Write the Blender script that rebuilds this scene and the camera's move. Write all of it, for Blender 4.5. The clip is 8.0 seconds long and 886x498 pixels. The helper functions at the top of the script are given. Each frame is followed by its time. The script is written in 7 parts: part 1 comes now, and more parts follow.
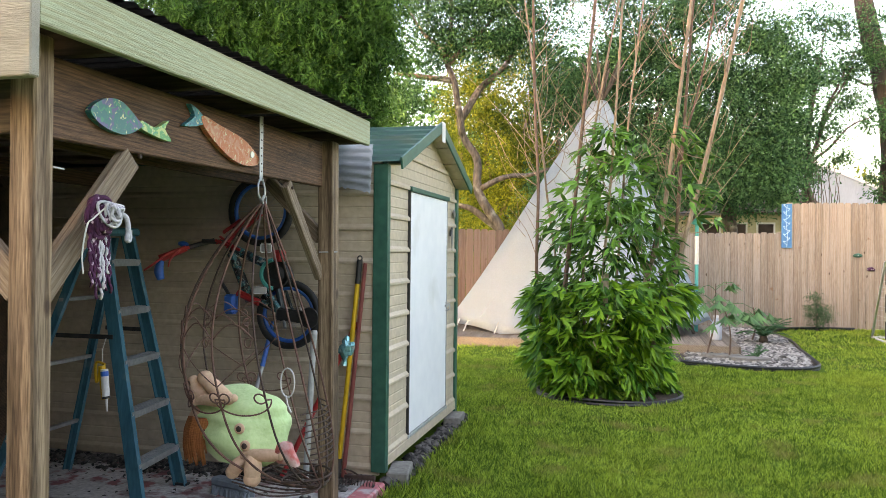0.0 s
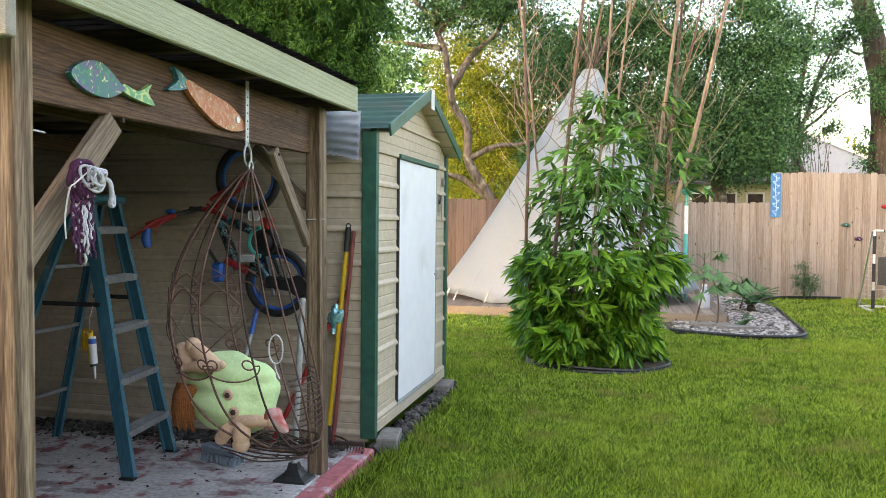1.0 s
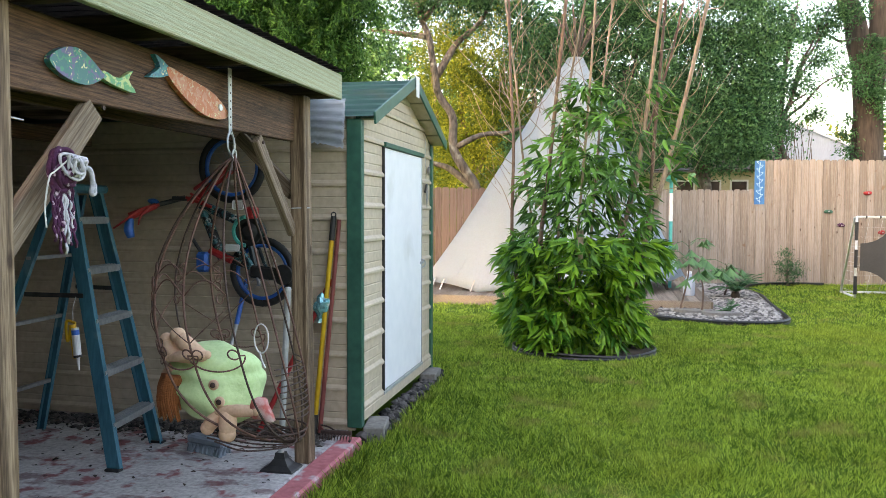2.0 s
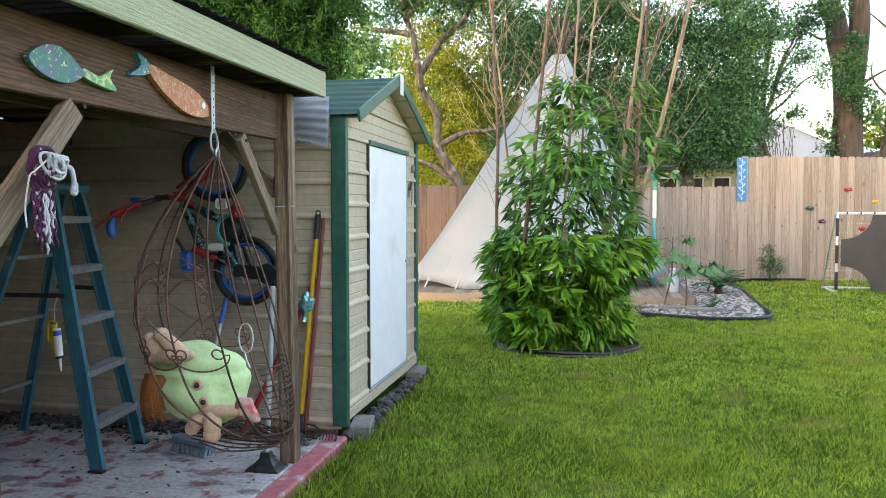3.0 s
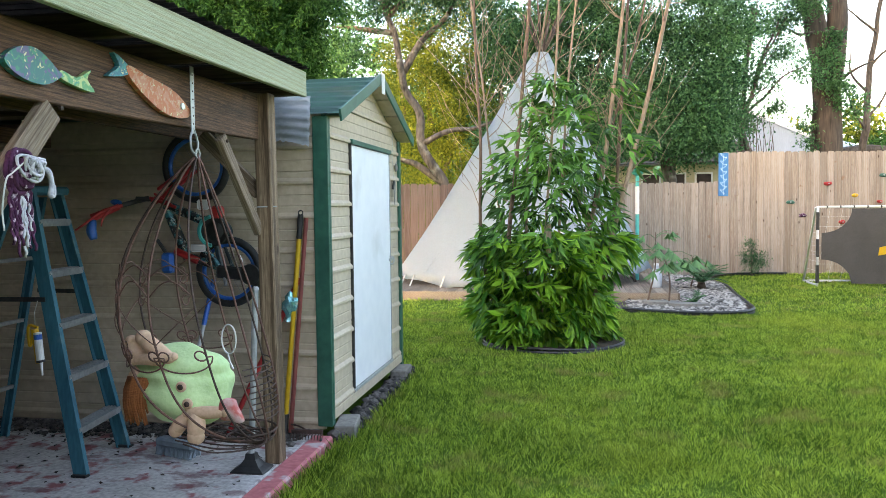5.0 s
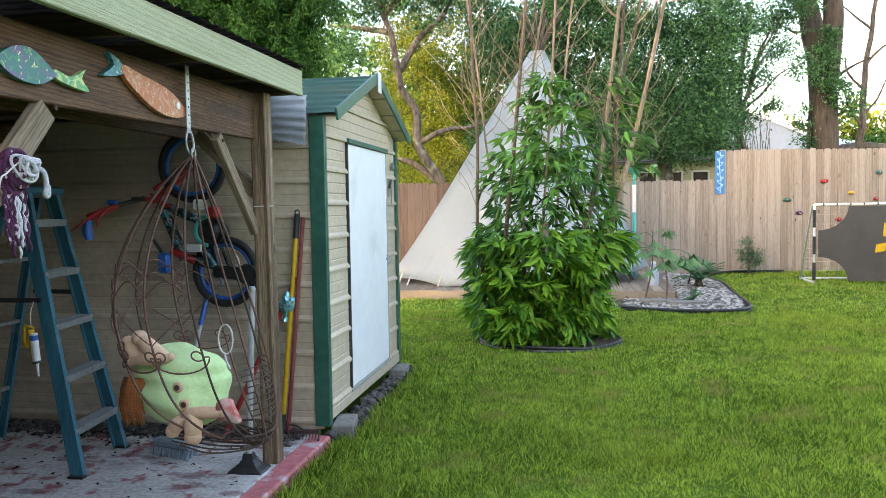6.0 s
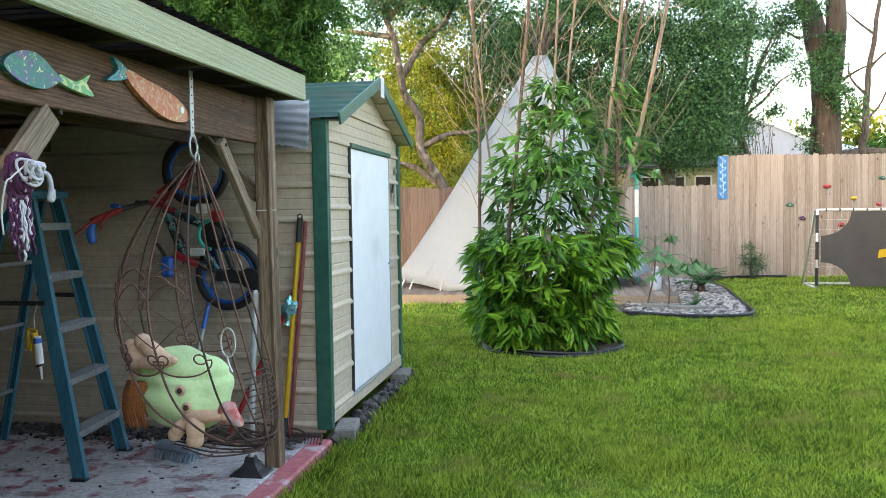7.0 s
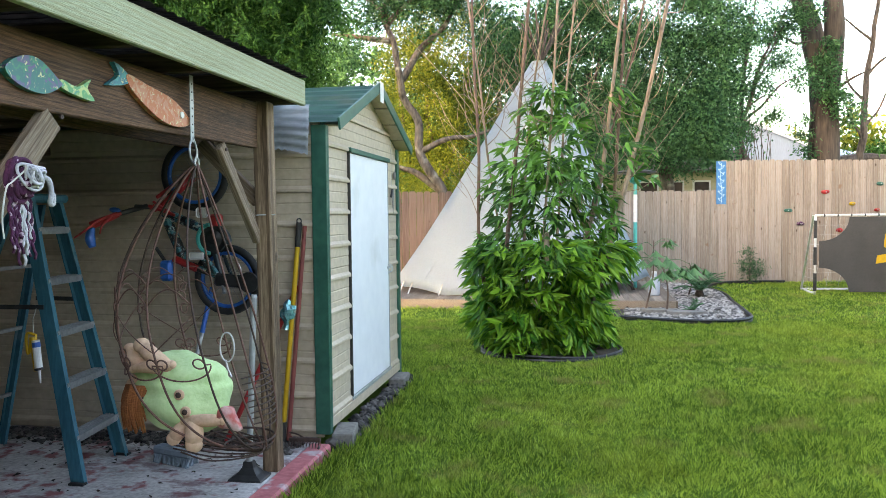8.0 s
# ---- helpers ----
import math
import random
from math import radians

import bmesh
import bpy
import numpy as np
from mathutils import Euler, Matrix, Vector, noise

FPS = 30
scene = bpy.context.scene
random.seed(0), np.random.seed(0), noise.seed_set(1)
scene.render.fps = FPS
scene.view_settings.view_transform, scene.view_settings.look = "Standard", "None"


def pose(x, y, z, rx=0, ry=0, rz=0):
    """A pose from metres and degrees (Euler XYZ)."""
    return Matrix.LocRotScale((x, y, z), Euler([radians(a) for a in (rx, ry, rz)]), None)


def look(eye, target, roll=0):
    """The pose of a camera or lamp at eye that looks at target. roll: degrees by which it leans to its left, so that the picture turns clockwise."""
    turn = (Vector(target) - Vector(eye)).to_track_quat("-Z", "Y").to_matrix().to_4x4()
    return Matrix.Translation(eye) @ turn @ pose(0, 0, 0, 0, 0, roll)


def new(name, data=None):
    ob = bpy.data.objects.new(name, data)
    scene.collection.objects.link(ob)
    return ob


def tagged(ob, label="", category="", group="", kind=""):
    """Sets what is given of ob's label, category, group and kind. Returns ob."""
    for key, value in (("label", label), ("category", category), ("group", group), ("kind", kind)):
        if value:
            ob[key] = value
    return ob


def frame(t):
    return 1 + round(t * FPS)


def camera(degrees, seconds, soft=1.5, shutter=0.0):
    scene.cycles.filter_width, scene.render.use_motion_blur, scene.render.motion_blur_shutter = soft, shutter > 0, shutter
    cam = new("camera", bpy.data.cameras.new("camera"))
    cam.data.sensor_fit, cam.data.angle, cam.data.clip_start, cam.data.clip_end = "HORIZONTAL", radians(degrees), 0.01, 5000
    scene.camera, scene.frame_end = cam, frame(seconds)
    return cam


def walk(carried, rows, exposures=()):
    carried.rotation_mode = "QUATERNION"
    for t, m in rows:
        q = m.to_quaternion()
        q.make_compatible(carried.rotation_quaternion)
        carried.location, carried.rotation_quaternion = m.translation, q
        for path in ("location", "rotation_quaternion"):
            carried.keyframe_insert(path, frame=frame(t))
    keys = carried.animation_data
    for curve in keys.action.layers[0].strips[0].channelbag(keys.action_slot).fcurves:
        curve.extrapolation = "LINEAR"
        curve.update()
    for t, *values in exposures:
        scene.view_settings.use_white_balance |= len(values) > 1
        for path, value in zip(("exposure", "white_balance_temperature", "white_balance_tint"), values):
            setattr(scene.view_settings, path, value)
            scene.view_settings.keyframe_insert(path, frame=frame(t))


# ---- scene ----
cam = camera(59.42, 8.0, soft=0.8)


def held(x, y, z, yaw, pitch, roll):
    """A hand-held camera: place, then yaw to the left, pitch up and roll, in degrees."""
    return pose(x, y, z, 90 + pitch, 0, yaw) @ pose(0, 0, 0, 0, 0, roll)


PATH = [
    (0.0, held(-0.009, -0.014, 1.418, 14.07, 0.21, 0.57)),
    (0.5, held(-0.007, -0.005, 1.411, 13.53, -0.92, 0.65)),
    (1.0, held(-0.001, -0.001, 1.402, 13.36, -1.97, 0.57)),
    (1.5, held(-0.000, 0.003, 1.392, 12.88, -2.48, 0.37)),
    (3.0, held(-0.004, 0.011, 1.395, 11.20, -2.91, 0.00)),
    (3.5, held(-0.002, 0.011, 1.395, 10.54, -2.90, -0.05)),
    (4.0, held(-0.002, 0.009, 1.397, 10.03, -2.91, -0.05)),
    (4.5, held(0.009, 0.004, 1.394, 10.24, -2.94, -0.52)),
    (6.0, held(0.008, 0.014, 1.392, 9.90, -3.09, -0.91)),
    (6.5, held(0.009, 0.010, 1.391, 9.96, -2.89, -0.79)),
    (7.0, held(0.013, 0.003, 1.392, 10.09, -2.76, -0.78)),
    (7.5, held(0.012, -0.001, 1.397, 10.05, -2.67, -0.75)),
    (8.0, held(0.012, -0.004, 1.397, 9.98, -2.46, -0.61)),
]
walk(cam, PATH, exposures=[(0.0, 3.11, 8650, 24), (1.5, 3.14, 8250, 23), (3.0, 3.14, 7800, 20.5), (4.5, 3.14, 7600, 18.5), (8.0, 3.14, 7600, 18.5)])

# ---- light: low evening sun behind the camera, shaded yard, bright sky ----
SUN_EL, SUN_TRAVEL = 12.0, 20.0  # degrees; travel is measured from +y towards +x
world = bpy.data.worlds.new("evening_sky")
world.use_nodes = True
scene.world = world
wn = world.node_tree.nodes
sky = wn.new("ShaderNodeTexSky")
sky.sky_type = "NISHITA"
sky.sun_disc = False
sky.sun_elevation = radians(SUN_EL)
sky.sun_rotation = radians(180 + SUN_TRAVEL)
sky.air_density, sky.dust_density, sky.ozone_density = 1.0, 1.5, 1.0
wn["Background"].inputs["Strength"].default_value = 0.15
world.node_tree.links.new(sky.outputs[0], wn["Background"].inputs[0])
sun = new("sun", bpy.data.lights.new("sun", "SUN"))
sun.data.energy, sun.data.angle, sun.data.color = 2.2, radians(0.6), (1.0, 0.72, 0.42)
el, tr = radians(SUN_EL), radians(SUN_TRAVEL)
sun.matrix_basis = look((0, 0, 0), (math.sin(tr) * math.cos(el), math.cos(tr) * math.cos(el), -math.sin(el)))


# ---- building helpers ----
def whole(ob):
    m = ob.matrix_parent_inverse @ ob.matrix_basis
    return whole(ob.parent) @ m if ob.parent else m


def thing(name, at, label, category, group="", kind=""):
    """An Empty at a thing's base, to hold its parts."""
    ob = new(name)
    ob.empty_display_size = 0.1
    ob.matrix_basis = Matrix.Translation(at)
    return tagged(ob, label, category, group, kind)


def hold(ob, parent):
    if parent:
        ob.parent = parent
        ob.matrix_parent_inverse = whole(parent).inverted()
    return ob


def part(name, bm, material, parent=None, label="", smooth=False):
    """One bmesh, in world coordinates, as one object under a thing or a part."""
    me = bpy.data.meshes.new(name)
    bm.to_mesh(me)
    bm.free()
    me.materials.append(material)
    if smooth:
        me.polygons.foreach_set("use_smooth", [True] * len(me.polygons))
    return tagged(hold(new(name, me), parent), label)


def raw(name, verts, faces, material, parent=None, label="", smooth=False):
    """The same from arrays of vertices and faces."""
    me = bpy.data.meshes.new(name)
    me.from_pydata(verts if isinstance(verts, list) else verts.tolist(), [], faces if isinstance(faces, list) else faces.tolist())
    me.materials.append(material)
    if smooth:
        me.polygons.foreach_set("use_smooth", [True] * len(me.polygons))
    return tagged(hold(new(name, me), parent), label)


def bm_():
    return bmesh.new()


def rounded(bm, geom_verts, bevel, segments=1):
    if bevel > 0:
        edges = list({e for v in geom_verts for e in v.link_edges})
        bmesh.ops.bevel(bm, geom=edges, offset=bevel, segments=segments, affect="EDGES", profile=0.5)


def box(bm, x0, x1, y0, y1, z0, z1, bevel=0.003):
    made = bmesh.ops.create_cube(bm, size=1, matrix=Matrix.LocRotScale(((x0 + x1) / 2, (y0 + y1) / 2, (z0 + z1) / 2), None, (abs(x1 - x0), abs(y1 - y0), abs(z1 - z0))))
    rounded(bm, made["verts"], bevel)
    return bm


def turned(axis, up=(0, 0, 1)):
    """A turn that takes z to axis, with x as level as can be."""
    z = Vector(axis).normalized()
    x = Vector(up).cross(z)
    x = x.normalized() if x.length > 1e-4 else Vector((1, 0, 0))
    y = z.cross(x)
    return Matrix((x, y, z)).transposed()


def bar(bm, p, q, w, h, bevel=0.003, up=(0, 0, 1)):
    """A board from p to q; w across, h along up."""
    p, q = Vector(p), Vector(q)
    m = Matrix.Translation((p + q) / 2) @ turned(q - p, up).to_4x4() @ Matrix.Diagonal((w, h, (q - p).length, 1))
    made = bmesh.ops.create_cube(bm, size=1, matrix=m)
    rounded(bm, made["verts"], bevel)
    return bm


def rod(bm, p, q, r0, r1=None, seg=10):
    p, q = Vector(p), Vector(q)
    m = Matrix.Translation((p + q) / 2) @ turned(q - p).to_4x4()
    bmesh.ops.create_cone(bm, cap_ends=True, segments=seg, radius1=r0, radius2=r0 if r1 is None else r1, depth=(q - p).length, matrix=m)
    return bm


def ball(bm, c, r, sub=2, scale=(1, 1, 1), m=None):
    mm = Matrix.Translation(c) @ (m or Matrix.Identity(4)) @ Matrix.Diagonal((*scale, 1))
    bmesh.ops.create_icosphere(bm, subdivisions=sub, radius=r, matrix=mm)
    return bm


def curve_pts(pts, n=8):
    """A smooth line through points."""
    P = [Vector(p) for p in pts]
    P = [P[0] * 2 - P[1]] + P + [P[-1] * 2 - P[-2]]
    out = []
    for i in range(1, len(P) - 2):
        a, b, c, d = P[i - 1 : i + 3]
        for k in range(n):
            t = k / n
            out.append(0.5 * (2 * b + (c - a) * t + (2 * a - 5 * b + 4 * c - d) * t * t + (3 * b - a - 3 * c + d) * t**3))
    return out + [P[-2]]


def tube(bm, pts, r, seg=6, closed=False, r_end=None):
    """A swept round bar along points; r may taper to r_end, or be a list."""
    P = [Vector(p) for p in pts]
    n = len(P)
    rings, x = [], None
    for i, p in enumerate(P):
        a, b = (P[i - 1], P[(i + 1) % n]) if closed else (P[max(i - 1, 0)], P[min(i + 1, n - 1)])
        z = (b - a).normalized()
        if x is None:
            x = z.orthogonal().normalized()
        x = (x - z * x.dot(z)).normalized()
        y = z.cross(x)
        rr = r[i] if isinstance(r, (list, tuple)) else (r if r_end is None else r + (r_end - r) * i / (n - 1))
        rings.append([bm.verts.new(p + (x * math.cos(k * math.tau / seg) + y * math.sin(k * math.tau / seg)) * rr) for k in range(seg)])
    for i in range(n if closed else n - 1):
        a, b = rings[i], rings[(i + 1) % n]
        for k in range(seg):
            bm.faces.new((a[k], a[(k + 1) % seg], b[(k + 1) % seg], b[k]))
    if not closed:
        bm.faces.new(rings[0][::-1])
        bm.faces.new(rings[-1])
    return bm


def lathe(bm, c, profile, seg=20, m=None):
    """A turned body: profile of (radius, height) about z at c."""
    mm = Matrix.Translation(c) @ (m or Matrix.Identity(4))
    rings = [[bm.verts.new(mm @ Vector((r * math.cos(k * math.tau / seg), r * math.sin(k * math.tau / seg), z))) for k in range(seg)] for r, z in profile]
    for a, b in zip(rings, rings[1:]):
        for k in range(seg):
            bm.faces.new((a[k], a[(k + 1) % seg], b[(k + 1) % seg], b[k]))
    bm.faces.new(rings[0][::-1])
    bm.faces.new(rings[-1])
    return bm


def plate(bm, outline, normal, thick, bevel=0.0):
    """A flat shape with thickness: outline points in order, pushed back along -normal."""
    n = Vector(normal).normalized() * thick
    f = [bm.verts.new(p) for p in outline]
    b = [bm.verts.new(Vector(p) - n) for p in outline]
    k = len(f)
    bm.faces.new(f)
    bm.faces.new(b[::-1])
    for i in range(k):
        bm.faces.new((f[i], b[i], b[(i + 1) % k], f[(i + 1) % k]))
    bmesh.ops.recalc_face_normals(bm, faces=bm.faces)
    return bm


def leaf_sheet(name, base, along, side, length, width, material, parent=None, fold=0.25, label=""):
    """Many pointed leaves, each folded along its rib, in one mesh."""
    n = len(base)
    along = along / np.linalg.norm(along, axis=1, keepdims=True)
    side = side - along * (side * along).sum(1, keepdims=True)
    side = side / (np.linalg.norm(side, axis=1, keepdims=True) + 1e-9)
    up = np.cross(along, side)
    L, W = np.asarray(length)[:, None], np.asarray(width)[:, None]
    mid = base + along * L * 0.45
    v = np.empty((n, 4, 3))
    v[:, 0] = base
    v[:, 1] = mid + side * W * 0.5 + up * W * fold
    v[:, 2] = base + along * L - up * L * 0.12
    v[:, 3] = mid - side * W * 0.5 + up * W * fold
    i = np.arange(n)[:, None] * 4
    f = np.concatenate([i + [0, 1, 2], i + [0, 2, 3]])
    me = bpy.data.meshes.new(name)
    me.vertices.add(4 * n)
    me.vertices.foreach_set("co", v.reshape(-1))
    me.loops.add(6 * n)
    me.loops.foreach_set("vertex_index", f.reshape(-1).astype(np.int32))
    me.polygons.add(2 * n)
    me.polygons.foreach_set("loop_start", np.arange(0, 6 * n, 3, dtype=np.int32))
    me.update(calc_edges=True)
    me.materials.append(material)
    return tagged(hold(new(name, me), parent), label)


def blade_sheet(name, base, along, side, length, width, material, parent=None, label=""):
    """Many lance-shaped leaves, each creased along its rib and drooping to a point, in one mesh."""
    n = len(base)
    along = along / np.linalg.norm(along, axis=1, keepdims=True)
    side = side - along * (side * along).sum(1, keepdims=True)
    side = side / (np.linalg.norm(side, axis=1, keepdims=True) + 1e-9)
    up = np.cross(along, side)
    up = np.where(up[:, 2:] < 0, -up, up)
    L, W = np.asarray(length)[:, None], np.asarray(width)[:, None]
    v = np.empty((n, 8, 3))
    for k, (a, w, u) in enumerate(((0, 0, 0), (0.28, 0.5, 0.03), (0.28, 0, 0.0), (0.28, -0.5, 0.03), (0.6, 0.42, -0.01), (0.6, 0, -0.05), (0.6, -0.42, -0.01), (1, 0, -0.18))):
        v[:, k] = base + along * L * a + side * W * w + up * L * u
    f = np.concatenate([np.arange(n)[:, None] * 8 + np.array(t) for t in ((0, 2, 1), (0, 3, 2), (1, 2, 5), (1, 5, 4), (2, 3, 6), (2, 6, 5), (4, 5, 7), (5, 6, 7))])
    return raw(name, v.reshape(-1, 3), f, material, parent, label)


# ---- materials ----
def nodes(name):
    m = bpy.data.materials.new(name)
    m.use_nodes = True
    return m, m.node_tree.nodes, m.node_tree.links, m.node_tree.nodes["Principled BSDF"]


def rgba(c):
    return (*c, 1)


def surface(name, dark, light, rough=0.6, fine=60.0, coarse=3.0, stretch=(1, 1, 1), bump=0.15, metal=0.0, stain=None, amount=0.35, per_object=0.0, per_island=0.0, coat=0.0, sheer=0.0, spec=0.5):
    """Colour between dark and light by two scales of grain, stained where a third grows, with relief."""
    m, N, K, P = nodes(name)
    tc = N.new("ShaderNodeTexCoord")
    mp = N.new("ShaderNodeMapping")
    mp.inputs["Scale"].default_value = stretch
    K.new(tc.outputs["Object"], mp.inputs[0])
    a, b = N.new("ShaderNodeTexNoise"), N.new("ShaderNodeTexNoise")
    a.inputs["Scale"].default_value, b.inputs["Scale"].default_value = fine, coarse
    a.inputs["Detail"].default_value, b.inputs["Detail"].default_value = 6, 4
    for t in (a, b):
        K.new(mp.outputs[0], t.inputs["Vector"])
    mx = N.new("ShaderNodeMath")
    mx.operation = "MULTIPLY_ADD"
    mx.inputs[1].default_value = 0.55
    half = N.new("ShaderNodeMath")
    half.operation = "MULTIPLY"
    half.inputs[1].default_value = 0.45
    K.new(b.outputs["Fac"], half.inputs[0])
    K.new(a.outputs["Fac"], mx.inputs[0])
    K.new(half.outputs[0], mx.inputs[2])
    last = mx.outputs[0]
    for k, node, out in ((per_object, "ShaderNodeObjectInfo", "Random"), (per_island, "ShaderNodeNewGeometry", "Random Per Island")):
        if k:
            o = N.new(node)
            ad = N.new("ShaderNodeMath")
            ad.operation = "MULTIPLY_ADD"
            ad.inputs[1].default_value = k
            sh = N.new("ShaderNodeMath")
            sh.operation = "SUBTRACT"
            sh.inputs[1].default_value = k / 2
            K.new(last, sh.inputs[0])
            K.new(o.outputs[out], ad.inputs[0])
            K.new(sh.outputs[0], ad.inputs[2])
            last = ad.outputs[0]
    ramp = N.new("ShaderNodeValToRGB")
    e = ramp.color_ramp.elements
    e[0].position, e[1].position = 0.5 - amount / 2, 0.5 + amount / 2
    e[0].color, e[1].color = rgba(dark), rgba(light)
    K.new(last, ramp.inputs[0])
    col = ramp.outputs[0]
    if stain:
        colour, scale, lo, hi = stain
        s = N.new("ShaderNodeTexNoise")
        s.inputs["Scale"].default_value, s.inputs["Detail"].default_value = scale, 5
        K.new(tc.outputs["Object"], s.inputs["Vector"])
        sr = N.new("ShaderNodeValToRGB")
        sr.color_ramp.elements[0].position, sr.color_ramp.elements[1].position = lo, hi
        K.new(s.outputs["Fac"], sr.inputs[0])
        mixn = N.new("ShaderNodeMix")
        mixn.data_type = "RGBA"
        K.new(sr.outputs[0], mixn.inputs["Factor"])
        K.new(col, mixn.inputs["A"])
        mixn.inputs["B"].default_value = rgba(colour)
        col = mixn.outputs["Result"]
    K.new(col, P.inputs["Base Color"])
    P.inputs["Roughness"].default_value = rough
    P.inputs["Metallic"].default_value = metal
    P.inputs["Coat Weight"].default_value = coat
    P.inputs["Specular IOR Level"].default_value = spec
    if bump:
        bp = N.new("ShaderNodeBump")
        bp.inputs["Strength"].default_value = min(1, bump * 2)
        bp.inputs["Distance"].default_value = 0.004
        K.new(a.outputs["Fac"], bp.inputs["Height"])
        K.new(bp.outputs[0], P.inputs["Normal"])
    if sheer:
        tl = N.new("ShaderNodeBsdfTranslucent")
        K.new(col, tl.inputs[0])
        ms = N.new("ShaderNodeMixShader")
        ms.inputs[0].default_value = sheer
        K.new(P.outputs[0], ms.inputs[1])
        K.new(tl.outputs[0], ms.inputs[2])
        K.new(ms.outputs[0], N["Material Output"].inputs[0])
    return m


def timber(name, dark, light, axis, rough=0.75, rings=9.0, bump=0.25, per_object=0.0, stain=None, ring_scale=26.0, ring_dark=0.7, knots=1.0):
    """Sawn wood with grain along an axis (0, 1, 2)."""
    st = [14.0, 14.0, 14.0]
    st[axis] = 0.9
    m = surface(name, dark, light, rough, rings, 1.2, tuple(st), bump, amount=0.24, per_object=per_object, stain=stain)
    N, K, P = m.node_tree.nodes, m.node_tree.links, m.node_tree.nodes["Principled BSDF"]
    # growth rings: dark wavering lines along the board, and a few knots
    tc, mp, wv = N.new("ShaderNodeTexCoord"), N.new("ShaderNodeMapping"), N.new("ShaderNodeTexWave")
    st = [1.0, 1.0, 1.0]
    st[axis] = 0.02
    mp.inputs["Scale"].default_value = st
    mp.inputs["Rotation"].default_value = (0.05, 0.04, 0.06)
    K.new(tc.outputs["Object"], mp.inputs[0])
    wv.wave_type, wv.bands_direction = "BANDS", "DIAGONAL"
    wv.inputs["Scale"].default_value, wv.inputs["Distortion"].default_value = ring_scale, 6.0
    wv.inputs["Detail"].default_value, wv.inputs["Detail Scale"].default_value = 3.0, 1.4
    K.new(mp.outputs[0], wv.inputs["Vector"])
    ramp = N.new("ShaderNodeValToRGB")
    ramp.color_ramp.elements[0].position, ramp.color_ramp.elements[1].position = 0.15, 0.6
    ramp.color_ramp.elements[0].color = (ring_dark, ring_dark * 0.92, ring_dark * 0.85, 1)
    K.new(wv.outputs["Fac"], ramp.inputs[0])
    kn, kr = N.new("ShaderNodeTexVoronoi"), N.new("ShaderNodeValToRGB")
    kn.inputs["Scale"].default_value = 5.5
    kv = N.new("ShaderNodeMapping")
    ks = [1.0, 1.0, 1.0]
    ks[axis] = 0.45
    kv.inputs["Scale"].default_value = ks
    K.new(tc.outputs["Object"], kv.inputs[0])
    K.new(kv.outputs[0], kn.inputs["Vector"])
    kr.color_ramp.elements[0].position, kr.color_ramp.elements[1].position = 0.045, 0.10
    kr.color_ramp.elements[0].color = (0.28, 0.2, 0.15, 1)
    K.new(kn.outputs["Distance"], kr.inputs[0])
    old = P.inputs["Base Color"].links[0].from_socket
    for src, amount in ((ramp.outputs[0], 1.0), (kr.outputs[0], knots)):
        x = N.new("ShaderNodeMix")
        x.data_type, x.blend_type = "RGBA", "MULTIPLY"
        x.inputs["Factor"].default_value = amount
        K.new(old, x.inputs["A"])
        K.new(src, x.inputs["B"])
        old = x.outputs["Result"]
    K.new(old, P.inputs["Base Color"])
    return m


M = {}
M["lawn"] = surface("lawn_soil", (0.05, 0.095, 0.012), (0.12, 0.20, 0.028), 0.95, 30, 0.5, bump=0.6, spec=0.05, stain=((0.10, 0.11, 0.03), 0.8, 0.6, 0.78))
M["post"] = timber("weathered_post_z", (0.105, 0.062, 0.035), (0.36, 0.25, 0.16), 2, rings=14, ring_scale=10, ring_dark=0.55)
M["beam"] = timber("brown_beam_y", (0.04, 0.017, 0.008), (0.168, 0.082, 0.041), 1, rings=20, ring_scale=40, ring_dark=0.6, stain=((0.17, 0.11, 0.078), 1.6, 0.55, 0.85))
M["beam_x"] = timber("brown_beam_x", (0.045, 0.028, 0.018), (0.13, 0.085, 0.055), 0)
M["brace"] = timber("weathered_brace", (0.14, 0.10, 0.07), (0.33, 0.25, 0.18), 2, rings=16, ring_scale=34, ring_dark=0.75)
M["fascia"] = timber("green_fascia_paint", (0.30, 0.335, 0.21), (0.40, 0.44, 0.295), 1, 0.7, 20, 0.8, ring_scale=30, ring_dark=0.9, knots=0.0)
M["fascia_cream"] = surface("cream_fascia_paint", (0.25, 0.23, 0.185), (0.37, 0.345, 0.29), 0.7, 26, 1.5, (0.9, 14, 14), 0.4)
M["siding"] = surface("tan_siding", (0.44, 0.355, 0.26), (0.61, 0.51, 0.39), 0.5, 25, 1.2, bump=0.06, stain=((0.3, 0.25, 0.18), 1.7, 0.55, 0.85))
M["trim"] = surface("green_trim_paint", (0.012, 0.075, 0.055), (0.03, 0.14, 0.10), 0.4, 20, 2, bump=0.05)
M["roof_green"] = surface("green_metal_roof", (0.010, 0.07, 0.052), (0.03, 0.14, 0.10), 0.4, 15, 2, (1, 6, 1), 0.08, stain=((0.1, 0.12, 0.07), 2.5, 0.58, 0.75))
M["door"] = surface("white_door_paint", (0.80, 0.82, 0.86), (0.90, 0.91, 0.94), 0.4, 9, 0.9, bump=0.03, stain=((0.62, 0.62, 0.6), 2.2, 0.6, 0.85))
M["galv"] = surface("galvanised_steel", (0.3, 0.32, 0.33), (0.5, 0.52, 0.53), 0.5, 40, 3, bump=0.08, metal=0.5)
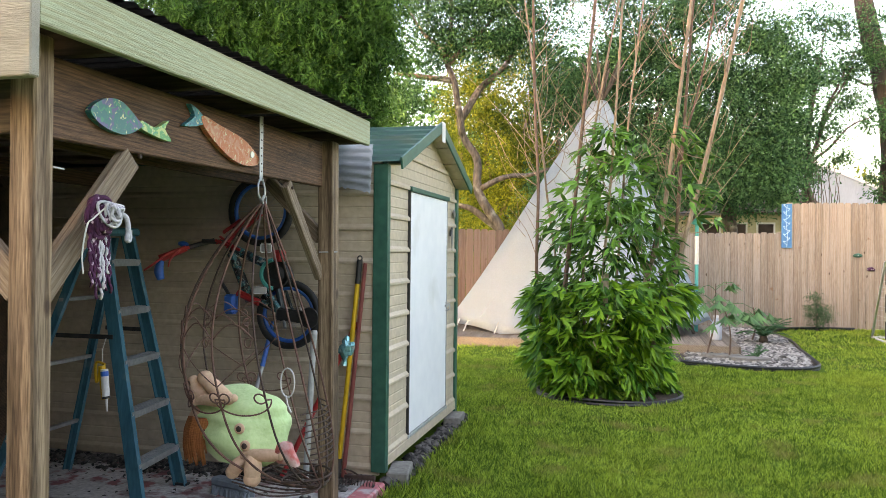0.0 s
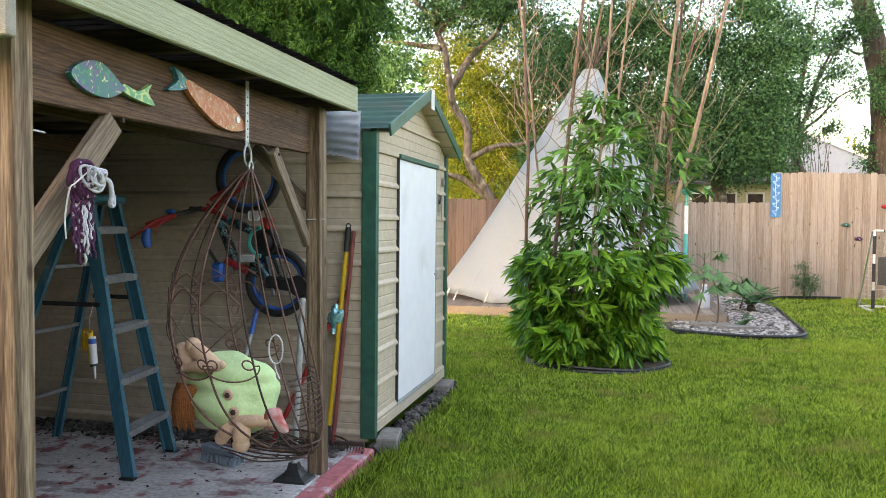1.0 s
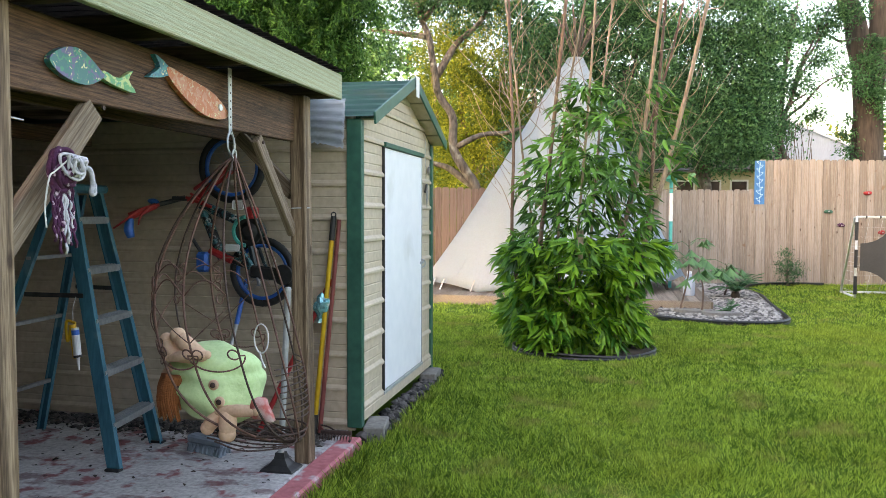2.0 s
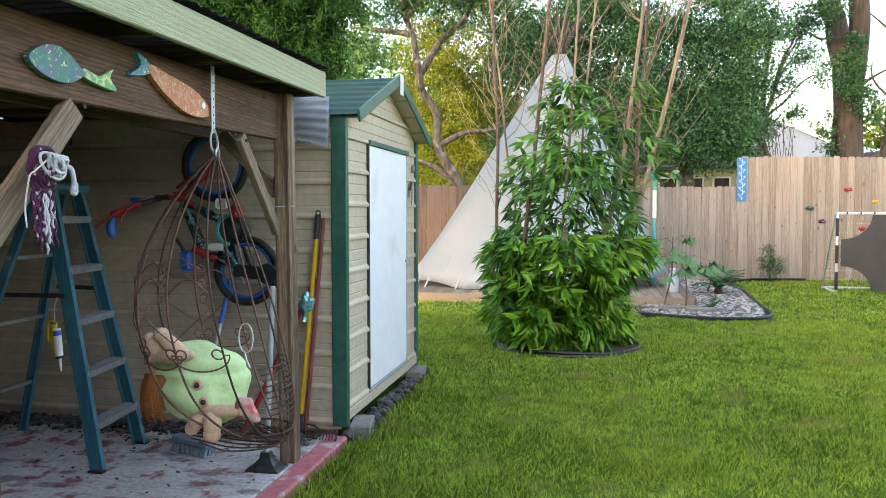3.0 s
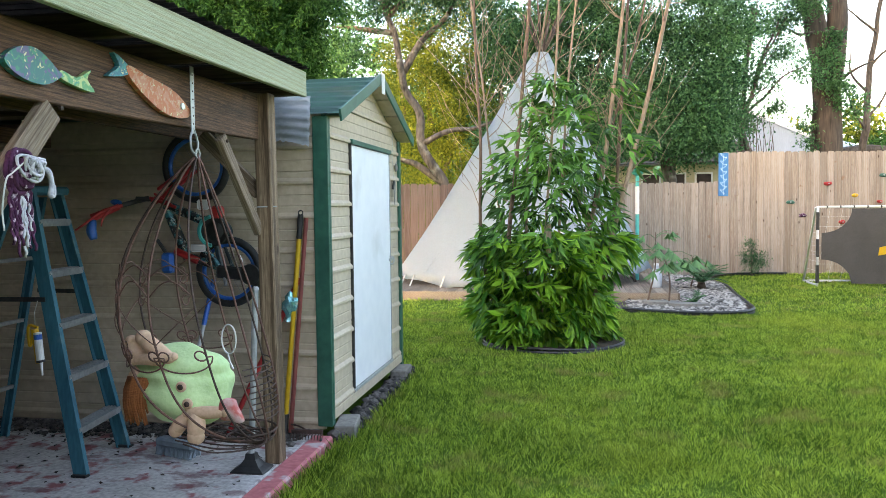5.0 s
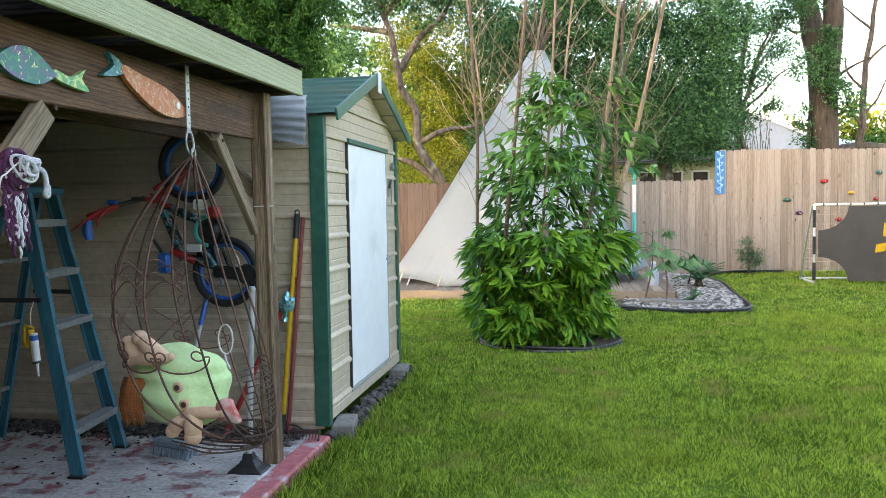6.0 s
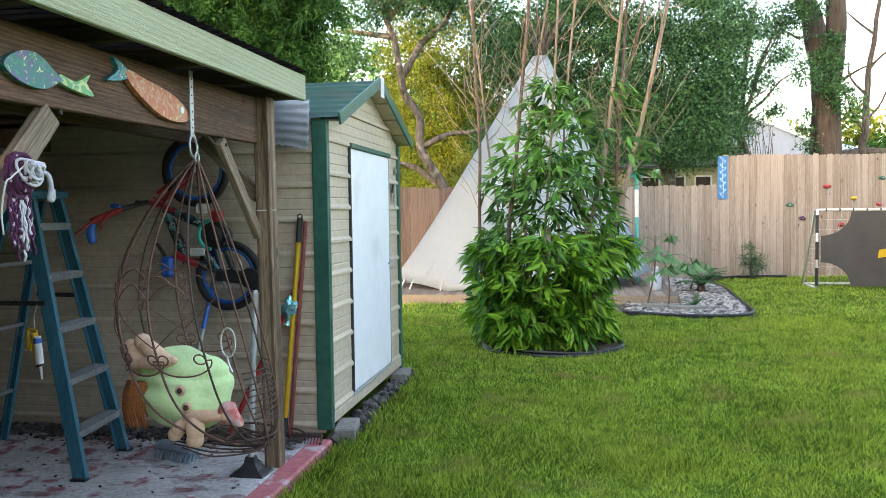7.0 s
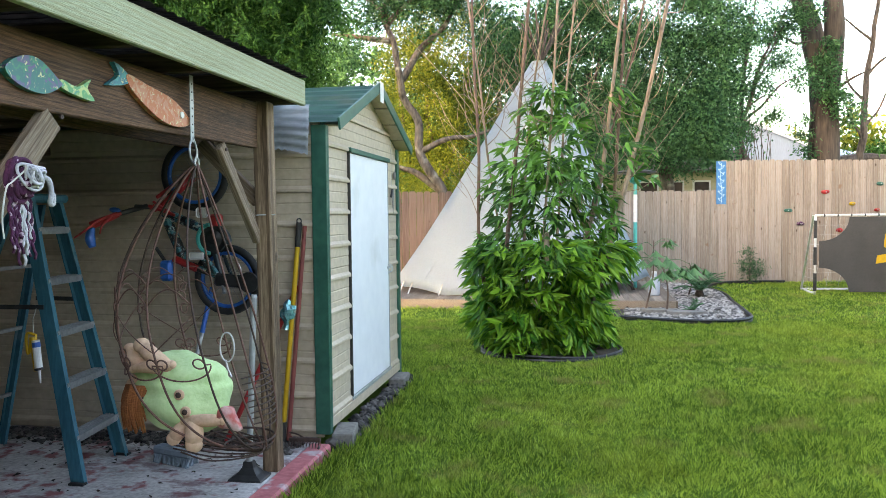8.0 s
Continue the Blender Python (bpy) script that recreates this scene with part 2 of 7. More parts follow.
M["sheet_grey"] = surface("pale_grey_sheet", (0.36, 0.41, 0.45), (0.55, 0.60, 0.64), 0.5, 12, 3, (1, 1, 6), 0.1, metal=0.15)
M["dark_metal"] = surface("dark_roof_metal", (0.03, 0.03, 0.03), (0.08, 0.08, 0.08), 0.5, 20, 2, metal=0.5, bump=0.1)
M["slab"] = surface("worn_painted_slab", (0.34, 0.32, 0.31), (0.68, 0.645, 0.63), 0.85, 45, 2.2, bump=0.3, amount=0.3, stain=((0.30, 0.10, 0.105), 9.0, 0.56, 0.66))


def grime(m, layers):
    """Blotches of dirt over a material: colour, size, where it starts, where it is full, how much, and stretch."""
    N, K, P = m.node_tree.nodes, m.node_tree.links, m.node_tree.nodes["Principled BSDF"]
    tc = N.new("ShaderNodeTexCoord")
    for colour, scale, lo, hi, much, stretch in layers:
        mp, n, r, k, x = N.new("ShaderNodeMapping"), N.new("ShaderNodeTexNoise"), N.new("ShaderNodeMapRange"), N.new("ShaderNodeMath"), N.new("ShaderNodeMix")
        mp.inputs["Scale"].default_value = stretch
        K.new(tc.outputs["Object"], mp.inputs[0])
        K.new(mp.outputs[0], n.inputs["Vector"])
        n.inputs["Scale"].default_value, n.inputs["Detail"].default_value, n.inputs["Roughness"].default_value = scale, 8, 0.62
        r.inputs["From Min"].default_value, r.inputs["From Max"].default_value = lo, hi
        K.new(n.outputs["Fac"], r.inputs["Value"])
        k.operation, k.inputs[1].default_value = "MULTIPLY", much
        K.new(r.outputs[0], k.inputs[0])
        x.data_type = "RGBA"
        K.new(P.inputs["Base Color"].links[0].from_socket, x.inputs["A"])
        x.inputs["B"].default_value = rgba(colour)
        K.new(k.outputs[0], x.inputs["Factor"])
        K.new(x.outputs["Result"], P.inputs["Base Color"])
    return m


grime(M["slab"], [((0.16, 0.06, 0.065), 5.5, 0.54, 0.62, 0.7, (0.7, 1.4, 1)), ((0.06, 0.05, 0.048), 2.3, 0.53, 0.7, 0.6, (0.7, 1.3, 1)), ((0.03, 0.026, 0.025), 22.0, 0.64, 0.70, 0.8, (1, 1, 1))])
M["slab_red"] = surface("red_slab_paint", (0.36, 0.085, 0.095), (0.60, 0.20, 0.21), 0.75, 30, 4, bump=0.25, stain=((0.5, 0.42, 0.42), 7.0, 0.6, 0.68))
M["canvas"] = surface("tipi_canvas", (0.445, 0.515, 0.57), (0.54, 0.62, 0.68), 0.9, 40, 0.8, bump=0.1, sheer=0.15)
M["fence"] = timber("cedar_board", (0.25, 0.205, 0.165), (0.405, 0.345, 0.295), 2, per_object=0.22, rings=9, ring_scale=14, ring_dark=0.93, stain=((0.24, 0.15, 0.10), 6.0, 0.68, 0.75))
M["fence_pink"] = timber("reddish_board", (0.17, 0.115, 0.095), (0.28, 0.20, 0.168), 2, per_object=0.4, rings=5, ring_dark=0.8)
M["deck"] = timber("deck_board", (0.17, 0.13, 0.095), (0.33, 0.265, 0.205), 1, per_object=0.3)
M["bark"] = surface("tree_bark", (0.03, 0.024, 0.02), (0.15, 0.12, 0.10), 0.95, 7, 2, (3, 3, 1), 1.0)
M["plain_wall"] = surface("plain_grey_wall", (0.3, 0.28, 0.25), (0.4, 0.38, 0.34), 0.8, 4, 0.6)

# ---- ground and slab ----
bm = bm_()
bmesh.ops.create_grid(bm, x_segments=100, y_segments=100, size=1.0)
for v in bm.verts:
    v.co.x, v.co.y = (math.copysign(abs(v.co.x) ** 4, v.co.x) * 900 + v.co.x * 14, math.copysign(abs(v.co.y) ** 4, v.co.y) * 900 + v.co.y * 14 + 8)
    v.co.z = noise.noise(Vector((v.co.x * 0.5, v.co.y * 0.5, 0))) * 0.012 - 0.012
ground = tagged(part("ground", bm, M["lawn"], smooth=True), "short green lawn soil reaching past the fence", "lawn", kind="structure")

slab = box(bm_(), -4.7, -1.57, 1.2, 4.50, -0.12, 0.05, 0.006)
slab = tagged(part("pavement", slab, M["slab"]), "worn grey concrete slab with flaking red paint", "slab", kind="structure")
edge = box(bm_(), -1.567, -1.44, 1.2, 4.36, -0.12, 0.054, 0.012)
tagged(part("trim", edge, M["slab_red"]), "red painted concrete edge of the slab", "slab edge", kind="structure")

# ---- the shed ----
SX, SY0, SY1, SZ0, EAVE = -1.49, 4.454, 6.302, 0.114, 1.95
BACK = -4.7
RISE = 0.2055
shed = thing("garden_shed", (-3.1, 5.378, 0.0), "tan metal garden shed with green trim and white door", "shed")


def course(name, p0, p1, out, z0, z1, mat, parent, rib=0.02, cut=None):
    """One siding course from p0 to p1 (plan points): flat pan, two shallow creases and a rolled rib at its foot."""
    h = z1 - z0
    prof = [(0.0, 0.0), (rib * 0.92, 0.002), (rib, 0.008), (rib, 0.019), (rib * 0.6, 0.029), (0.003, 0.038)]
    for k in (0.36, 0.68):
        if h * k > 0.045:
            prof += [(0.003, h * k - 0.006), (0.0, h * k), (0.004, h * k + 0.006)]
    prof += [(0.003, h - 0.002), (0.0, h)]
    prof = [(o, min(z, h)) for o, z in prof]
    o = Vector((*out, 0))
    prof = [(-0.003, 0.0)] + prof + [(-0.003, h)]
    k = len(prof)
    bm = bm_()
    ends = [[bm.verts.new(Vector((*q, z0 + z)) + o * d) for d, z in prof] for q in (p0, p1)]
    for i in range(k):
        bm.faces.new((ends[0][i], ends[1][i], ends[1][(i + 1) % k], ends[0][(i + 1) % k]))
    bm.faces.new(ends[0][::-1])
    bm.faces.new(ends[1])
    if cut:
        for co, no in cut:
            bmesh.ops.bisect_plane(bm, geom=bm.verts[:] + bm.edges[:] + bm.faces[:], plane_co=co, plane_no=no, clear_outer=True)
        edges = [e for e in bm.edges if e.is_boundary]
        bmesh.ops.holes_fill(bm, edges=edges)
    bmesh.ops.recalc_face_normals(bm, faces=bm.faces)
    return part(name, bm, mat, parent)


DY0, DY1, DZ0, DZ1 = 4.936, 5.94, 0.206, 1.815
front = part("front_wall", box(bm_(), SX - 0.03, SX - 0.005, SY0 + 0.02, SY1 - 0.02, SZ0, EAVE, 0), M["siding"], shed)
side = part("side_wall", box(bm_(), BACK, SX - 0.03, SY0 + 0.005, SY0 + 0.03, 0.06, 1.964, 0), M["siding"], shed)
part("rear_wall", box(bm_(), BACK, SX - 0.03, SY1 - 0.03, SY1, 0.06, 1.978, 0), M["siding"], shed)
b = box(bm_(), BACK - 0.03, BACK, SY0, SY1, 0.06, EAVE, 0)
plate(b, [(BACK - 0.003, SY0 + 0.02, EAVE), (BACK - 0.003, SY1 - 0.02, EAVE), (BACK - 0.003, 5.378, 2.30)], (1, 0, 0), 0.024)
part("end_wall", b, M["siding"], shed)
ROOF_X, RIDGE_Y, RIDGE_Z, RY0, RY1, RZ = -1.38, 5.378, 2.325, 4.40, 6.405, 1.955
SL = (RIDGE_Z - RZ) / (RIDGE_Y - RY0)
gable_cut = [((SX, RIDGE_Y, RIDGE_Z - 0.035), (0, -SL, 1)), ((SX, RIDGE_Y, RIDGE_Z - 0.035), (0, SL, 1))]
z = SZ0 + 0.065
while z < 2.3:
    z1 = min(z + RISE, 2.31)
    if z1 <= DZ1 + 0.03:
        course("siding_panel", (SX, SY0 + 0.012), (SX, DY0 - 0.012), (1, 0), z, z1, M["siding"], front)
        course("siding_panel", (SX, DY1 + 0.012), (SX, SY1 - 0.012), (1, 0), z, z1, M["siding"], front)
    else:
        course("siding_panel", (SX, SY0 + 0.012), (SX, SY1 - 0.012), (1, 0), z, z1, M["siding"], front, cut=gable_cut)
    z = z1
z = 0.094
while z < EAVE - 0.02:
    z1 = min(z + 0.2075, EAVE)
    course("siding_panel", (BACK, SY0), (SX - 0.05, SY0), (0, -1), z, z1, M["siding"], side)
    z = z1
part("base_rail", box(bm_(), SX - 0.01, SX + 0.022, SY0 + 0.012, SY1 - 0.005, SZ0, SZ0 + 0.064, 0.004), M["siding"], shed)
# corner trims: an angle of folded sheet at each corner
for y, s, nm in ((SY0, -1, "near"), (SY1, 1, "far")):
    b = bm_()
    box(b, SX - 0.07, SX + 0.024, y + (-0.024 if s < 0 else 0.0), y + (0.0 if s < 0 else 0.024), SZ0 - 0.03, EAVE - 0.005, 0.004)
    box(b, SX + 0.004, SX + 0.024, y + (0.0 if s < 0 else -0.035), y + (0.03 if s < 0 else 0.0), SZ0 - 0.03, EAVE - 0.005, 0.003)
    part("corner_trim", b, M["trim"], shed, "dark green metal corner trim")
# roof: two ribbed sheets with a rolled edge
for s in (-1, 1):
    b = bm_()
    ye = RY0 if s < 0 else RY1
    top = []
    for i in range(29):
        f = i / 28
        y = RIDGE_Y + (ye - RIDGE_Y) * f
        zz = RIDGE_Z - (RIDGE_Z - RZ) * f + (0.012 if i % 4 == 2 else 0.0)
        top.append((y, zz))
    vs = [[b.verts.new((x, y, zz)) for y, zz in top] for x in (ROOF_X, BACK - 0.1)]
    for i in range(28):
        b.faces.new((vs[0][i], vs[0][i + 1], vs[1][i + 1], vs[1][i]))
    bmesh.ops.solidify(b, geom=b.faces[:], thickness=0.012)
    bmesh.ops.recalc_face_normals(b, faces=b.faces)
    part("roof_sheet", b, M["roof_green"], shed, "green ribbed metal roof sheet")
    # verge trim along the gable
    b = bar(bm_(), (ROOF_X + 0.006, ye, RZ - 0.012), (ROOF_X + 0.006, RIDGE_Y, RIDGE_Z - 0.012), 0.014, 0.075, 0.003)
    part("verge_trim", b, M["trim"], shed)
    # soffit panels under the gable overhang
    for k in range(4):
        f0, f1 = k / 4 + 0.01, (k + 1) / 4 - (0.06 if k == 3 else 0.01)
        ya, yb = RIDGE_Y + (ye - RIDGE_Y) * f0, RIDGE_Y + (ye - RIDGE_Y) * f1
        za, zb = RIDGE_Z - (RIDGE_Z - RZ) * f0 - 0.034, RIDGE_Z - (RIDGE_Z - RZ) * f1 - 0.034
        b = bar(bm_(), (SX / 2 + ROOF_X / 2, ya, za), (SX / 2 + ROOF_X / 2, yb, zb), abs(ROOF_X - SX) - 0.004, 0.012, 0.002, up=(0, 0, 1))
        part("soffit_panel", b, M["siding"], shed)
# door
door = part("door", box(bm_(), SX - 0.004, SX + 0.018, DY0, DY1, DZ0, DZ1, 0.004), M["door"], shed, "plain white sheet-metal shed door")
part("threshold", box(bm_(), SX, SX + 0.026, DY0 - 0.03, DY1 + 0.03, SZ0 + 0.066, DZ0 - 0.003, 0.003), M["galv"], shed)
part("door_head", box(bm_(), SX, SX + 0.035, DY0 - 0.02, DY1 + 0.03, DZ1 + 0.004, DZ1 + 0.035, 0.004), M["trim"], shed, "green door head rail")
part("door_jamb", box(bm_(), SX, SX + 0.022, DY0 - 0.016, DY0 - 0.003, SZ0 + 0.066, DZ1 + 0.003, 0.003), M["dark_metal"], shed)
part("door_jamb", box(bm_(), SX, SX + 0.022, DY1 + 0.003, DY1 + 0.012, SZ0 + 0.066, DZ1 + 0.003, 0.003), M["galv"], shed)

# ---- the shelter ----
def stick(name, p, q, w, h, mat, parent, label=""):
    """A slanting board whose grain runs along it."""
    p, q = Vector(p), Vector(q)
    ln = (q - p).length
    ob = part(name, box(bm_(), -w / 2, w / 2, -h / 2, h / 2, -ln / 2, ln / 2, 0.004), mat, parent, label)
    ob.matrix_basis = Matrix.Translation((p + q) / 2) @ turned(q - p).to_4x4()
    return ob


shelter = thing("wooden_shelter", (-1.62, 2.9, 0.05), "open timber shelter with pale green fascia", "shelter")
for y0, y1 in ((1.738, 1.811), (3.829, 3.918)):
    b = box(bm_(), -1.665, -1.58, y0, y1, 0.05, 2.0, 0.006)
    for v in b.verts:
        v.co.x += 0.02 * (2.0 - v.co.z) / 1.95 * (y0 > 3)
    part("post", b, M["post"], shelter, "weathered square timber post")
part("front_beam", bar(bm_(), (-1.654, 1.813, 1.849), (-1.654, 3.827, 1.876), 0.038, 0.235, 0.004), M["beam"], shelter, "wide brown timber beam")
part("side_beam", box(bm_(), -4.7, -1.671, 1.762, 1.80, 1.735, 1.97, 0.004), M["beam_x"], shelter)
stick("brace", (-1.652, 1.80, 1.25), (-1.652, 2.235, 1.722), 0.036, 0.089, M["brace"], shelter, "weathered diagonal timber brace")
stick("brace", (-1.652, 3.84, 1.28), (-1.652, 3.42, 1.738), 0.036, 0.06, M["brace"], shelter)
stick("brace", (-1.66, 1.782, 1.30), (-2.1, 1.782, 1.74), 0.036, 0.089, M["brace"], shelter)
stick("brace", (-1.66, 3.885, 1.48), (-1.98, 3.885, 1.80), 0.036, 0.07, M["brace"], shelter)
part("front_fascia", bar(bm_(), (-1.465, 1.605, 2.041), (-1.465, 4.05, 2.068), 0.03, 0.134, 0.004), M["fascia"], shelter, "pale green painted fascia board")
part("side_fascia", box(bm_(), -4.7, -1.445, 1.57, 1.603, 1.838, 2.10, 0.004), M["fascia_cream"], shelter, "cream painted fascia board")
for k in range(5):
    y = 1.95 + k * 0.52
    part("rafter", box(bm_(), -4.7, -1.482, y, y + 0.038, 1.99 + 0.011 * k / 2, 2.085, 0.003), M["beam_x"], shelter)
b = bm_()
rowsv = []
for x, zz in ((-1.43, 2.125), (-4.75, 2.17)):
    rowsv.append([b.verts.new((x, 1.56 + i * 0.019, zz + 0.028 * (i * 0.019 / 2.5) + 0.006 * math.cos(i * math.pi / 2))) for i in range(133)])
for i in range(132):
    b.faces.new((rowsv[0][i], rowsv[0][i + 1], rowsv[1][i + 1], rowsv[1][i]))
bmesh.ops.solidify(b, geom=b.faces[:], thickness=0.003)
part("roof_sheet", b, M["dark_metal"], shelter, "dark corrugated metal roofing", smooth=True)
b = bm_()
rowsv = [[b.verts.new((x, 4.03 + i * 0.02, 2.18 - 0.13 * i / 33 + 0.009 * math.cos(i * math.pi / 2))) for i in range(34)] for x in (-1.74, -4.75)]
for i in range(33):
    b.faces.new((rowsv[0][i], rowsv[0][i + 1], rowsv[1][i + 1], rowsv[1][i]))
bmesh.ops.solidify(b, geom=b.faces[:], thickness=0.003)
part("roof_sheet", b, M["dark_metal"], shelter, "dark corrugated metal roofing", smooth=True)
# loose grey sheet hanging in the gap beside the post
b = bm_()
rowsv = []
NJ = 25
for j in range(NJ):
    f = j / (NJ - 1)
    row = []
    for i in range(15):
        zb = 1.80 - 0.04 * (i / 14) ** 2 + 0.018 * noise.noise(Vector((i * 0.9, 0.0, 0.0)))
        row.append(b.verts.new((-1.80 + i * 0.0178, 4.39 - 0.03 * f + 0.006 * math.cos(f * 34) - 0.012 * f * (i / 14), 2.06 + (zb - 2.06) * f)))
    rowsv.append(row)
for j in range(NJ - 1):
    for i in range(14):
        b.faces.new((rowsv[j][i], rowsv[j][i + 1], rowsv[j + 1][i + 1], rowsv[j + 1][i]))
bmesh.ops.solidify(b, geom=b.faces[:], thickness=0.002)
part("flashing_sheet", b, M["sheet_grey"], shelter, "bent galvanised sheet hanging beside the post", smooth=True)
# two partitions added out of view on the near side, to darken the inside
tagged(part("wall_shade_inner", box(bm_(), -3.93, -1.98, 1.66, 1.755, 0.0, 2.20, 0), M["beam_x"]), "unseen dark timber partition added to keep light out of the shelter", "wall", kind="structure")
tagged(part("wall_shade_low", box(bm_(), -1.978, -1.70, 1.68, 1.755, 0.0, 1.2, 0), M["beam_x"]), "unseen dark timber partition added to keep light out of the shelter", "wall", kind="structure")
# end wall is made up too: it blocks light from the left
tagged(part("wall_shade_west", box(bm_(), -4.02, -3.935, 1.66, 4.80, 0.0, 2.22, 0), M["beam_x"]), "dark timber wall added to keep light out of the shelter's far end", "wall", kind="structure")

# ---- fence ----
FY, FA = 15.75, 0.20


def fence_y(x):
    return FY + FA * x


FD = Vector((1, FA, 0)).normalized()
FN = Vector((FA, -1, 0)).normalized()


def fence_run(x0, x1, top, mat, label, width=0.14):
    f = thing("wooden_fence", ((x0 + x1) / 2, fence_y((x0 + x1) / 2), 0), label, "fence")
    rng = random.Random(int(x0 * 10))
    x = x0
    while x < x1 - 0.02:
        w = width * rng.uniform(0.9, 1.06)
        c = Vector((x + w * 0.5, fence_y(x + w * 0.5), 0))
        t = top(c.x) + rng.uniform(-0.012, 0.012)
        b = bm_()
        e, n = FD * (w * 0.5 / FD.x * 0.985), FN * (0.009 + rng.uniform(0, 0.006))
        clip = 0.03
        prof = [(-1, -0.05), (1, -0.05), (1, t - clip), (1 - clip / w * 1.6, t), (-1 + clip / w * 1.6, t), (-1, t - clip)]
        plate(b, [c + e * s + n + Vector((0, 0, zz)) for s, zz in prof], FN, 0.018)
        part("board", b, mat, f)
        x += w + 0.004
    for zz in (0.3, 0.95, 1.6):
        part("rail", bar(bm_(), (x0, fence_y(x0) + 0.035, zz), (x1, fence_y(x1) + 0.035, zz), 0.038, 0.089, 0.002), mat, f)
    return f


fence_run(-6.0, 0.6, lambda x: 1.87 - 0.02 * (x + 3) / 3, M["fence_pink"], "reddish six-foot board fence in shade")
fence_run(0.6, 2.78, lambda x: 1.85, M["fence"], "pale cedar six-foot board fence")
fence_run(2.79, 12.0, lambda x: 2.44, M["fence"], "tall pale cedar board fence")

# ---- deck and tipi ----
deck = thing("wooden_deck", (-1.4, 13.4, 0), "low timber deck under the canvas tent", "deck")
for k in range(40):
    x0 = -4.3 + k * 0.142
    part("plank", box(bm_(), x0, x0 + 0.137, 11.6, 14.9, 0.10, 0.13, 0.003), M["deck"], deck)
part("rim_board", box(bm_(), -4.3, 1.38, 11.565, 11.597, -0.02, 0.126, 0.003), M["deck"], deck)
part("rim_board", box(bm_(), 1.382, 1.412, 11.565, 14.9, -0.02, 0.126, 0.003), M["deck"], deck)

TC, TRX, TRY, TA = Vector((-1.0, 13.55, 0.13)), 2.06, 1.55, Vector((-0.67, 13.7, 4.05))
tipi = thing("tipi_tent", TC, "white canvas tipi with bare poles on a deck", "tent")
b = bm_()
SEG, RING = 72, 24
rings = []
for j in range(RING + 1):
    f = j / RING
    ring = []
    for i in range(SEG):
        a = math.tau * i / SEG
        hem = 0.22 + 0.10 * math.sin(a * 2 + 2.2) + 0.05 * abs(math.sin(a * 6))
        rad = 1 - f
        sag = 1 - 0.075 * math.sin(math.pi * f) * (0.4 + 0.6 * abs(math.sin(a * 6.0)))
        c = TC.lerp(TA, f)
        zz = hem + (TA.z - hem) * f
        r0 = 0.13
        ring.append(b.verts.new((c.x + math.cos(a) * (TRX * rad * sag + r0), c.y + math.sin(a) * (TRY * rad * sag + r0), zz)))
    rings.append(ring)
for j in range(RING):
    for i in range(SEG):
        b.faces.new((rings[j][i], rings[j][(i + 1) % SEG], rings[j + 1][(i + 1) % SEG], rings[j + 1][i]))
bmesh.ops.solidify(b, geom=b.faces[:], thickness=0.006)
part("canvas", b, M["canvas"], tipi, "white sagging canvas cover", smooth=True)
for i in range(10):
    a = math.tau * (i + 0.25) / 10
    p0 = Vector((TC.x + math.cos(a) * (TRX + 0.04), TC.y + math.sin(a) * (TRY + 0.04), 0.36))
    p1 = TA + Vector((math.cos(a) * 0.05, math.sin(a) * 0.05, -0.05))
    line = []
    for k in range(9):
        f = k / 8
        q = p0.lerp(p1, f)
        s = 1 - 0.075 * math.sin(math.pi * f) * (0.4 + 0.6 * abs(math.sin(a * 6.0)))
        c = TC.lerp(TA, f)
        line.append(Vector((c.x + (q.x - c.x) * s, c.y + (q.y - c.y) * s, q.z)))
    part("seam", tube(bm_(), line, 0.011, 5, r_end=0.006), M["canvas"], tipi)
for i in range(12):
    a = math.tau * (i + 0.5) / 12
    foot = Vector((TC.x + math.cos(a) * TRX * 0.95, TC.y + math.sin(a) * TRY * 0.95, 0.13))
    knot = TA + Vector((math.cos(a) * 0.02, math.sin(a) * 0.02, -0.1))
    d = (knot - foot).normalized()
    tip = foot + d * ((knot - foot).length + 0.75 + 0.3 * ((i * 7) % 5) / 5)
    part("pole", rod(bm_(), foot, tip, 0.028, 0.016, 8), M["bark"], tipi, "peeled wooden tent pole")

# ---- closing walls added out of view; the far one behind the camera shades the yard ----
tagged(part("wall_shade_south", box(bm_(), -22.2, 18.0, -30.4, -30.0, 0, 21.0, 0), M["plain_wall"]), "tall unseen wall added to shade the yard from low sun", "wall", kind="structure")
# made-up low wall: holds back horizon light so the shelter's inside stays dim
tagged(part("wall_shade_behind", box(bm_(), -9.0, 11.0, -5.2, -5.0, -0.05, 2.4, 0), M["plain_wall"]), "low unseen wall added behind the viewer to cut sky light", "wall", kind="structure")
# likewise added: stops low light reaching in through the shelter's open front
tagged(part("wall_shade_east", box(bm_(), 9.0, 9.2, -5.0, 16.5, -0.05, 2.9, 0), M["plain_wall"]), "unseen wall added along the yard to cut low side light", "wall", kind="structure")

# ---- vegetation materials ----
M["leaf_oak"] = surface("oak_leaf", (0.019, 0.075, 0.032), (0.10, 0.24, 0.096), 0.6, 3, 0.5, bump=0, per_island=0.45, sheer=0.3, spec=0.2)
M["leaf_gold"] = surface("sunlit_yellow_leaf", (0.042, 0.085, 0.010), (0.17, 0.215, 0.028), 0.6, 3, 0.4, bump=0, per_island=0.5, sheer=0.4, spec=0.2)
M["leaf_feather"] = surface("feathery_leaf", (0.020, 0.078, 0.016), (0.085, 0.215, 0.045), 0.6, 3, 0.7, bump=0, per_island=0.5, sheer=0.35, spec=0.2)
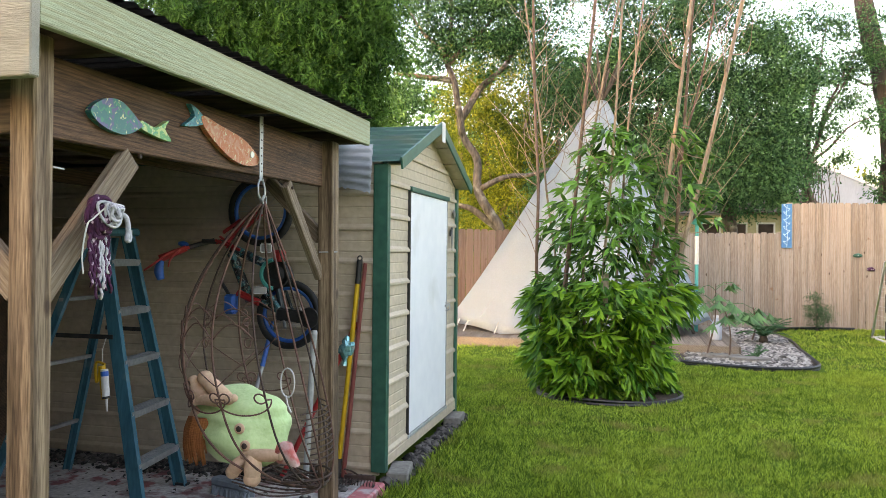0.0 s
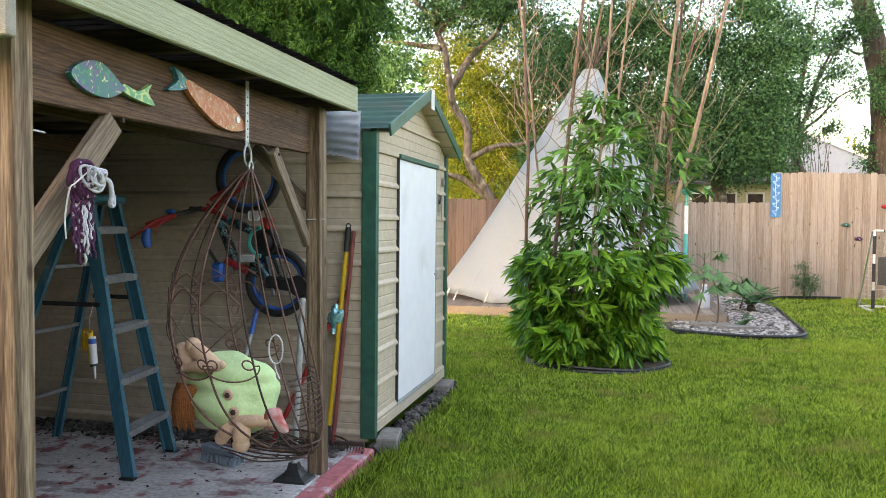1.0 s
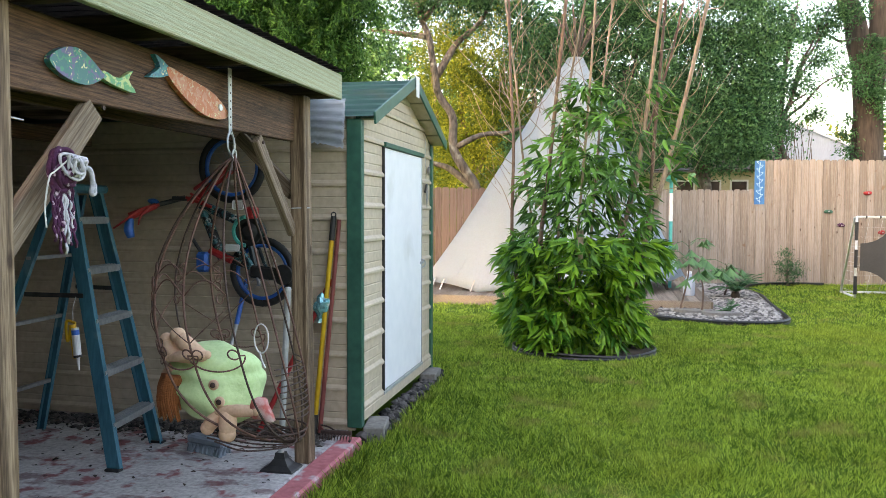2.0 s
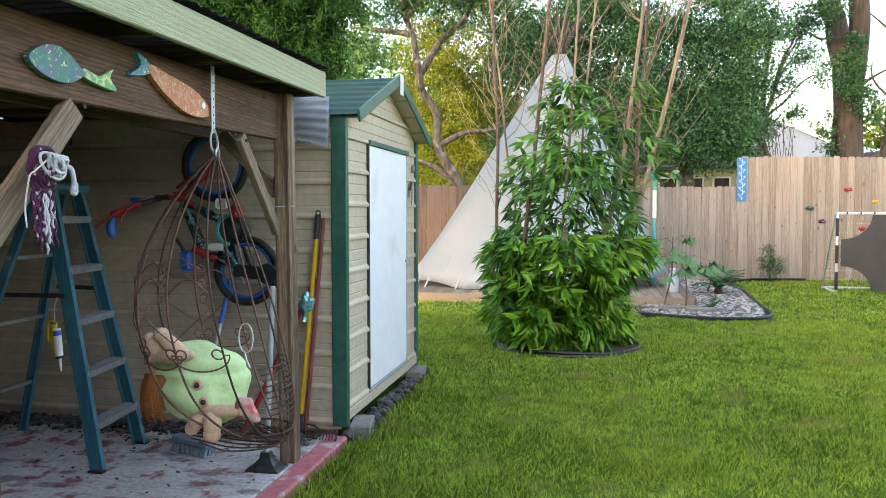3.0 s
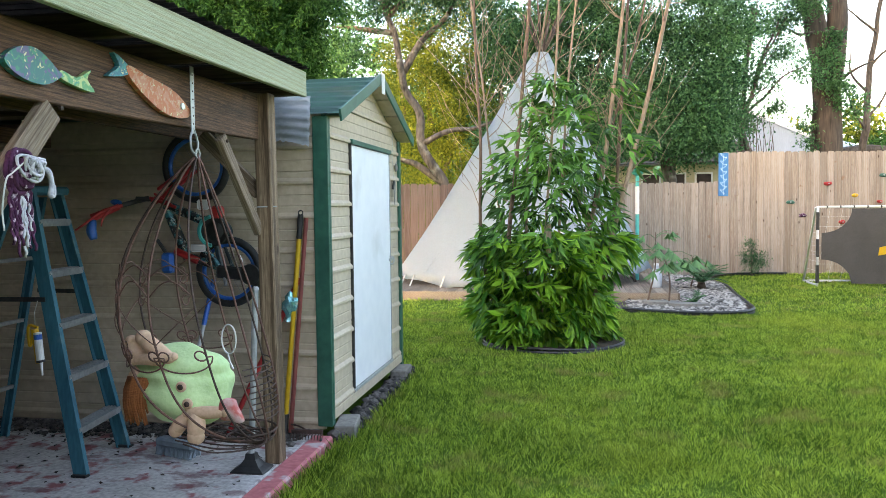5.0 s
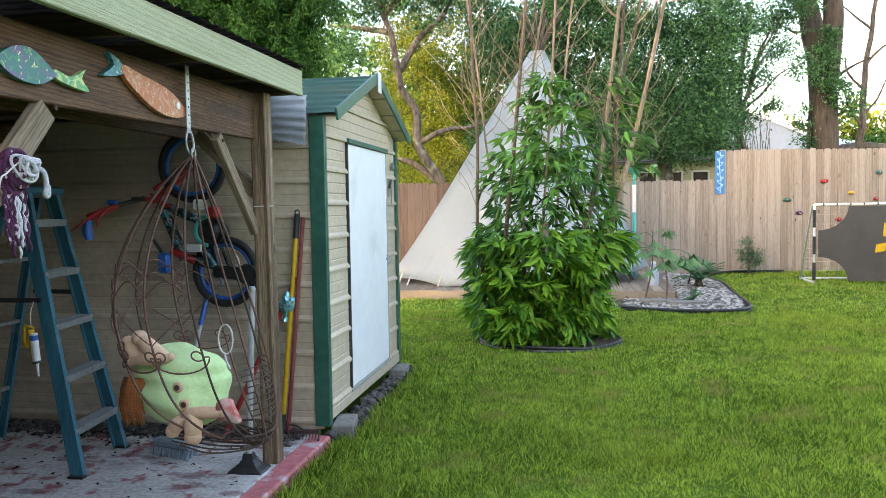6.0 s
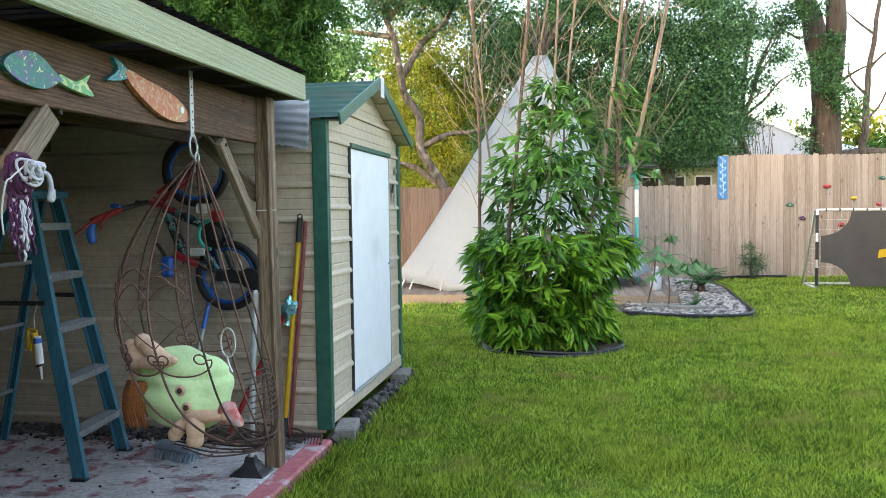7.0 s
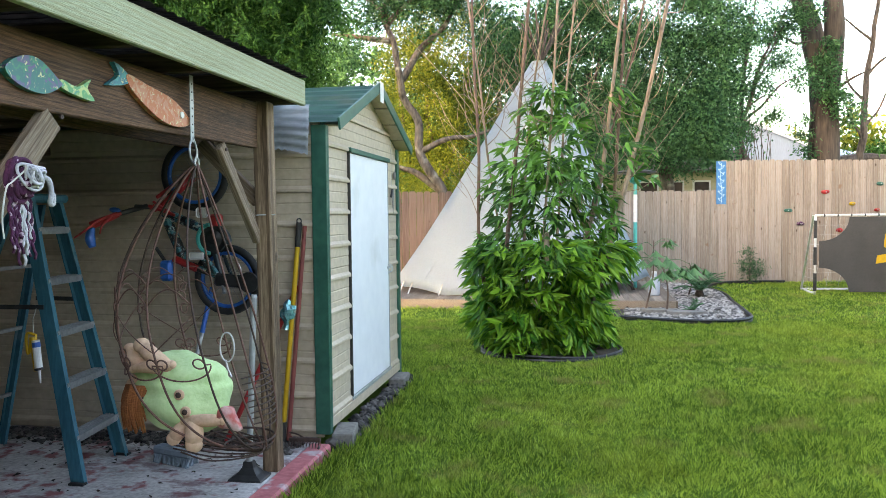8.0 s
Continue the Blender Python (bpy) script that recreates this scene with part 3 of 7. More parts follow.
M["leaf_bush"] = surface("glossy_clump_leaf", (0.018, 0.08, 0.014), (0.115, 0.31, 0.046), 0.4, 4, 0.9, bump=0, per_island=0.55, sheer=0.22, spec=0.35)
M["leaf_lime"] = surface("lime_clump_leaf", (0.03, 0.145, 0.014), (0.235, 0.475, 0.042), 0.4, 4, 1.2, bump=0, per_island=0.5, per_object=0.5, sheer=0.25, spec=0.35)
M["leaf_blue"] = surface("grey_green_leaf", (0.028, 0.11, 0.035), (0.12, 0.27, 0.09), 0.4, 4, 1.0, bump=0, per_island=0.4, sheer=0.2)
M["grass"] = surface("grass_blade", (0.075, 0.165, 0.012), (0.43, 0.59, 0.085), 0.6, 5, 1.3, bump=0, amount=0.34, per_island=0.6, sheer=0.35, spec=0.3, stain=((0.36, 0.32, 0.10), 2.4, 0.56, 0.72))
grime(M["grass"], [((0.45, 0.50, 0.07), 0.55, 0.48, 0.66, 0.55, (1, 0.6, 1)), ((0.06, 0.13, 0.012), 3.6, 0.56, 0.68, 0.6, (1, 1, 1)), ((0.22, 0.15, 0.06), 1.5, 0.68, 0.74, 0.7, (1, 0.7, 1))])
M["cane"] = surface("bare_tan_cane", (0.13, 0.09, 0.06), (0.34, 0.27, 0.195), 0.7, 20, 3, (3, 3, 1), 0.3)
M["cane_dark"] = surface("bare_brown_cane", (0.06, 0.036, 0.026), (0.19, 0.12, 0.085), 0.7, 20, 3, (3, 3, 1), 0.3)
M["bark_grey"] = surface("grey_oak_bark", (0.03, 0.026, 0.022), (0.16, 0.137, 0.118), 0.95, 6, 1.5, (3, 3, 1), 1.0, stain=((0.3, 0.3, 0.26), 3.0, 0.58, 0.7))
M["bark_brown"] = surface("brown_ridged_bark", (0.022, 0.018, 0.015), (0.105, 0.082, 0.068), 0.95, 5, 1.5, (5, 5, 0.6), 1.0)
M["edging"] = surface("black_edging", (0.008, 0.009, 0.011), (0.03, 0.032, 0.036), 0.45, 20, 3, bump=0.1)
M["soil"] = surface("dark_mulch", (0.02, 0.014, 0.01), (0.09, 0.065, 0.045), 0.95, 25, 4, bump=0.8)
M["pebble"] = surface("mixed_pebble", (0.06, 0.054, 0.048), (0.44, 0.405, 0.36), 0.7, 12, 4, bump=0.2, per_island=0.9, amount=0.7)
M["lava"] = surface("dark_lava_rock", (0.012, 0.011, 0.010), (0.11, 0.10, 0.092), 0.95, 20, 5, bump=0.6, per_island=0.5)
M["block"] = surface("grey_concrete_block", (0.15, 0.14, 0.125), (0.27, 0.255, 0.23), 0.9, 40, 5, bump=0.4)

RS = np.random.RandomState(7)


def unit(n):
    v = RS.normal(size=(n, 3))
    return v / np.linalg.norm(v, axis=1, keepdims=True)


def crown_points(blobs, clump, per_clump):
    """Leaf places: blobs of (centre, radii, clumps); clumps sit towards the outside and have gaps between."""
    out = []
    for c, r, n in blobs:
        d = unit(n) * (RS.uniform(0.15, 1.0, (n, 1)) ** 0.5)
        centres = np.array(c) + d * np.array(r)
        k = RS.randint(int(per_clump * 0.5), int(per_clump * 1.5), n)
        spread = clump * RS.uniform(0.6, 1.4, (n, 1, 1))
        for i in range(n):
            out.append(centres[i] + RS.normal(size=(k[i], 3)) * spread[i, 0, 0] * (1, 1, 0.65))
    return np.concatenate(out)


def crown(name, blobs, clump, per_clump, size, slim, material, parent, droop=0.3, label=""):
    p = crown_points(blobs, clump, per_clump)
    n = len(p)
    along = unit(n) + (0, 0, -droop)
    L = size * RS.uniform(0.6, 1.3, n)
    return leaf_sheet(name, p, along, unit(n), L, L * slim, material, parent, label=label)


def limb(pts, r0, r1, seg=8, n=6, wobble=0.0):
    c = curve_pts(pts, n)
    if wobble:
        c = [v + Vector((noise.noise(v * 1.3), noise.noise(v * 1.3 + Vector((9, 0, 0))), noise.noise(v * 1.3 + Vector((0, 9, 0))))) * wobble for v in c]
    return tube(bm_(), c, r0, seg, r_end=r1)


def twigs(bm, start, ends, r0, r1):
    for e in ends:
        mid = (Vector(start) + Vector(e)) / 2 + Vector((0, 0, 0.12 * (Vector(e) - Vector(start)).length))
        tube(bm, curve_pts([start, mid, e], 4), r0, 5, r_end=r1)


# left tree with drooping feathery sprays, standing behind the shed
feather = thing("feathery_tree", (-5.6, 10.6, 0), "tall tree with drooping feathery green foliage", "tree")
part("trunk", limb([(-5.6, 10.6, -0.1), (-5.5, 10.6, 2.5), (-5.7, 10.5, 5.0), (-5.5, 10.5, 8.0)], 0.22, 0.06), M["bark"], feather)
for k, e in enumerate([(-3.9, 10.0, 4.6), (-4.6, 9.6, 5.4), (-6.8, 10.0, 5.2), (-4.2, 10.4, 6.0)]):
    part("limb", limb([(-5.55, 10.6, 3.0 + 0.4 * k), (Vector(e) + Vector((-5.55, 10.6, 4.6))) / 2 + Vector((0, 0, 0.2)), e], 0.08, 0.02, 6), M["bark"], feather)
fb = [((-6.2, 10, 4.6), (0.9, 0.8, 0.8), 60), ((-5.2, 10, 4.2), (0.9, 0.8, 0.8), 70), ((-4.5, 10, 4.0), (0.8, 0.7, 0.7), 60), ((-3.95, 10.1, 3.6), (0.55, 0.6, 0.75), 46),
      ((-4.1, 10, 4.75), (0.85, 0.8, 0.6), 50), ((-5.1, 10.2, 5.2), (1.2, 0.9, 0.7), 60), ((-7.4, 10.4, 5.2), (1.3, 1, 1), 60), ((-3.75, 10.2, 5.4), (0.7, 0.7, 0.6), 40), ((-3.7, 10.1, 4.3), (0.5, 0.6, 0.6), 40),
      ((-5.2, 10.8, 3.2), (1.3, 0.8, 0.9), 70), ((-5.5, 10.4, 6.5), (1.6, 1.2, 0.9), 50)]
p = []
for c, r, n in fb:
    n = int(n * 2.7)
    d = unit(n) * (RS.uniform(0.1, 1.0, (n, 1)) ** 0.5)
    for q in np.array(c) + d * np.array(r):
        # one spray: a hanging stem with leaflets along it
        way = unit(1)[0] * (0.5, 0.5, 0.2) + (0, 0, -0.55)
        s = RS.uniform(0, 0.62, 80)[:, None]
        p.append(q + way * s + RS.normal(size=(80, 3)) * 0.045)
p = np.concatenate(p)
n = len(p)
L = RS.uniform(0.06, 0.12, n)
leaf_sheet("crown", p, unit(n) + (0, 0, -0.8), unit(n), L, L * 0.24, M["leaf_feather"], feather, label="hanging feathery sprays of green leaflets")

# crooked oak behind the fence
oak = thing("crooked_oak", (-3.05, 17.5, 0), "oak with a crooked grey lichen-spotted trunk", "tree")
trunk = part("trunk", limb([(-2.95, 17.5, -0.1), (-3.0, 17.5, 1.2), (-3.07, 17.5, 2.0), (-3.38, 17.5, 2.75), (-3.64, 17.5, 3.4), (-3.89, 17.5, 4.05), (-4.08, 17.5, 4.8), (-4.27, 17.5, 5.5), (-4.38, 17.5, 6.2), (-4.2, 17.5, 7.3)], 0.135, 0.045, 10, wobble=0.2), M["bark_grey"], oak, smooth=True)
for pts, r in (([(-3.07, 17.5, 1.95), (-3.65, 17.5, 2.37), (-4.12, 17.5, 2.57), (-4.9, 17.5, 3.3)], 0.10), ([(-3.45, 17.5, 2.9), (-2.86, 17.4, 3.12), (-2.21, 17.3, 3.16), (-1.5, 17.2, 3.4)], 0.075),
               ([(-4.24, 17.5, 5.4), (-4.93, 17.5, 5.55), (-5.6, 17.4, 5.6)], 0.08), ([(-4.0, 17.5, 4.5), (-3.5, 17.6, 5.2), (-2.9, 17.6, 5.9), (-2.6, 17.6, 6.8)], 0.1),
               ([(-4.3, 17.5, 5.8), (-3.7, 17.4, 6.3), (-3.2, 17.4, 6.8)], 0.07), ([(-4.3, 17.5, 6.0), (-4.9, 17.5, 6.5), (-5.4, 17.4, 7.2)], 0.06)):
    part("limb", limb(pts, r, 0.025, 7, wobble=0.08), M["bark_grey"], oak, smooth=True)
crown("crown", [((-4.9, 17.5, 6.1), (0.8, 0.7, 0.6), 36), ((-4.0, 17.4, 6.3), (0.7, 0.7, 0.5), 30), ((-3.2, 17.4, 5.9), (0.7, 0.7, 0.6), 34), ((-2.6, 17.4, 6.5), (0.8, 0.7, 0.5), 34),
                ((-5.3, 17.4, 5.1), (0.6, 0.6, 0.45), 22), ((-2.0, 17.4, 5.6), (0.6, 0.6, 0.5), 20), ((-5.7, 17.5, 6.8), (1.2, 0.8, 0.6), 40), ((-3.6, 17.4, 7.4), (1.8, 0.8, 0.5), 80), ((-4.4, 17.4, 6.9), (1.2, 0.8, 0.5), 50), ((-3.0, 17.4, 6.7), (0.9, 0.8, 0.5), 40), ((-2.2, 17.4, 7.3), (1.3, 0.8, 0.6), 50), ((-4.8, 17.5, 7.7), (1.5, 0.8, 0.5), 40)],
      0.17, 80, 0.075, 0.5, M["leaf_oak"], oak)

# golden sunlit trees further back
for base, blobs in (((-4.6, 24.5, 0), [((-5.3, 24, 6.3), (1.1, 1, 1.1), 70), ((-4.1, 24, 5.8), (1.1, 1, 1.1), 80), ((-3.4, 24, 4.5), (0.9, 1, 1.0), 70), ((-4.5, 24, 4.0), (1.2, 1, 1.1), 90), ((-5.5, 24, 3.0), (1.1, 1, 1.1), 70), ((-4.0, 24, 2.6), (1.3, 1, 1.1), 80), ((-5.9, 24, 4.6), (0.9, 1, 1.1), 50), ((-5.0, 24, 1.0), (2, 1, 1.0), 80), ((-4.8, 24, 7.6), (1.5, 1, 0.9), 70), ((-3.2, 24, 7.2), (1.2, 1, 0.8), 50)]),
                    ((-2.4, 25.5, 0), [((-2.6, 25, 6.2), (1.0, 1, 1.1), 50), ((-2.2, 25, 3.6), (1.2, 1, 1.3), 70), ((-2.6, 25, 1.6), (1.6, 1, 1.2), 70)])):
    gold = thing("golden_tree", base, "leafy tree glowing yellow-green in low sun", "tree", "trees behind the fence")
    bx = Vector(base)
    part("trunk", limb([bx, bx + Vector((0.2, 0, 2.5)), bx + Vector((-0.2, 0, 5)), bx + Vector((0.1, 0, 7.5))], 0.16, 0.04, wobble=0.1), M["bark_grey"], gold)
    part("limb", limb([bx + Vector((0.1, 0, 2.2)), bx + Vector((0.9, -0.4, 3.8)), bx + Vector((1.2, -0.5, 5.6))], 0.09, 0.03, wobble=0.1), M["bark_grey"], gold)
    part("limb", limb([bx + Vector((0.1, 0, 2.8)), bx + Vector((-0.8, -0.4, 4.2)), bx + Vector((-1.1, -0.5, 6.0))], 0.08, 0.03, wobble=0.1), M["bark_grey"], gold)
    crown("crown", blobs, 0.22, 100, 0.09, 0.4, M["leaf_gold"], gold, droop=0.6)

# dark evergreen oaks behind the tent and the fence
dark = [((0.2, 19.8, 0), [((-1.9, 19.6, 2.7), (0.7, 0.8, 1.2), 60), ((-1.7, 19.4, 5.4), (0.9, 0.8, 1.1), 70), ((-0.5, 19.5, 6.1), (1.0, 0.8, 0.9), 60), ((0.6, 19.5, 5.7), (1.0, 0.8, 0.9), 70), ((-0.6, 19.6, 4.2), (1.1, 0.8, 1.0), 70), ((0.6, 19.6, 3.6), (1.0, 0.8, 1.3), 90), ((-0.3, 19.8, 7.3), (2.2, 0.9, 0.6), 90), ((-0.9, 19.6, 5.2), (1.0, 0.8, 0.9), 60), ((-0.3, 19.8, 8.2), (2.4, 0.9, 0.6), 70)]),
        ((2.3, 19.3, 0), [((1.7, 19, 5.1), (0.9, 0.9, 1.0), 90), ((2.5, 19, 4.4), (0.9, 0.9, 1.0), 100), ((2.9, 18.8, 3.5), (0.75, 0.8, 0.75), 90), ((2.0, 18.9, 3.5), (0.9, 0.8, 0.75), 90), ((1.2, 19, 4.0), (0.8, 0.8, 1.0), 70), ((2.5, 19, 5.9), (0.9, 0.9, 0.8), 80), ((3.4, 19, 5.6), (0.6, 0.8, 0.7), 40), ((1.6, 19, 7.0), (2.0, 0.9, 0.6), 90), ((1.3, 18.8, 2.85), (0.55, 0.5, 0.45), 40), ((2.2, 18.7, 2.85), (0.6, 0.5, 0.4), 46), ((3.0, 18.6, 2.95), (0.5, 0.5, 0.45), 40), ((3.2, 18.8, 4.4), (0.5, 0.6, 0.7), 40), ((2.3, 19, 8.0), (1.8, 0.9, 0.6), 60)])]
for base, blobs in dark:
    tree = thing("evergreen_oak", base, "dense dark green evergreen oak behind the fence", "tree", "trees behind the fence")
    bx = Vector(base)
    part("trunk", limb([bx, bx + Vector((-0.15, 0, 1.5)), bx + Vector((-0.3, 0, 3.0)), bx + Vector((0.1, 0, 5.0))], 0.24, 0.07, 9, wobble=0.08), M["bark_grey"], tree, smooth=True)
    for j in range(5):
        c = Vector(blobs[j][0])
        part("limb", limb([bx + Vector((-0.2, 0, 1.8 + 0.3 * j)), (bx + Vector((0, 0, 2.6 + 0.3 * j)) + c) / 2, c], 0.09, 0.02, 6, wobble=0.1), M["bark_grey"], tree)
    crown("crown", [(c, r, int(n * 0.62)) for c, r, n in blobs], 0.24, 140, 0.08, 0.5, M["leaf_oak"], tree)

# thin sprays reaching over the neighbours' roof
spray = thing("leaning_oak", (4.0, 21, 0), "slender oak with thin open sprays of leaves", "tree", "trees behind the fence")
part("trunk", limb([(4.0, 21, 0), (4.05, 21, 2.5), (4.1, 21, 4.0), (4.3, 21, 6.4)], 0.1, 0.04, 7, wobble=0.05), M["bark"], spray)
for e in ((4.5, 21, 7.3), (5.4, 21, 7.0), (4.9, 21, 5.3), (5.6, 20.9, 4.9), (5.2, 21, 6.2), (3.6, 20.8, 5.2), (4.6, 20.8, 4.4)):
    part("limb", limb([(4.08, 21, 3.6), ((4.08 + e[0]) / 2, 21, (3.6 + e[2]) / 2 + 0.2), e], 0.05, 0.012, 6, wobble=0.1), M["bark"], spray)
crown("crown", [((4.2, 21, 6.0), (0.7, 0.5, 0.6), 34), ((4.9, 21, 5.3), (0.6, 0.5, 0.35), 26), ((4.5, 21, 4.6), (0.7, 0.5, 0.4), 28), ((5.2, 21, 6.2), (0.6, 0.5, 0.4), 22), ((5.6, 21, 4.7), (0.35, 0.4, 0.4), 14), ((3.9, 21, 5.0), (0.5, 0.5, 0.8), 40), ((4.6, 21, 3.9), (0.5, 0.4, 0.25), 10), ((3.6, 21, 4.1), (0.4, 0.5, 0.6), 26), ((3.3, 21, 6.6), (0.8, 0.5, 0.6), 30), ((4.4, 21, 7.2), (0.8, 0.5, 0.6), 34), ((5.3, 21, 7.1), (0.7, 0.5, 0.5), 24), ((5.0, 21, 6.0), (0.6, 0.5, 0.4), 20), ((3.5, 20.6, 5.6), (0.6, 0.5, 0.6), 30), ((5.7, 21, 6.4), (0.4, 0.4, 0.4), 12), ((4.1, 20.8, 3.5), (0.35, 0.3, 0.3), 12)],
      0.15, 62, 0.075, 0.5, M["leaf_oak"], spray)

# big forked trunk with creeper
big = thing("forked_tree", (6.45, 22, 0), "thick brown forked trunk wrapped in green creeper", "tree", "trees behind the fence")
part("trunk", limb([(6.36, 22, -0.1), (6.36, 22, 2.6), (6.37, 22, 3.9), (6.28, 22, 5.0), (6.04, 22, 6.1), (5.7, 22, 7.4), (5.4, 22, 9.0)], 0.44, 0.2, 14, wobble=0.05), M["bark_brown"], big, smooth=True)
part("limb", limb([(6.42, 22, 4.4), (6.53, 22, 5.3), (6.6, 22, 6.2), (6.58, 22, 7.5), (6.7, 22, 9.0)], 0.30, 0.2, 12, wobble=0.05), M["bark_brown"], big, smooth=True)
for pts in ([(6.1, 21.8, 5.9), (5.6, 21.7, 5.75), (5.2, 21.7, 5.9), (4.9, 21.7, 5.3)], [(6.7, 21.8, 4.6), (7.0, 21.7, 4.9), (7.4, 21.7, 5.1)]):
    part("limb", limb(pts, 0.05, 0.015, 6, wobble=0.1), M["bark_brown"], big)
crown("creeper", [((6.3, 21.55, 5.1), (0.45, 0.2, 0.9), 50), ((6.55, 21.5, 4.2), (0.35, 0.15, 0.5), 18), ((7.0, 21.7, 4.0), (0.3, 0.3, 0.6), 18), ((5.85, 21.8, 3.2), (0.22, 0.3, 0.8), 20)], 0.12, 36, 0.1, 0.4, M["leaf_oak"], big, label="green creeper on the trunk")

# bare slim tree and scrub to its side
bare = thing("bare_tree", (7.6, 23, 0), "slim dark bare tree beside a thick trunk", "tree", "trees behind the fence")
part("trunk", limb([(7.55, 23, 0), (7.6, 23, 3), (7.75, 23, 5), (8.0, 23, 7.2)], 0.13, 0.05, 7, wobble=0.1), M["bark"], bare)
for s, pts in enumerate(([(7.7, 23, 4.4), (7.3, 23, 5.0), (7.15, 23, 5.6)], [(7.75, 23, 5.0), (8.2, 23, 5.6), (8.5, 23, 6.4)], [(7.85, 23, 5.9), (7.5, 23, 6.5), (7.1, 23, 6.8)], [(7.65, 23, 3.7), (8.1, 23, 4.2), (8.5, 23, 5.2)], [(7.6, 23, 3.2), (7.3, 23, 3.9), (7.2, 23, 4.6)])):
    part("limb", limb(pts, 0.045, 0.012, 5, wobble=0.15), M["bark"], bare)
hedge = thing("scrub_hedge", (9.5, 26, 0), "scrubby green hedge beyond the fence", "hedge", "trees behind the fence")
crown("crown", [((8.2, 25, 2.4), (1.0, 0.8, 1.2), 60), ((9.8, 25.5, 2.6), (1.4, 0.8, 1.4), 80), ((12, 26, 2.8), (2, 1, 1.6), 90), ((7.4, 25, 2.2), (0.5, 0.6, 1.0), 30)], 0.2, 50, 0.14, 0.35, M["leaf_feather"], hedge)
for k in range(7):
    part("stem", limb([(7.5 + 0.7 * k, 25.2, -0.1), (7.4 + 0.7 * k, 25.2, 1.2), (7.6 + 0.7 * k, 25.1, 2.6)], 0.05, 0.02, 6), M["bark"], hedge)
part("trunk", limb([(6.9, 24.3, 2.75), (8.2, 24.3, 2.9), (10.5, 24.3, 2.85)], 0.17, 0.12, 8, wobble=0.1), M["bark"], hedge)
scrub = thing("bare_shrub", (4.2, 20, 0), "leafless dark shrub with many upright stems", "shrub")
part("trunk", limb([(4.3, 20, 0), (4.15, 20, 2.0), (3.85, 20, 3.3)], 0.13, 0.05, 7), M["bark"], scrub)
for k in range(16):
    x = 3.75 + k * 0.055
    b = limb([(4.2 + (x - 4.2) * 0.5, 20, 1.9), (x, 20, 2.7), (x + RS.uniform(-0.1, 0.1), 20, 3.2 + RS.uniform(0, 0.5))], 0.014, 0.005, 5, 4, wobble=0.03)
    part("stem", b, M["bark"], scrub)

# far woods: one belt of foliage that closes the distance
belt = []
for k in range(60):
    x = -45 + k * 1.7 + RS.uniform(-0.5, 0.5)
    h = 3.6 + 2.0 * noise.noise(Vector((x * 0.25, 3, 0)))
    if 6.0 < x < 17:
        h *= 0.85
    if 17 <= x:
        h *= 0.8
    belt.append(((x, 42 + 3 * noise.noise(Vector((x, 0, 0))), h * 0.9), (1.5, 1.5, h), 46))
bp = crown_points(belt, 0.4, 40)
L = RS.uniform(0.2, 0.4, len(bp))
woods = leaf_sheet("far_woods", bp, unit(len(bp)), unit(len(bp)), L, L * 0.5, M["leaf_gold"])
tagged(woods, "distant sunlit belt of trees", "woods", kind="stuff")
near_belt = []
for k in range(26):
    x = -16 + k * 0.8
    h = 4.2 if x < -5.5 else (3.7 if x < -2.4 else 4.8)
    if x < 2.2:
        near_belt.append(((x, 29 + RS.uniform(-1, 1), h + RS.uniform(-0.4, 1.0)), (1.0, 1.0, h), int(16 * h)))
bp = crown_points(near_belt, 0.3, 40)
L = RS.uniform(0.14, 0.28, len(bp))
tagged(leaf_sheet("thicket", bp, unit(len(bp)), unit(len(bp)), L, L * 0.5, M["leaf_oak"]), "dark thicket of leaves beyond the fence", "woods", kind="stuff")

# ---- the leafy clump on the lawn ----
CX, CY = -0.30, 8.0
clump = thing("leafy_cane_clump", (CX, CY, 0), "tall clump of canes with glossy drooping green leaves", "shrub")
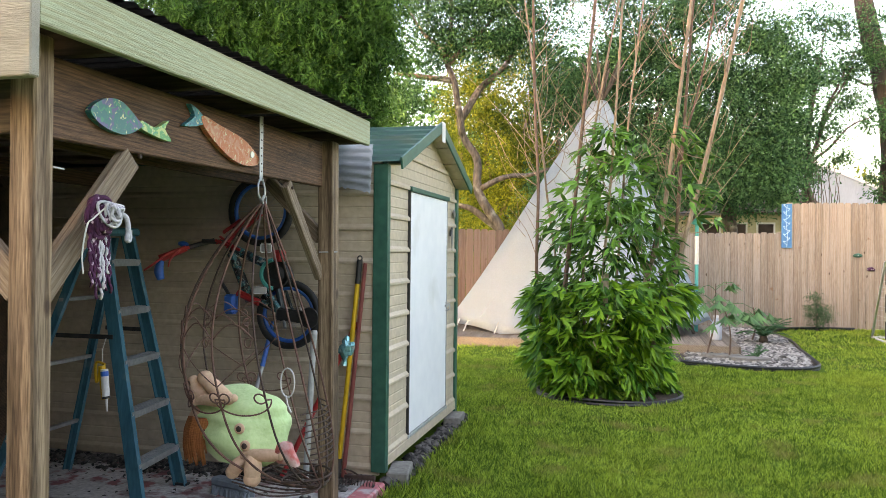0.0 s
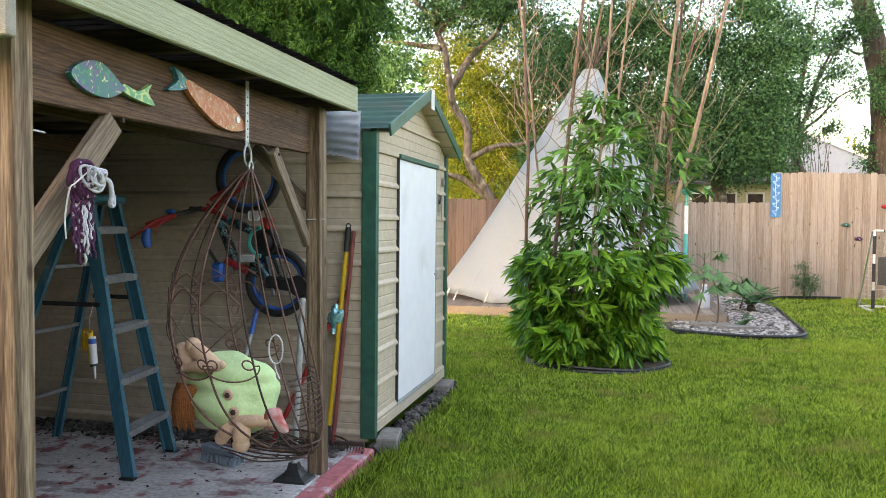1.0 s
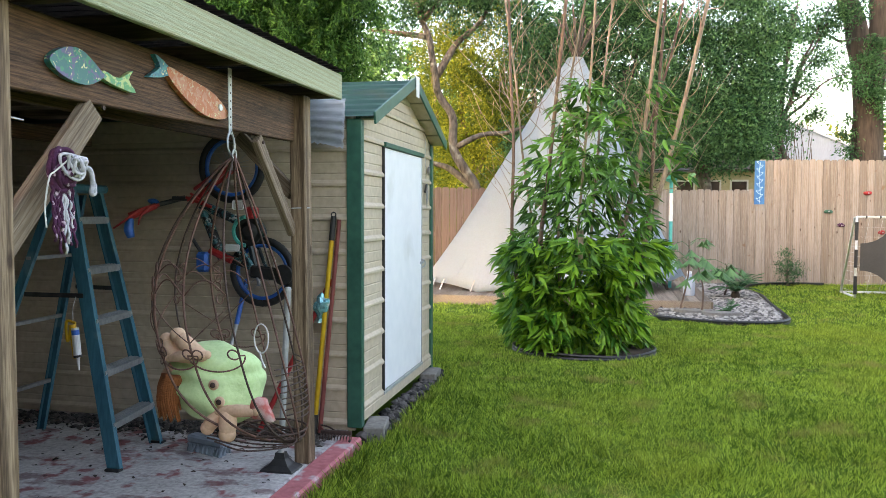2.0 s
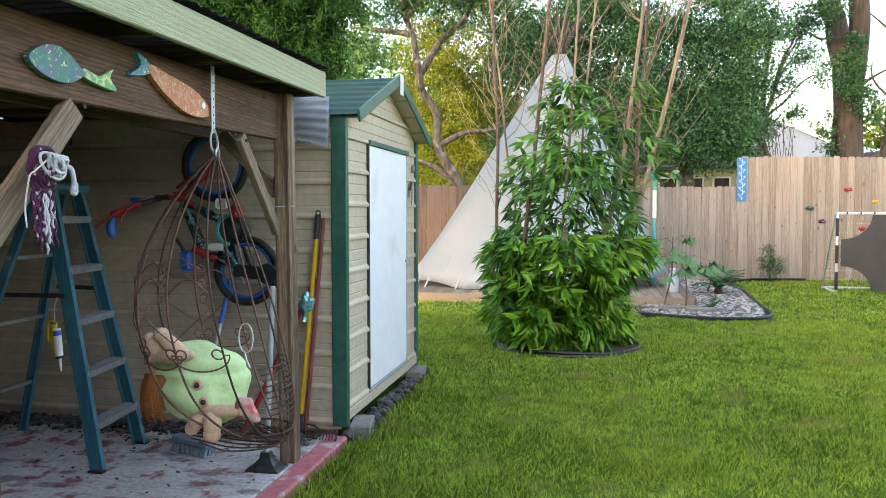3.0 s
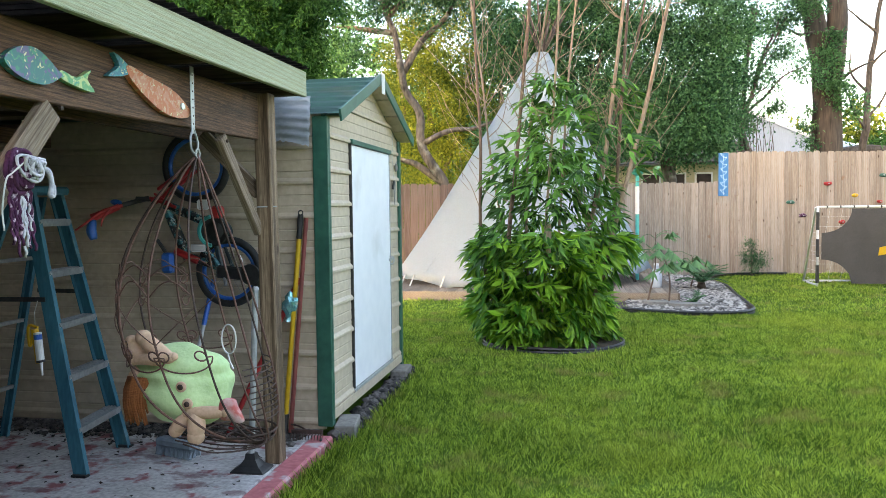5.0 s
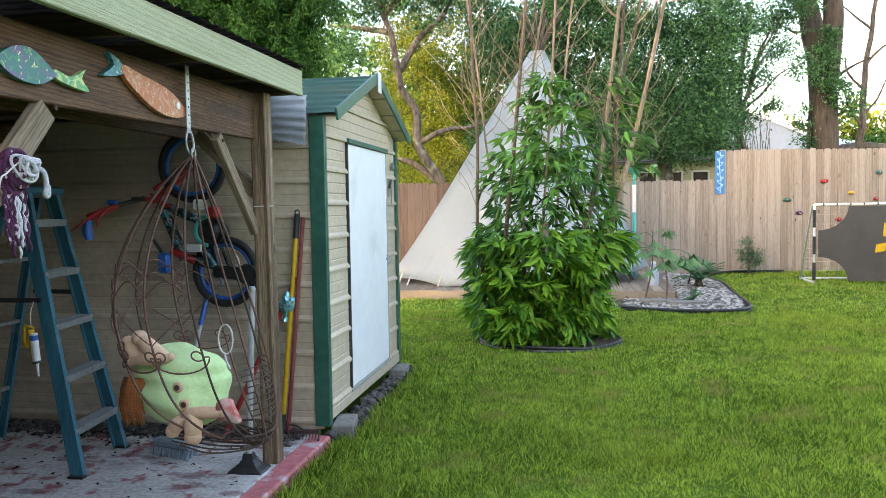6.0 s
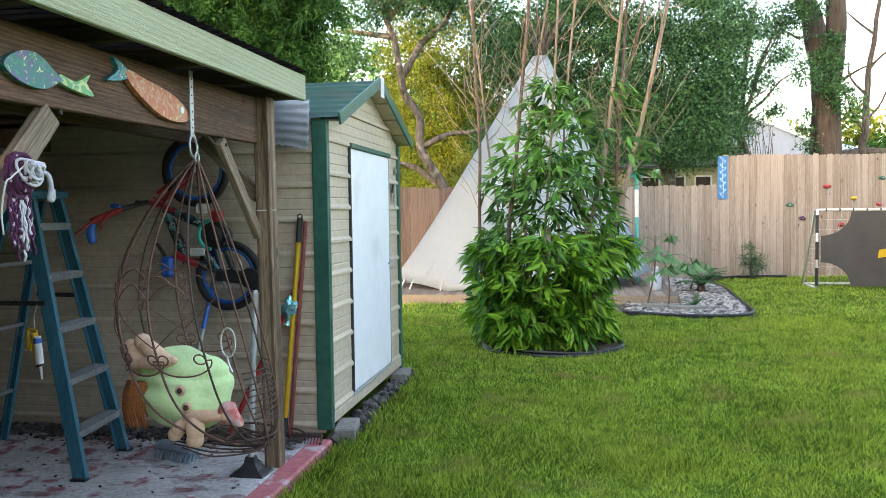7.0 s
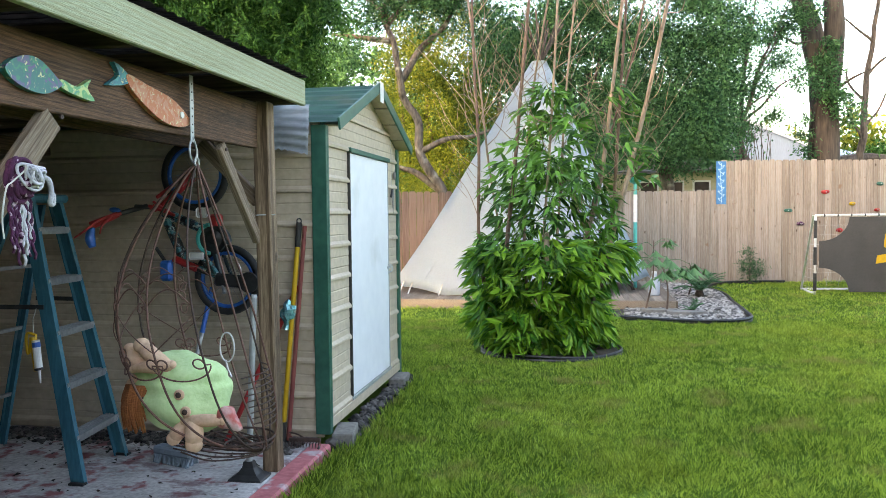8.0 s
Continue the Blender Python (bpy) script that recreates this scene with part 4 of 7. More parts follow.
cane_paths = [([(-0.75, 8.0, 0), (-1.0, 8.0, 0.9), (-1.01, 8.0, 2.1), (-1.05, 8.0, 2.92), (-1.1, 8.05, 4.6)], 0.020, "cane_dark"),
              ([(-0.6, 7.9, 0), (-0.72, 7.9, 0.9), (-0.64, 7.9, 1.8), (-0.56, 7.9, 2.67), (-0.38, 7.9, 4.6)], 0.026, "cane_dark"),
              ([(-0.4, 7.8, 0), (-0.35, 7.8, 1.0), (-0.24, 7.85, 2.66), (-0.14, 7.9, 4.6)], 0.017, "cane"),
              ([(-0.1, 8.0, 0), (-0.03, 8.0, 0.77), (0.2, 8.0, 1.62), (0.34, 8.0, 2.64), (0.56, 8.0, 4.6)], 0.027, "cane"),
              ([(0.0, 7.9, 0), (0.19, 7.9, 0.65), (0.42, 7.9, 1.51), (0.69, 7.9, 2.62), (1.1, 7.9, 4.6)], 0.030, "cane"),
              ([(0.1, 8.1, 0), (0.33, 8.1, 1.23), (0.39, 8.1, 2.07), (0.55, 8.1, 4.6)], 0.022, "cane_dark"),
              ([(-0.5, 8.1, 0), (-0.55, 8.1, 1.4), (-0.45, 8.1, 2.7), (-0.1, 8.1, 4.6)], 0.016, "cane"),
              ([(-0.3, 8.2, 0), (-0.2, 8.2, 1.4), (-0.1, 8.2, 2.9), (0.1, 8.2, 4.6)], 0.015, "cane"),
              ([(-0.6, 8.1, 0), (-0.9, 8.1, 1.8), (-1.0, 8.1, 2.7), (-1.2, 8.1, 4.2)], 0.013, "cane"),
              ([(0.05, 8.2, 0), (0.15, 8.2, 1.5), (0.6, 8.2, 3.2), (0.8, 8.2, 4.6)], 0.016, "cane_dark")]
rng = random.Random(4)
for pts, r, mt in cane_paths:
    line = curve_pts(pts, 10)
    rad = [r * (1.0 - 0.45 * i / len(line)) * (1.12 if i % 4 == 0 else 1.0) for i in range(len(line))]
    cane = part("cane", tube(bm_(), line, rad, 7), M[mt], clump, smooth=True)
    tb = bm_()
    for k in range(13):
        i = rng.randrange(int(len(line) * 0.36), len(line) - 1)
        s = line[i]
        a = rng.uniform(0, math.tau)
        ln = rng.uniform(0.4, 1.35)
        e = s + Vector((math.cos(a) * ln * 0.6, math.sin(a) * ln * 0.4, ln * rng.uniform(0.4, 1.0)))
        m_ = (s + e) / 2 + Vector((rng.uniform(-0.06, 0.06), 0, rng.uniform(-0.14, 0.02)))
        tube(tb, curve_pts([s, m_, e], 3), 0.0055, 4, r_end=0.002)
        for _ in range(2):
            s2 = s.lerp(e, rng.uniform(0.35, 0.8))
            e2 = s2 + Vector((rng.uniform(-0.3, 0.3), rng.uniform(-0.15, 0.15), rng.uniform(0.05, 0.4)))
            tube(tb, [s2, (s2 + e2) / 2 + Vector((0, 0, 0.02)), e2], 0.003, 4, r_end=0.0014)
    tagged(part("twig_spray", tb, M["cane"], cane), kind="stuff")
part("cut_stump", lathe(bm_(), (-0.30, 7.55, 0.80), [(0.022, 0), (0.022, 0.25), (0.026, 0.26), (0.026, 0.42), (0.02, 0.43)], 10), M["cane"], clump, "sawn-off cane stump")


def clump_radius(z):
    """How wide the leaves stand at a height."""
    return float(np.interp(z, [0.0, 0.15, 0.45, 0.9, 1.1, 1.5, 1.8, 2.1, 2.4, 2.65, 2.8], [0.5, 0.60, 0.70, 0.73, 0.75, 0.74, 0.62, 0.50, 0.34, 0.2, 0.06]))


def fans(n, z0, z1, inner, lift=0.0):
    """Fans of drooping leaves: base, direction and side of every leaf."""
    B, D, S, Ls = [], [], [], []
    for _ in range(n):
        z = RS.uniform(z0, z1)
        a = RS.uniform(0, math.tau)
        rr = clump_radius(z) * RS.uniform(inner, 1.0) ** 0.6 * (1 + 0.34 * noise.noise(Vector((math.cos(a) * 2, math.sin(a) * 2, z * 2.6))))
        c = np.array([CX + math.cos(a) * rr - 0.06 * (z < 1.2), CY + math.sin(a) * rr * 0.82, z])
        out = np.array([math.cos(a), math.sin(a), 0.0])
        head = out + RS.normal(size=3) * 0.45
        head[2] = RS.uniform(-0.5, 0.35) + lift
        head /= np.linalg.norm(head)
        sd = np.cross(head, (0, 0, 1.0))
        sd /= np.linalg.norm(sd) + 1e-6
        roll = RS.uniform(-1.2, 1.2)
        sd = sd * math.cos(roll) + np.cross(sd, head) * math.sin(roll)
        k = RS.randint(3, 7)
        for j in range(k):
            th = (j / max(k - 1, 1) - 0.5) * 2.0 + RS.normal() * 0.12
            d = head * math.cos(th) + sd * math.sin(th) + np.array([0, 0, -0.35 - 0.3 * RS.uniform()])
            B.append(c + RS.normal(size=3) * 0.012)
            D.append(d)
            S.append(sd * math.cos(th) - head * math.sin(th) + RS.normal(size=3) * 0.25)
            Ls.append(RS.uniform(0.11, 0.24))
    return np.array(B), np.array(D), np.array(S), np.array(Ls)


B, D, S, Ls = fans(960, 0.07, 1.12, 0.2)
front_leaves = np.argsort(B[:, 1])[:300]
rest = np.setdiff1d(np.arange(len(B)), front_leaves)
tagged(blade_sheet("lower_leaves", B[rest], D[rest], S[rest], Ls[rest], Ls[rest] * 0.25, M["leaf_lime"], clump, label="dense bright green lower leaves"), kind="stuff")
B2, D2, S2, L2 = fans(360, 0.9, 1.95, 0.02, 0.2)
tagged(blade_sheet("middle_leaves", B2, D2, S2, L2, L2 * 0.20, M["leaf_bush"], clump, label="loose dark green middle leaves"), kind="stuff")
B2, D2, S2, L2 = fans(105, 1.8, 2.72, 0.0, 0.3)
tagged(blade_sheet("upper_leaves", B2, D2, S2, L2 * 0.85, L2 * 0.19, M["leaf_bush"], clump, label="thinner dark green upper leaves"), kind="stuff")
B3, D3, S3, L3 = fans(90, 1.5, 2.5, 0.9, 0.4)
B3 = B3 + np.array([0.42, 0.1, 0.2])
tagged(blade_sheet("side_leaves", B3, D3, S3, L3, L3 * 0.21, M["leaf_bush"], clump), kind="stuff")
# the nearest leaves, one by one, on one shared mesh
lm = bpy.data.meshes.new("leaf")
lm.from_pydata([(0, 0, 0), (0.3, 0.11, 0.035), (0.3, 0, 0), (0.3, -0.11, 0.035), (0.62, 0.09, 0.0), (0.62, 0, -0.04), (0.62, -0.09, 0.0), (1, 0, -0.14)], [],
               [(0, 2, 1), (0, 3, 2), (1, 2, 5, 4), (2, 3, 6, 5), (4, 5, 7), (5, 6, 7)])
lm.materials.append(M["leaf_lime"])
inv = whole(clump).inverted()
for i in front_leaves:
    d = Vector(D[i]).normalized()
    s = Vector(S[i])
    s = (s - d * s.dot(d)).normalized()
    ob = new("leaf", lm)
    ob.parent, ob.matrix_parent_inverse = clump, inv
    ob.matrix_basis = Matrix.Translation(B[i]) @ Matrix((d, s, d.cross(s))).transposed().to_4x4() @ Matrix.Scale(float(Ls[i]) * 1.1, 4)
# its bed: mulch and black edging
b = bm_()
bmesh.ops.create_circle(b, cap_ends=True, segments=40, radius=1, matrix=Matrix.Translation((CX + 0.02, CY - 0.02, 0.02)) @ Matrix.Diagonal((0.70, 0.55, 1, 1)))
bmesh.ops.subdivide_edges(b, edges=b.edges[:], cuts=1, use_grid_fill=True)
bed_ring = thing("planting_ring", (CX, CY, 0), "mulched ring edged in black plastic", "flower bed")
part("mulch", b, M["soil"], bed_ring)
ring = [(CX + 0.02 + 0.71 * math.cos(a), CY - 0.02 + 0.56 * math.sin(a), 0.03) for a in np.linspace(0, math.tau, 40, endpoint=False)]
b = bm_()
tube(b, [(x, y, z + 0.012 * noise.noise(Vector((x * 3, y * 3, 1)))) for x, y, z in ring], 0.014, 6, closed=True)
tube(b, [(x, y, z - 0.03) for x, y, z in ring], 0.016, 6, closed=True)
part("edging", b, M["edging"], bed_ring, "black plastic lawn edging")

# ---- grass ----
def blades(n, x0, x1, y0, y1, length, width, thin=False):
    x, y = RS.uniform(x0, x1, n), RS.uniform(y0, y1, n)
    keep = ((x > -1.38) | (y > 6.42) | (y < 1.15)) & ~((y > 11.55) & (x < 1.42)) & ~((y > 10.25) & (x > 0.6) & (x < 2.25 + 0.03 * (y - 10))) & (y < fence_y(x) - 0.1)
    keep &= ((x - CX) / 0.78) ** 2 + ((y - CY) / 0.64) ** 2 > 1
    keep &= ~((x < -1.35) & (y > 4.3) & (y < 6.4))
    if thin:  # thin out towards the sparser grass around
        keep &= RS.uniform(size=n) < np.minimum((x1 - x) / 1.2, (y - y0) / 1.1)
    x, y = x[keep], y[keep]
    m = len(x)
    tall = np.array([0.8 + 0.45 * noise.noise(Vector((a * 1.7, b_ * 1.7, 0))) + 0.45 * noise.noise(Vector((a * 9, b_ * 9, 2))) for a, b_ in zip(x, y)])
    lean = np.array([(noise.noise(Vector((a * 6, b_ * 6, 5))), noise.noise(Vector((a * 6, b_ * 6, 9))), 0) for a, b_ in zip(x, y)])
    L = length * RS.uniform(0.6, 1.35, m) * np.clip(tall, 0.25, 1.6)
    al = unit(m) * (0.7, 0.7, 0.2) + lean * 1.1 + (0, 0, 0.75)
    return np.stack([x, y, np.full(m, -0.015)], 1), al, unit(m) * (1, 1, 0.1), L, width * RS.uniform(0.7, 1.3, m)


sets = [blades(50000, -4.5, 8.8, -4.8, 2.4, 0.055, 0.008), blades(50000, 3.3, 8.8, 2.2, 11.0, 0.055, 0.008), blades(175000, -1.45, 3.6, 2.0, 6.2, 0.055, 0.0048, True), blades(190000, -3.2, 5.2, 6.2, 10.5, 0.055, 0.007), blades(100000, -6, 8.5, 10.0, 17.5, 0.06, 0.012)]
g = [np.concatenate([s[k] for s in sets]) for k in range(5)]
tagged(leaf_sheet("grass", g[0], g[1], g[2], g[3], g[4], M["grass"], fold=0.1), "short mown green lawn grass", "grass", kind="stuff")
# longer tufts along the slab and the shed's foot
n = 2600
y = RS.uniform(2.6, 6.4, n)
x = np.where(y < 4.35, -1.40, -1.34) + np.abs(RS.normal(size=n)) * 0.07
tuft = leaf_sheet("grass_tufts", np.stack([x, y, np.full(n, -0.01)], 1), unit(n) * (0.7, 0.7, 0.2) + (0, 0, 0.9), unit(n), RS.uniform(0.05, 0.11, n), np.full(n, 0.0055), M["grass"], fold=0.1)
tagged(tuft, "longer untrimmed grass along the slab edge", "grass", kind="stuff")


def stones(n, place, size, flat=0.6, seed=3):
    """Many pebbles as one mesh: squashed jittered octahedra with a bevelled look."""
    r = np.random.RandomState(seed)
    base = np.array([(1, 0, 0), (-1, 0, 0), (0, 1, 0), (0, -1, 0), (0, 0, 1), (0, 0, -1), (0.6, 0.6, 0.55), (-0.6, 0.6, 0.55), (-0.6, -0.6, 0.55), (0.6, -0.6, 0.55)])
    faces = np.array([(0, 6, 9), (0, 2, 6), (2, 7, 6), (2, 1, 7), (1, 8, 7), (1, 3, 8), (3, 9, 8), (3, 0, 9), (6, 7, 4), (7, 8, 4), (8, 9, 4), (9, 6, 4), (0, 5, 2), (2, 5, 1), (1, 5, 3), (3, 5, 0)])
    V, F = [], []
    k = 0
    while k < n:
        p = place(r)
        if p is None:
            continue
        s = size * r.uniform(0.5, 1.4)
        a = r.uniform(0, math.tau)
        v = base * (s, s * r.uniform(0.6, 1), s * flat) * r.uniform(0.85, 1.15, (10, 1))
        c, sn = math.cos(a), math.sin(a)
        v = np.stack([v[:, 0] * c - v[:, 1] * sn, v[:, 0] * sn + v[:, 1] * c, v[:, 2]], 1) + p
        V.append(v)
        F.append(faces + 10 * k)
        k += 1
    return np.concatenate(V), np.concatenate(F)


# ---- pebble bed ----
bed_line = curve_pts([(0.55, 10.5, 0), (1.2, 10.2, 0), (1.85, 10.19, 0), (2.2, 10.55, 0), (2.28, 11.3, 0), (2.33, 12.4, 0), (2.42, 13.6, 0), (2.35, 15.0, 0), (2.9, 15.95, 0), (4.0, 16.2, 0)], 6)


def bed_right(y):
    return float(np.interp(y, [10.2, 10.5, 11.3, 12.4, 13.6, 15.0], [1.85, 2.15, 2.28, 2.33, 2.42, 2.35]))


pebble_bed = thing("pebble_bed", (1.7, 12, 0), "pebble garden bed edged with black plastic", "garden bed")
b = bm_()
poly = [(v.x, v.y, 0.012) for v in bed_line] + [(4.0, 16.45, 0.012), (1.42, 15.9, 0.012), (1.42, 11.5, 0.012), (0.3, 11.5, 0.012)]
b.faces.new([b.verts.new(q) for q in poly])
bmesh.ops.triangulate(b, faces=b.faces[:])
part("soil", b, M["soil"], pebble_bed)
b = bm_()
tube(b, [v + Vector((0, 0, 0.035)) for v in bed_line], 0.022, 6)
tube(b, [v for v in bed_line], 0.018, 6)
part("edging", b, M["edging"], pebble_bed, "black plastic lawn edging")


def in_bed(r):
    y = 10.25 + (15.7 - 10.25) * r.uniform() ** 1.3
    lo = 1.43 if y > 11.5 else 0.65
    x = r.uniform(lo, bed_right(y) - 0.04)
    if y < 10.2 + 0.28 * max(0, 1.2 - x) / 0.6 + 0.04:
        return None
    return np.array([x, y, 0.022])


V, F = stones(3800, in_bed, 0.034)
tagged(raw("pebble_cover", V, F, M["pebble"], pebble_bed, "grey and white rounded pebbles"), kind="stuff")
V, F = stones(600, lambda r: np.array([-1.43 + r.normal() * 0.028, r.uniform(4.38, 6.35), 0.005 + r.uniform(0, 0.035)]), 0.032, 0.8, 5)
lava = tagged(raw("lava_rocks", V, F, M["lava"]), "dark lava rocks along the foot of the shed", "rocks", kind="stuff")

# ---- materials of the things ----
M["teal_rail"] = surface("teal_fibreglass", (0.014, 0.095, 0.145), (0.038, 0.19, 0.26), 0.45, 25, 3, (3, 3, 0.5), 0.12, stain=((0.10, 0.22, 0.26), 5.0, 0.6, 0.7))
M["alu"] = surface("dull_aluminium", (0.25, 0.27, 0.28), (0.45, 0.47, 0.48), 0.5, 40, 4, bump=0.1, metal=0.7)
M["rust"] = surface("rusty_brown_wire", (0.07, 0.032, 0.024), (0.20, 0.095, 0.07), 0.75, 60, 6, bump=0.3)
M["rust_dark"] = surface("dark_rusty_wire", (0.025, 0.015, 0.012), (0.09, 0.05, 0.04), 0.75, 60, 6, bump=0.3)
M["dress"] = surface("pale_green_plush", (0.52, 0.74, 0.34), (0.68, 0.86, 0.48), 0.95, 60, 4, bump=0.3)
M["skin_cloth"] = surface("peach_cloth", (0.60, 0.38, 0.25), (0.80, 0.54, 0.38), 0.95, 60, 4, bump=0.2)
M["orange_yarn"] = surface("orange_yarn", (0.20, 0.055, 0.015), (0.36, 0.12, 0.035), 0.95, 50, 6, (1, 1, 5), 0.4)
M["pink_cloth"] = surface("pink_red_cloth", (0.65, 0.16, 0.14), (0.82, 0.60, 0.58), 0.9, 30, 6, bump=0.2, amount=0.2)
M["rubber"] = surface("black_rubber", (0.008, 0.008, 0.008), (0.025, 0.025, 0.026), 0.7, 40, 5, bump=0.2)
M["blue_rim"] = surface("blue_paint", (0.006, 0.08, 0.38), (0.02, 0.17, 0.60), 0.35, 30, 4, bump=0.03)
M["teal_paint"] = surface("dark_teal_paint", (0.006, 0.012, 0.018), (0.02, 0.06, 0.08), 0.35, 14, 6, bump=0.05)
M["bright_teal"] = surface("bright_teal_paint", (0.02, 0.30, 0.28), (0.05, 0.45, 0.42), 0.45, 14, 6, bump=0.05)
M["red_paint"] = surface("red_paint", (0.30, 0.012, 0.014), (0.50, 0.03, 0.03), 0.4, 20, 5, bump=0.04)
M["worn_red"] = surface("worn_red_handle", (0.16, 0.03, 0.03), (0.32, 0.08, 0.06), 0.6, 20, 5, (4, 4, 0.6), 0.15)
M["yellow"] = surface("yellow_plastic", (0.55, 0.30, 0.01), (0.72, 0.44, 0.02), 0.4, 20, 4, bump=0.05)
M["white_plastic"] = surface("white_plastic", (0.6, 0.6, 0.6), (0.8, 0.8, 0.8), 0.4, 20, 4, bump=0.03)
M["pale_metal"] = surface("pale_galvanised_pole", (0.30, 0.31, 0.32), (0.55, 0.56, 0.57), 0.5, 25, 4, bump=0.1, metal=0.4)
M["black_plastic"] = surface("black_plastic", (0.01, 0.01, 0.01), (0.035, 0.035, 0.037), 0.5, 30, 5, bump=0.1)
M["blue_grey"] = surface("blue_grey_plastic", (0.17, 0.22, 0.27), (0.27, 0.33, 0.38), 0.6, 30, 5, bump=0.1)
M["purple_yarn"] = surface("purple_yarn", (0.035, 0.006, 0.026), (0.10, 0.02, 0.075), 0.95, 90, 12, bump=0.6, stain=((0.55, 0.42, 0.5), 42.0, 0.60, 0.65))
M["white_yarn"] = surface("white_yarn", (0.38, 0.38, 0.43), (0.68, 0.66, 0.70), 0.95, 90, 12, bump=0.6)
M["foil"] = surface("teal_foil", (0.05, 0.40, 0.45), (0.35, 0.72, 0.75), 0.25, 30, 12, bump=0.6, metal=0.6, stain=((0.85, 0.9, 0.9), 28.0, 0.55, 0.62))
M["net_grey"] = surface("dark_grey_mesh_sheet", (0.045, 0.042, 0.04), (0.08, 0.075, 0.07), 0.8, 80, 3, bump=0.1)
M["steel_white"] = surface("white_goal_paint", (0.62, 0.62, 0.6), (0.8, 0.8, 0.78), 0.4, 20, 3, bump=0.03)
M["cord"] = surface("white_cord", (0.5, 0.5, 0.48), (0.7, 0.7, 0.68), 0.9, 60, 8, bump=0.2)
M["house_cream"] = surface("cream_house_wall", (0.42, 0.38, 0.24), (0.55, 0.5, 0.34), 0.8, 10, 1, bump=0.1)
M["house_roof"] = surface("pale_metal_house_roof", (0.33, 0.375, 0.44), (0.42, 0.47, 0.545), 0.5, 8, 0.6, (6, 1, 1), 0.05)
M["pane"] = surface("dark_window_pane", (0.03, 0.02, 0.02), (0.10, 0.07, 0.06), 0.15, 4, 1, bump=0.0)
M["panel_blue"] = surface("blue_board_paint", (0.02, 0.14, 0.36), (0.05, 0.23, 0.48), 0.5, 20, 3, bump=0.05)
M["panel_pale"] = surface("pale_blue_paint", (0.40, 0.62, 0.78), (0.55, 0.75, 0.86), 0.5, 20, 3, bump=0.05)


def painted_fish(name, base, second, third, scale):
    """Hand-painted board: brush patches of three colours."""
    m, N, K, P = nodes(name)
    tc = N.new("ShaderNodeTexCoord")
    col = None
    for k, (c, sc, lo) in enumerate(((second, scale, 0.5), (third, scale * 1.7, 0.57), ((0.55, 0.6, 0.32), scale * 2.6, 0.62))):
        n = N.new("ShaderNodeTexNoise")
        n.inputs["Scale"].default_value, n.inputs["Detail"].default_value, n.inputs["Distortion"].default_value = sc, 4, 1.2
        K.new(tc.outputs["Object"], n.inputs["Vector"])
        r = N.new("ShaderNodeValToRGB")
        r.color_ramp.elements[0].position, r.color_ramp.elements[1].position = lo, lo + 0.05
        K.new(n.outputs["Fac"], r.inputs[0])
        x = N.new("ShaderNodeMix")
        x.data_type = "RGBA"
        K.new(r.outputs[0], x.inputs["Factor"])
        if col:
            K.new(col, x.inputs["A"])
        else:
            x.inputs["A"].default_value = rgba(base)
        x.inputs["B"].default_value = rgba(c)
        col = x.outputs["Result"]
    K.new(col, P.inputs["Base Color"])
    P.inputs["Roughness"].default_value = 0.5
    return m


M["fish_teal"] = painted_fish("teal_purple_fish_paint", (0.015, 0.16, 0.16), (0.09, 0.10, 0.22), (0.02, 0.24, 0.15), 18)
M["scrawl_paint"] = painted_fish("teal_black_scrawl_paint", (0.008, 0.012, 0.015), (0.02, 0.16, 0.19), (0.35, 0.40, 0.40), 18)
M["fish_orange"] = painted_fish("orange_fish_paint", (0.50, 0.14, 0.05), (0.52, 0.20, 0.11), (0.55, 0.30, 0.18), 20)
M["fish_lime"] = painted_fish("lime_tail_paint", (0.10, 0.36, 0.15), (0.42, 0.55, 0.22), (0.05, 0.30, 0.22), 24)
M["fish_blue"] = painted_fish("blue_tail_paint", (0.02, 0.20, 0.28), (0.03, 0.30, 0.33), (0.02, 0.13, 0.2), 24)

# ---- fish boards on the beam ----
def yz(pts, x):
    return [(x, y, z) for y, z in pts]


def smooth_loop(pts, n=5):
    c = curve_pts(pts[-2:] + pts + pts[:2], n)
    return c[n * 2 : n * (len(pts) + 2)]


fish = thing("fish_board", (-1.634, 2.2, 1.84), "wooden fish painted teal and purple on a beam", "wall ornament", "painted fish")
part("body", plate(bm_(), smooth_loop(yz([(1.997, 1.835), (2.058, 1.881), (2.14, 1.889), (2.225, 1.845), (2.245, 1.824), (2.163, 1.786), (2.058, 1.795)], -1.612)), (1, 0, 0), 0.021), M["fish_teal"], fish)
part("tail", plate(bm_(), smooth_loop(yz([(2.246, 1.845), (2.324, 1.833), (2.40, 1.87), (2.378, 1.836), (2.416, 1.799), (2.33, 1.803), (2.248, 1.818)], -1.613), 3), (1, 0, 0), 0.02), M["fish_lime"], fish, "lime green tail")
fish = thing("fish_board", (-1.634, 2.8, 1.85), "wooden fish painted orange with a blue tail", "wall ornament", "painted fish")
body = part("body", plate(bm_(), smooth_loop(yz([(2.62, 1.926), (2.745, 1.909), (2.95, 1.876), (3.075, 1.806), (2.985, 1.775), (2.844, 1.786), (2.70, 1.842), (2.622, 1.892)], -1.612)), (1, 0, 0), 0.021), M["fish_orange"], fish)
part("eye", rod(bm_(), (-1.612, 3.0, 1.825), (-1.606, 3.0, 1.825), 0.014, seg=14), M["white_plastic"], fish)
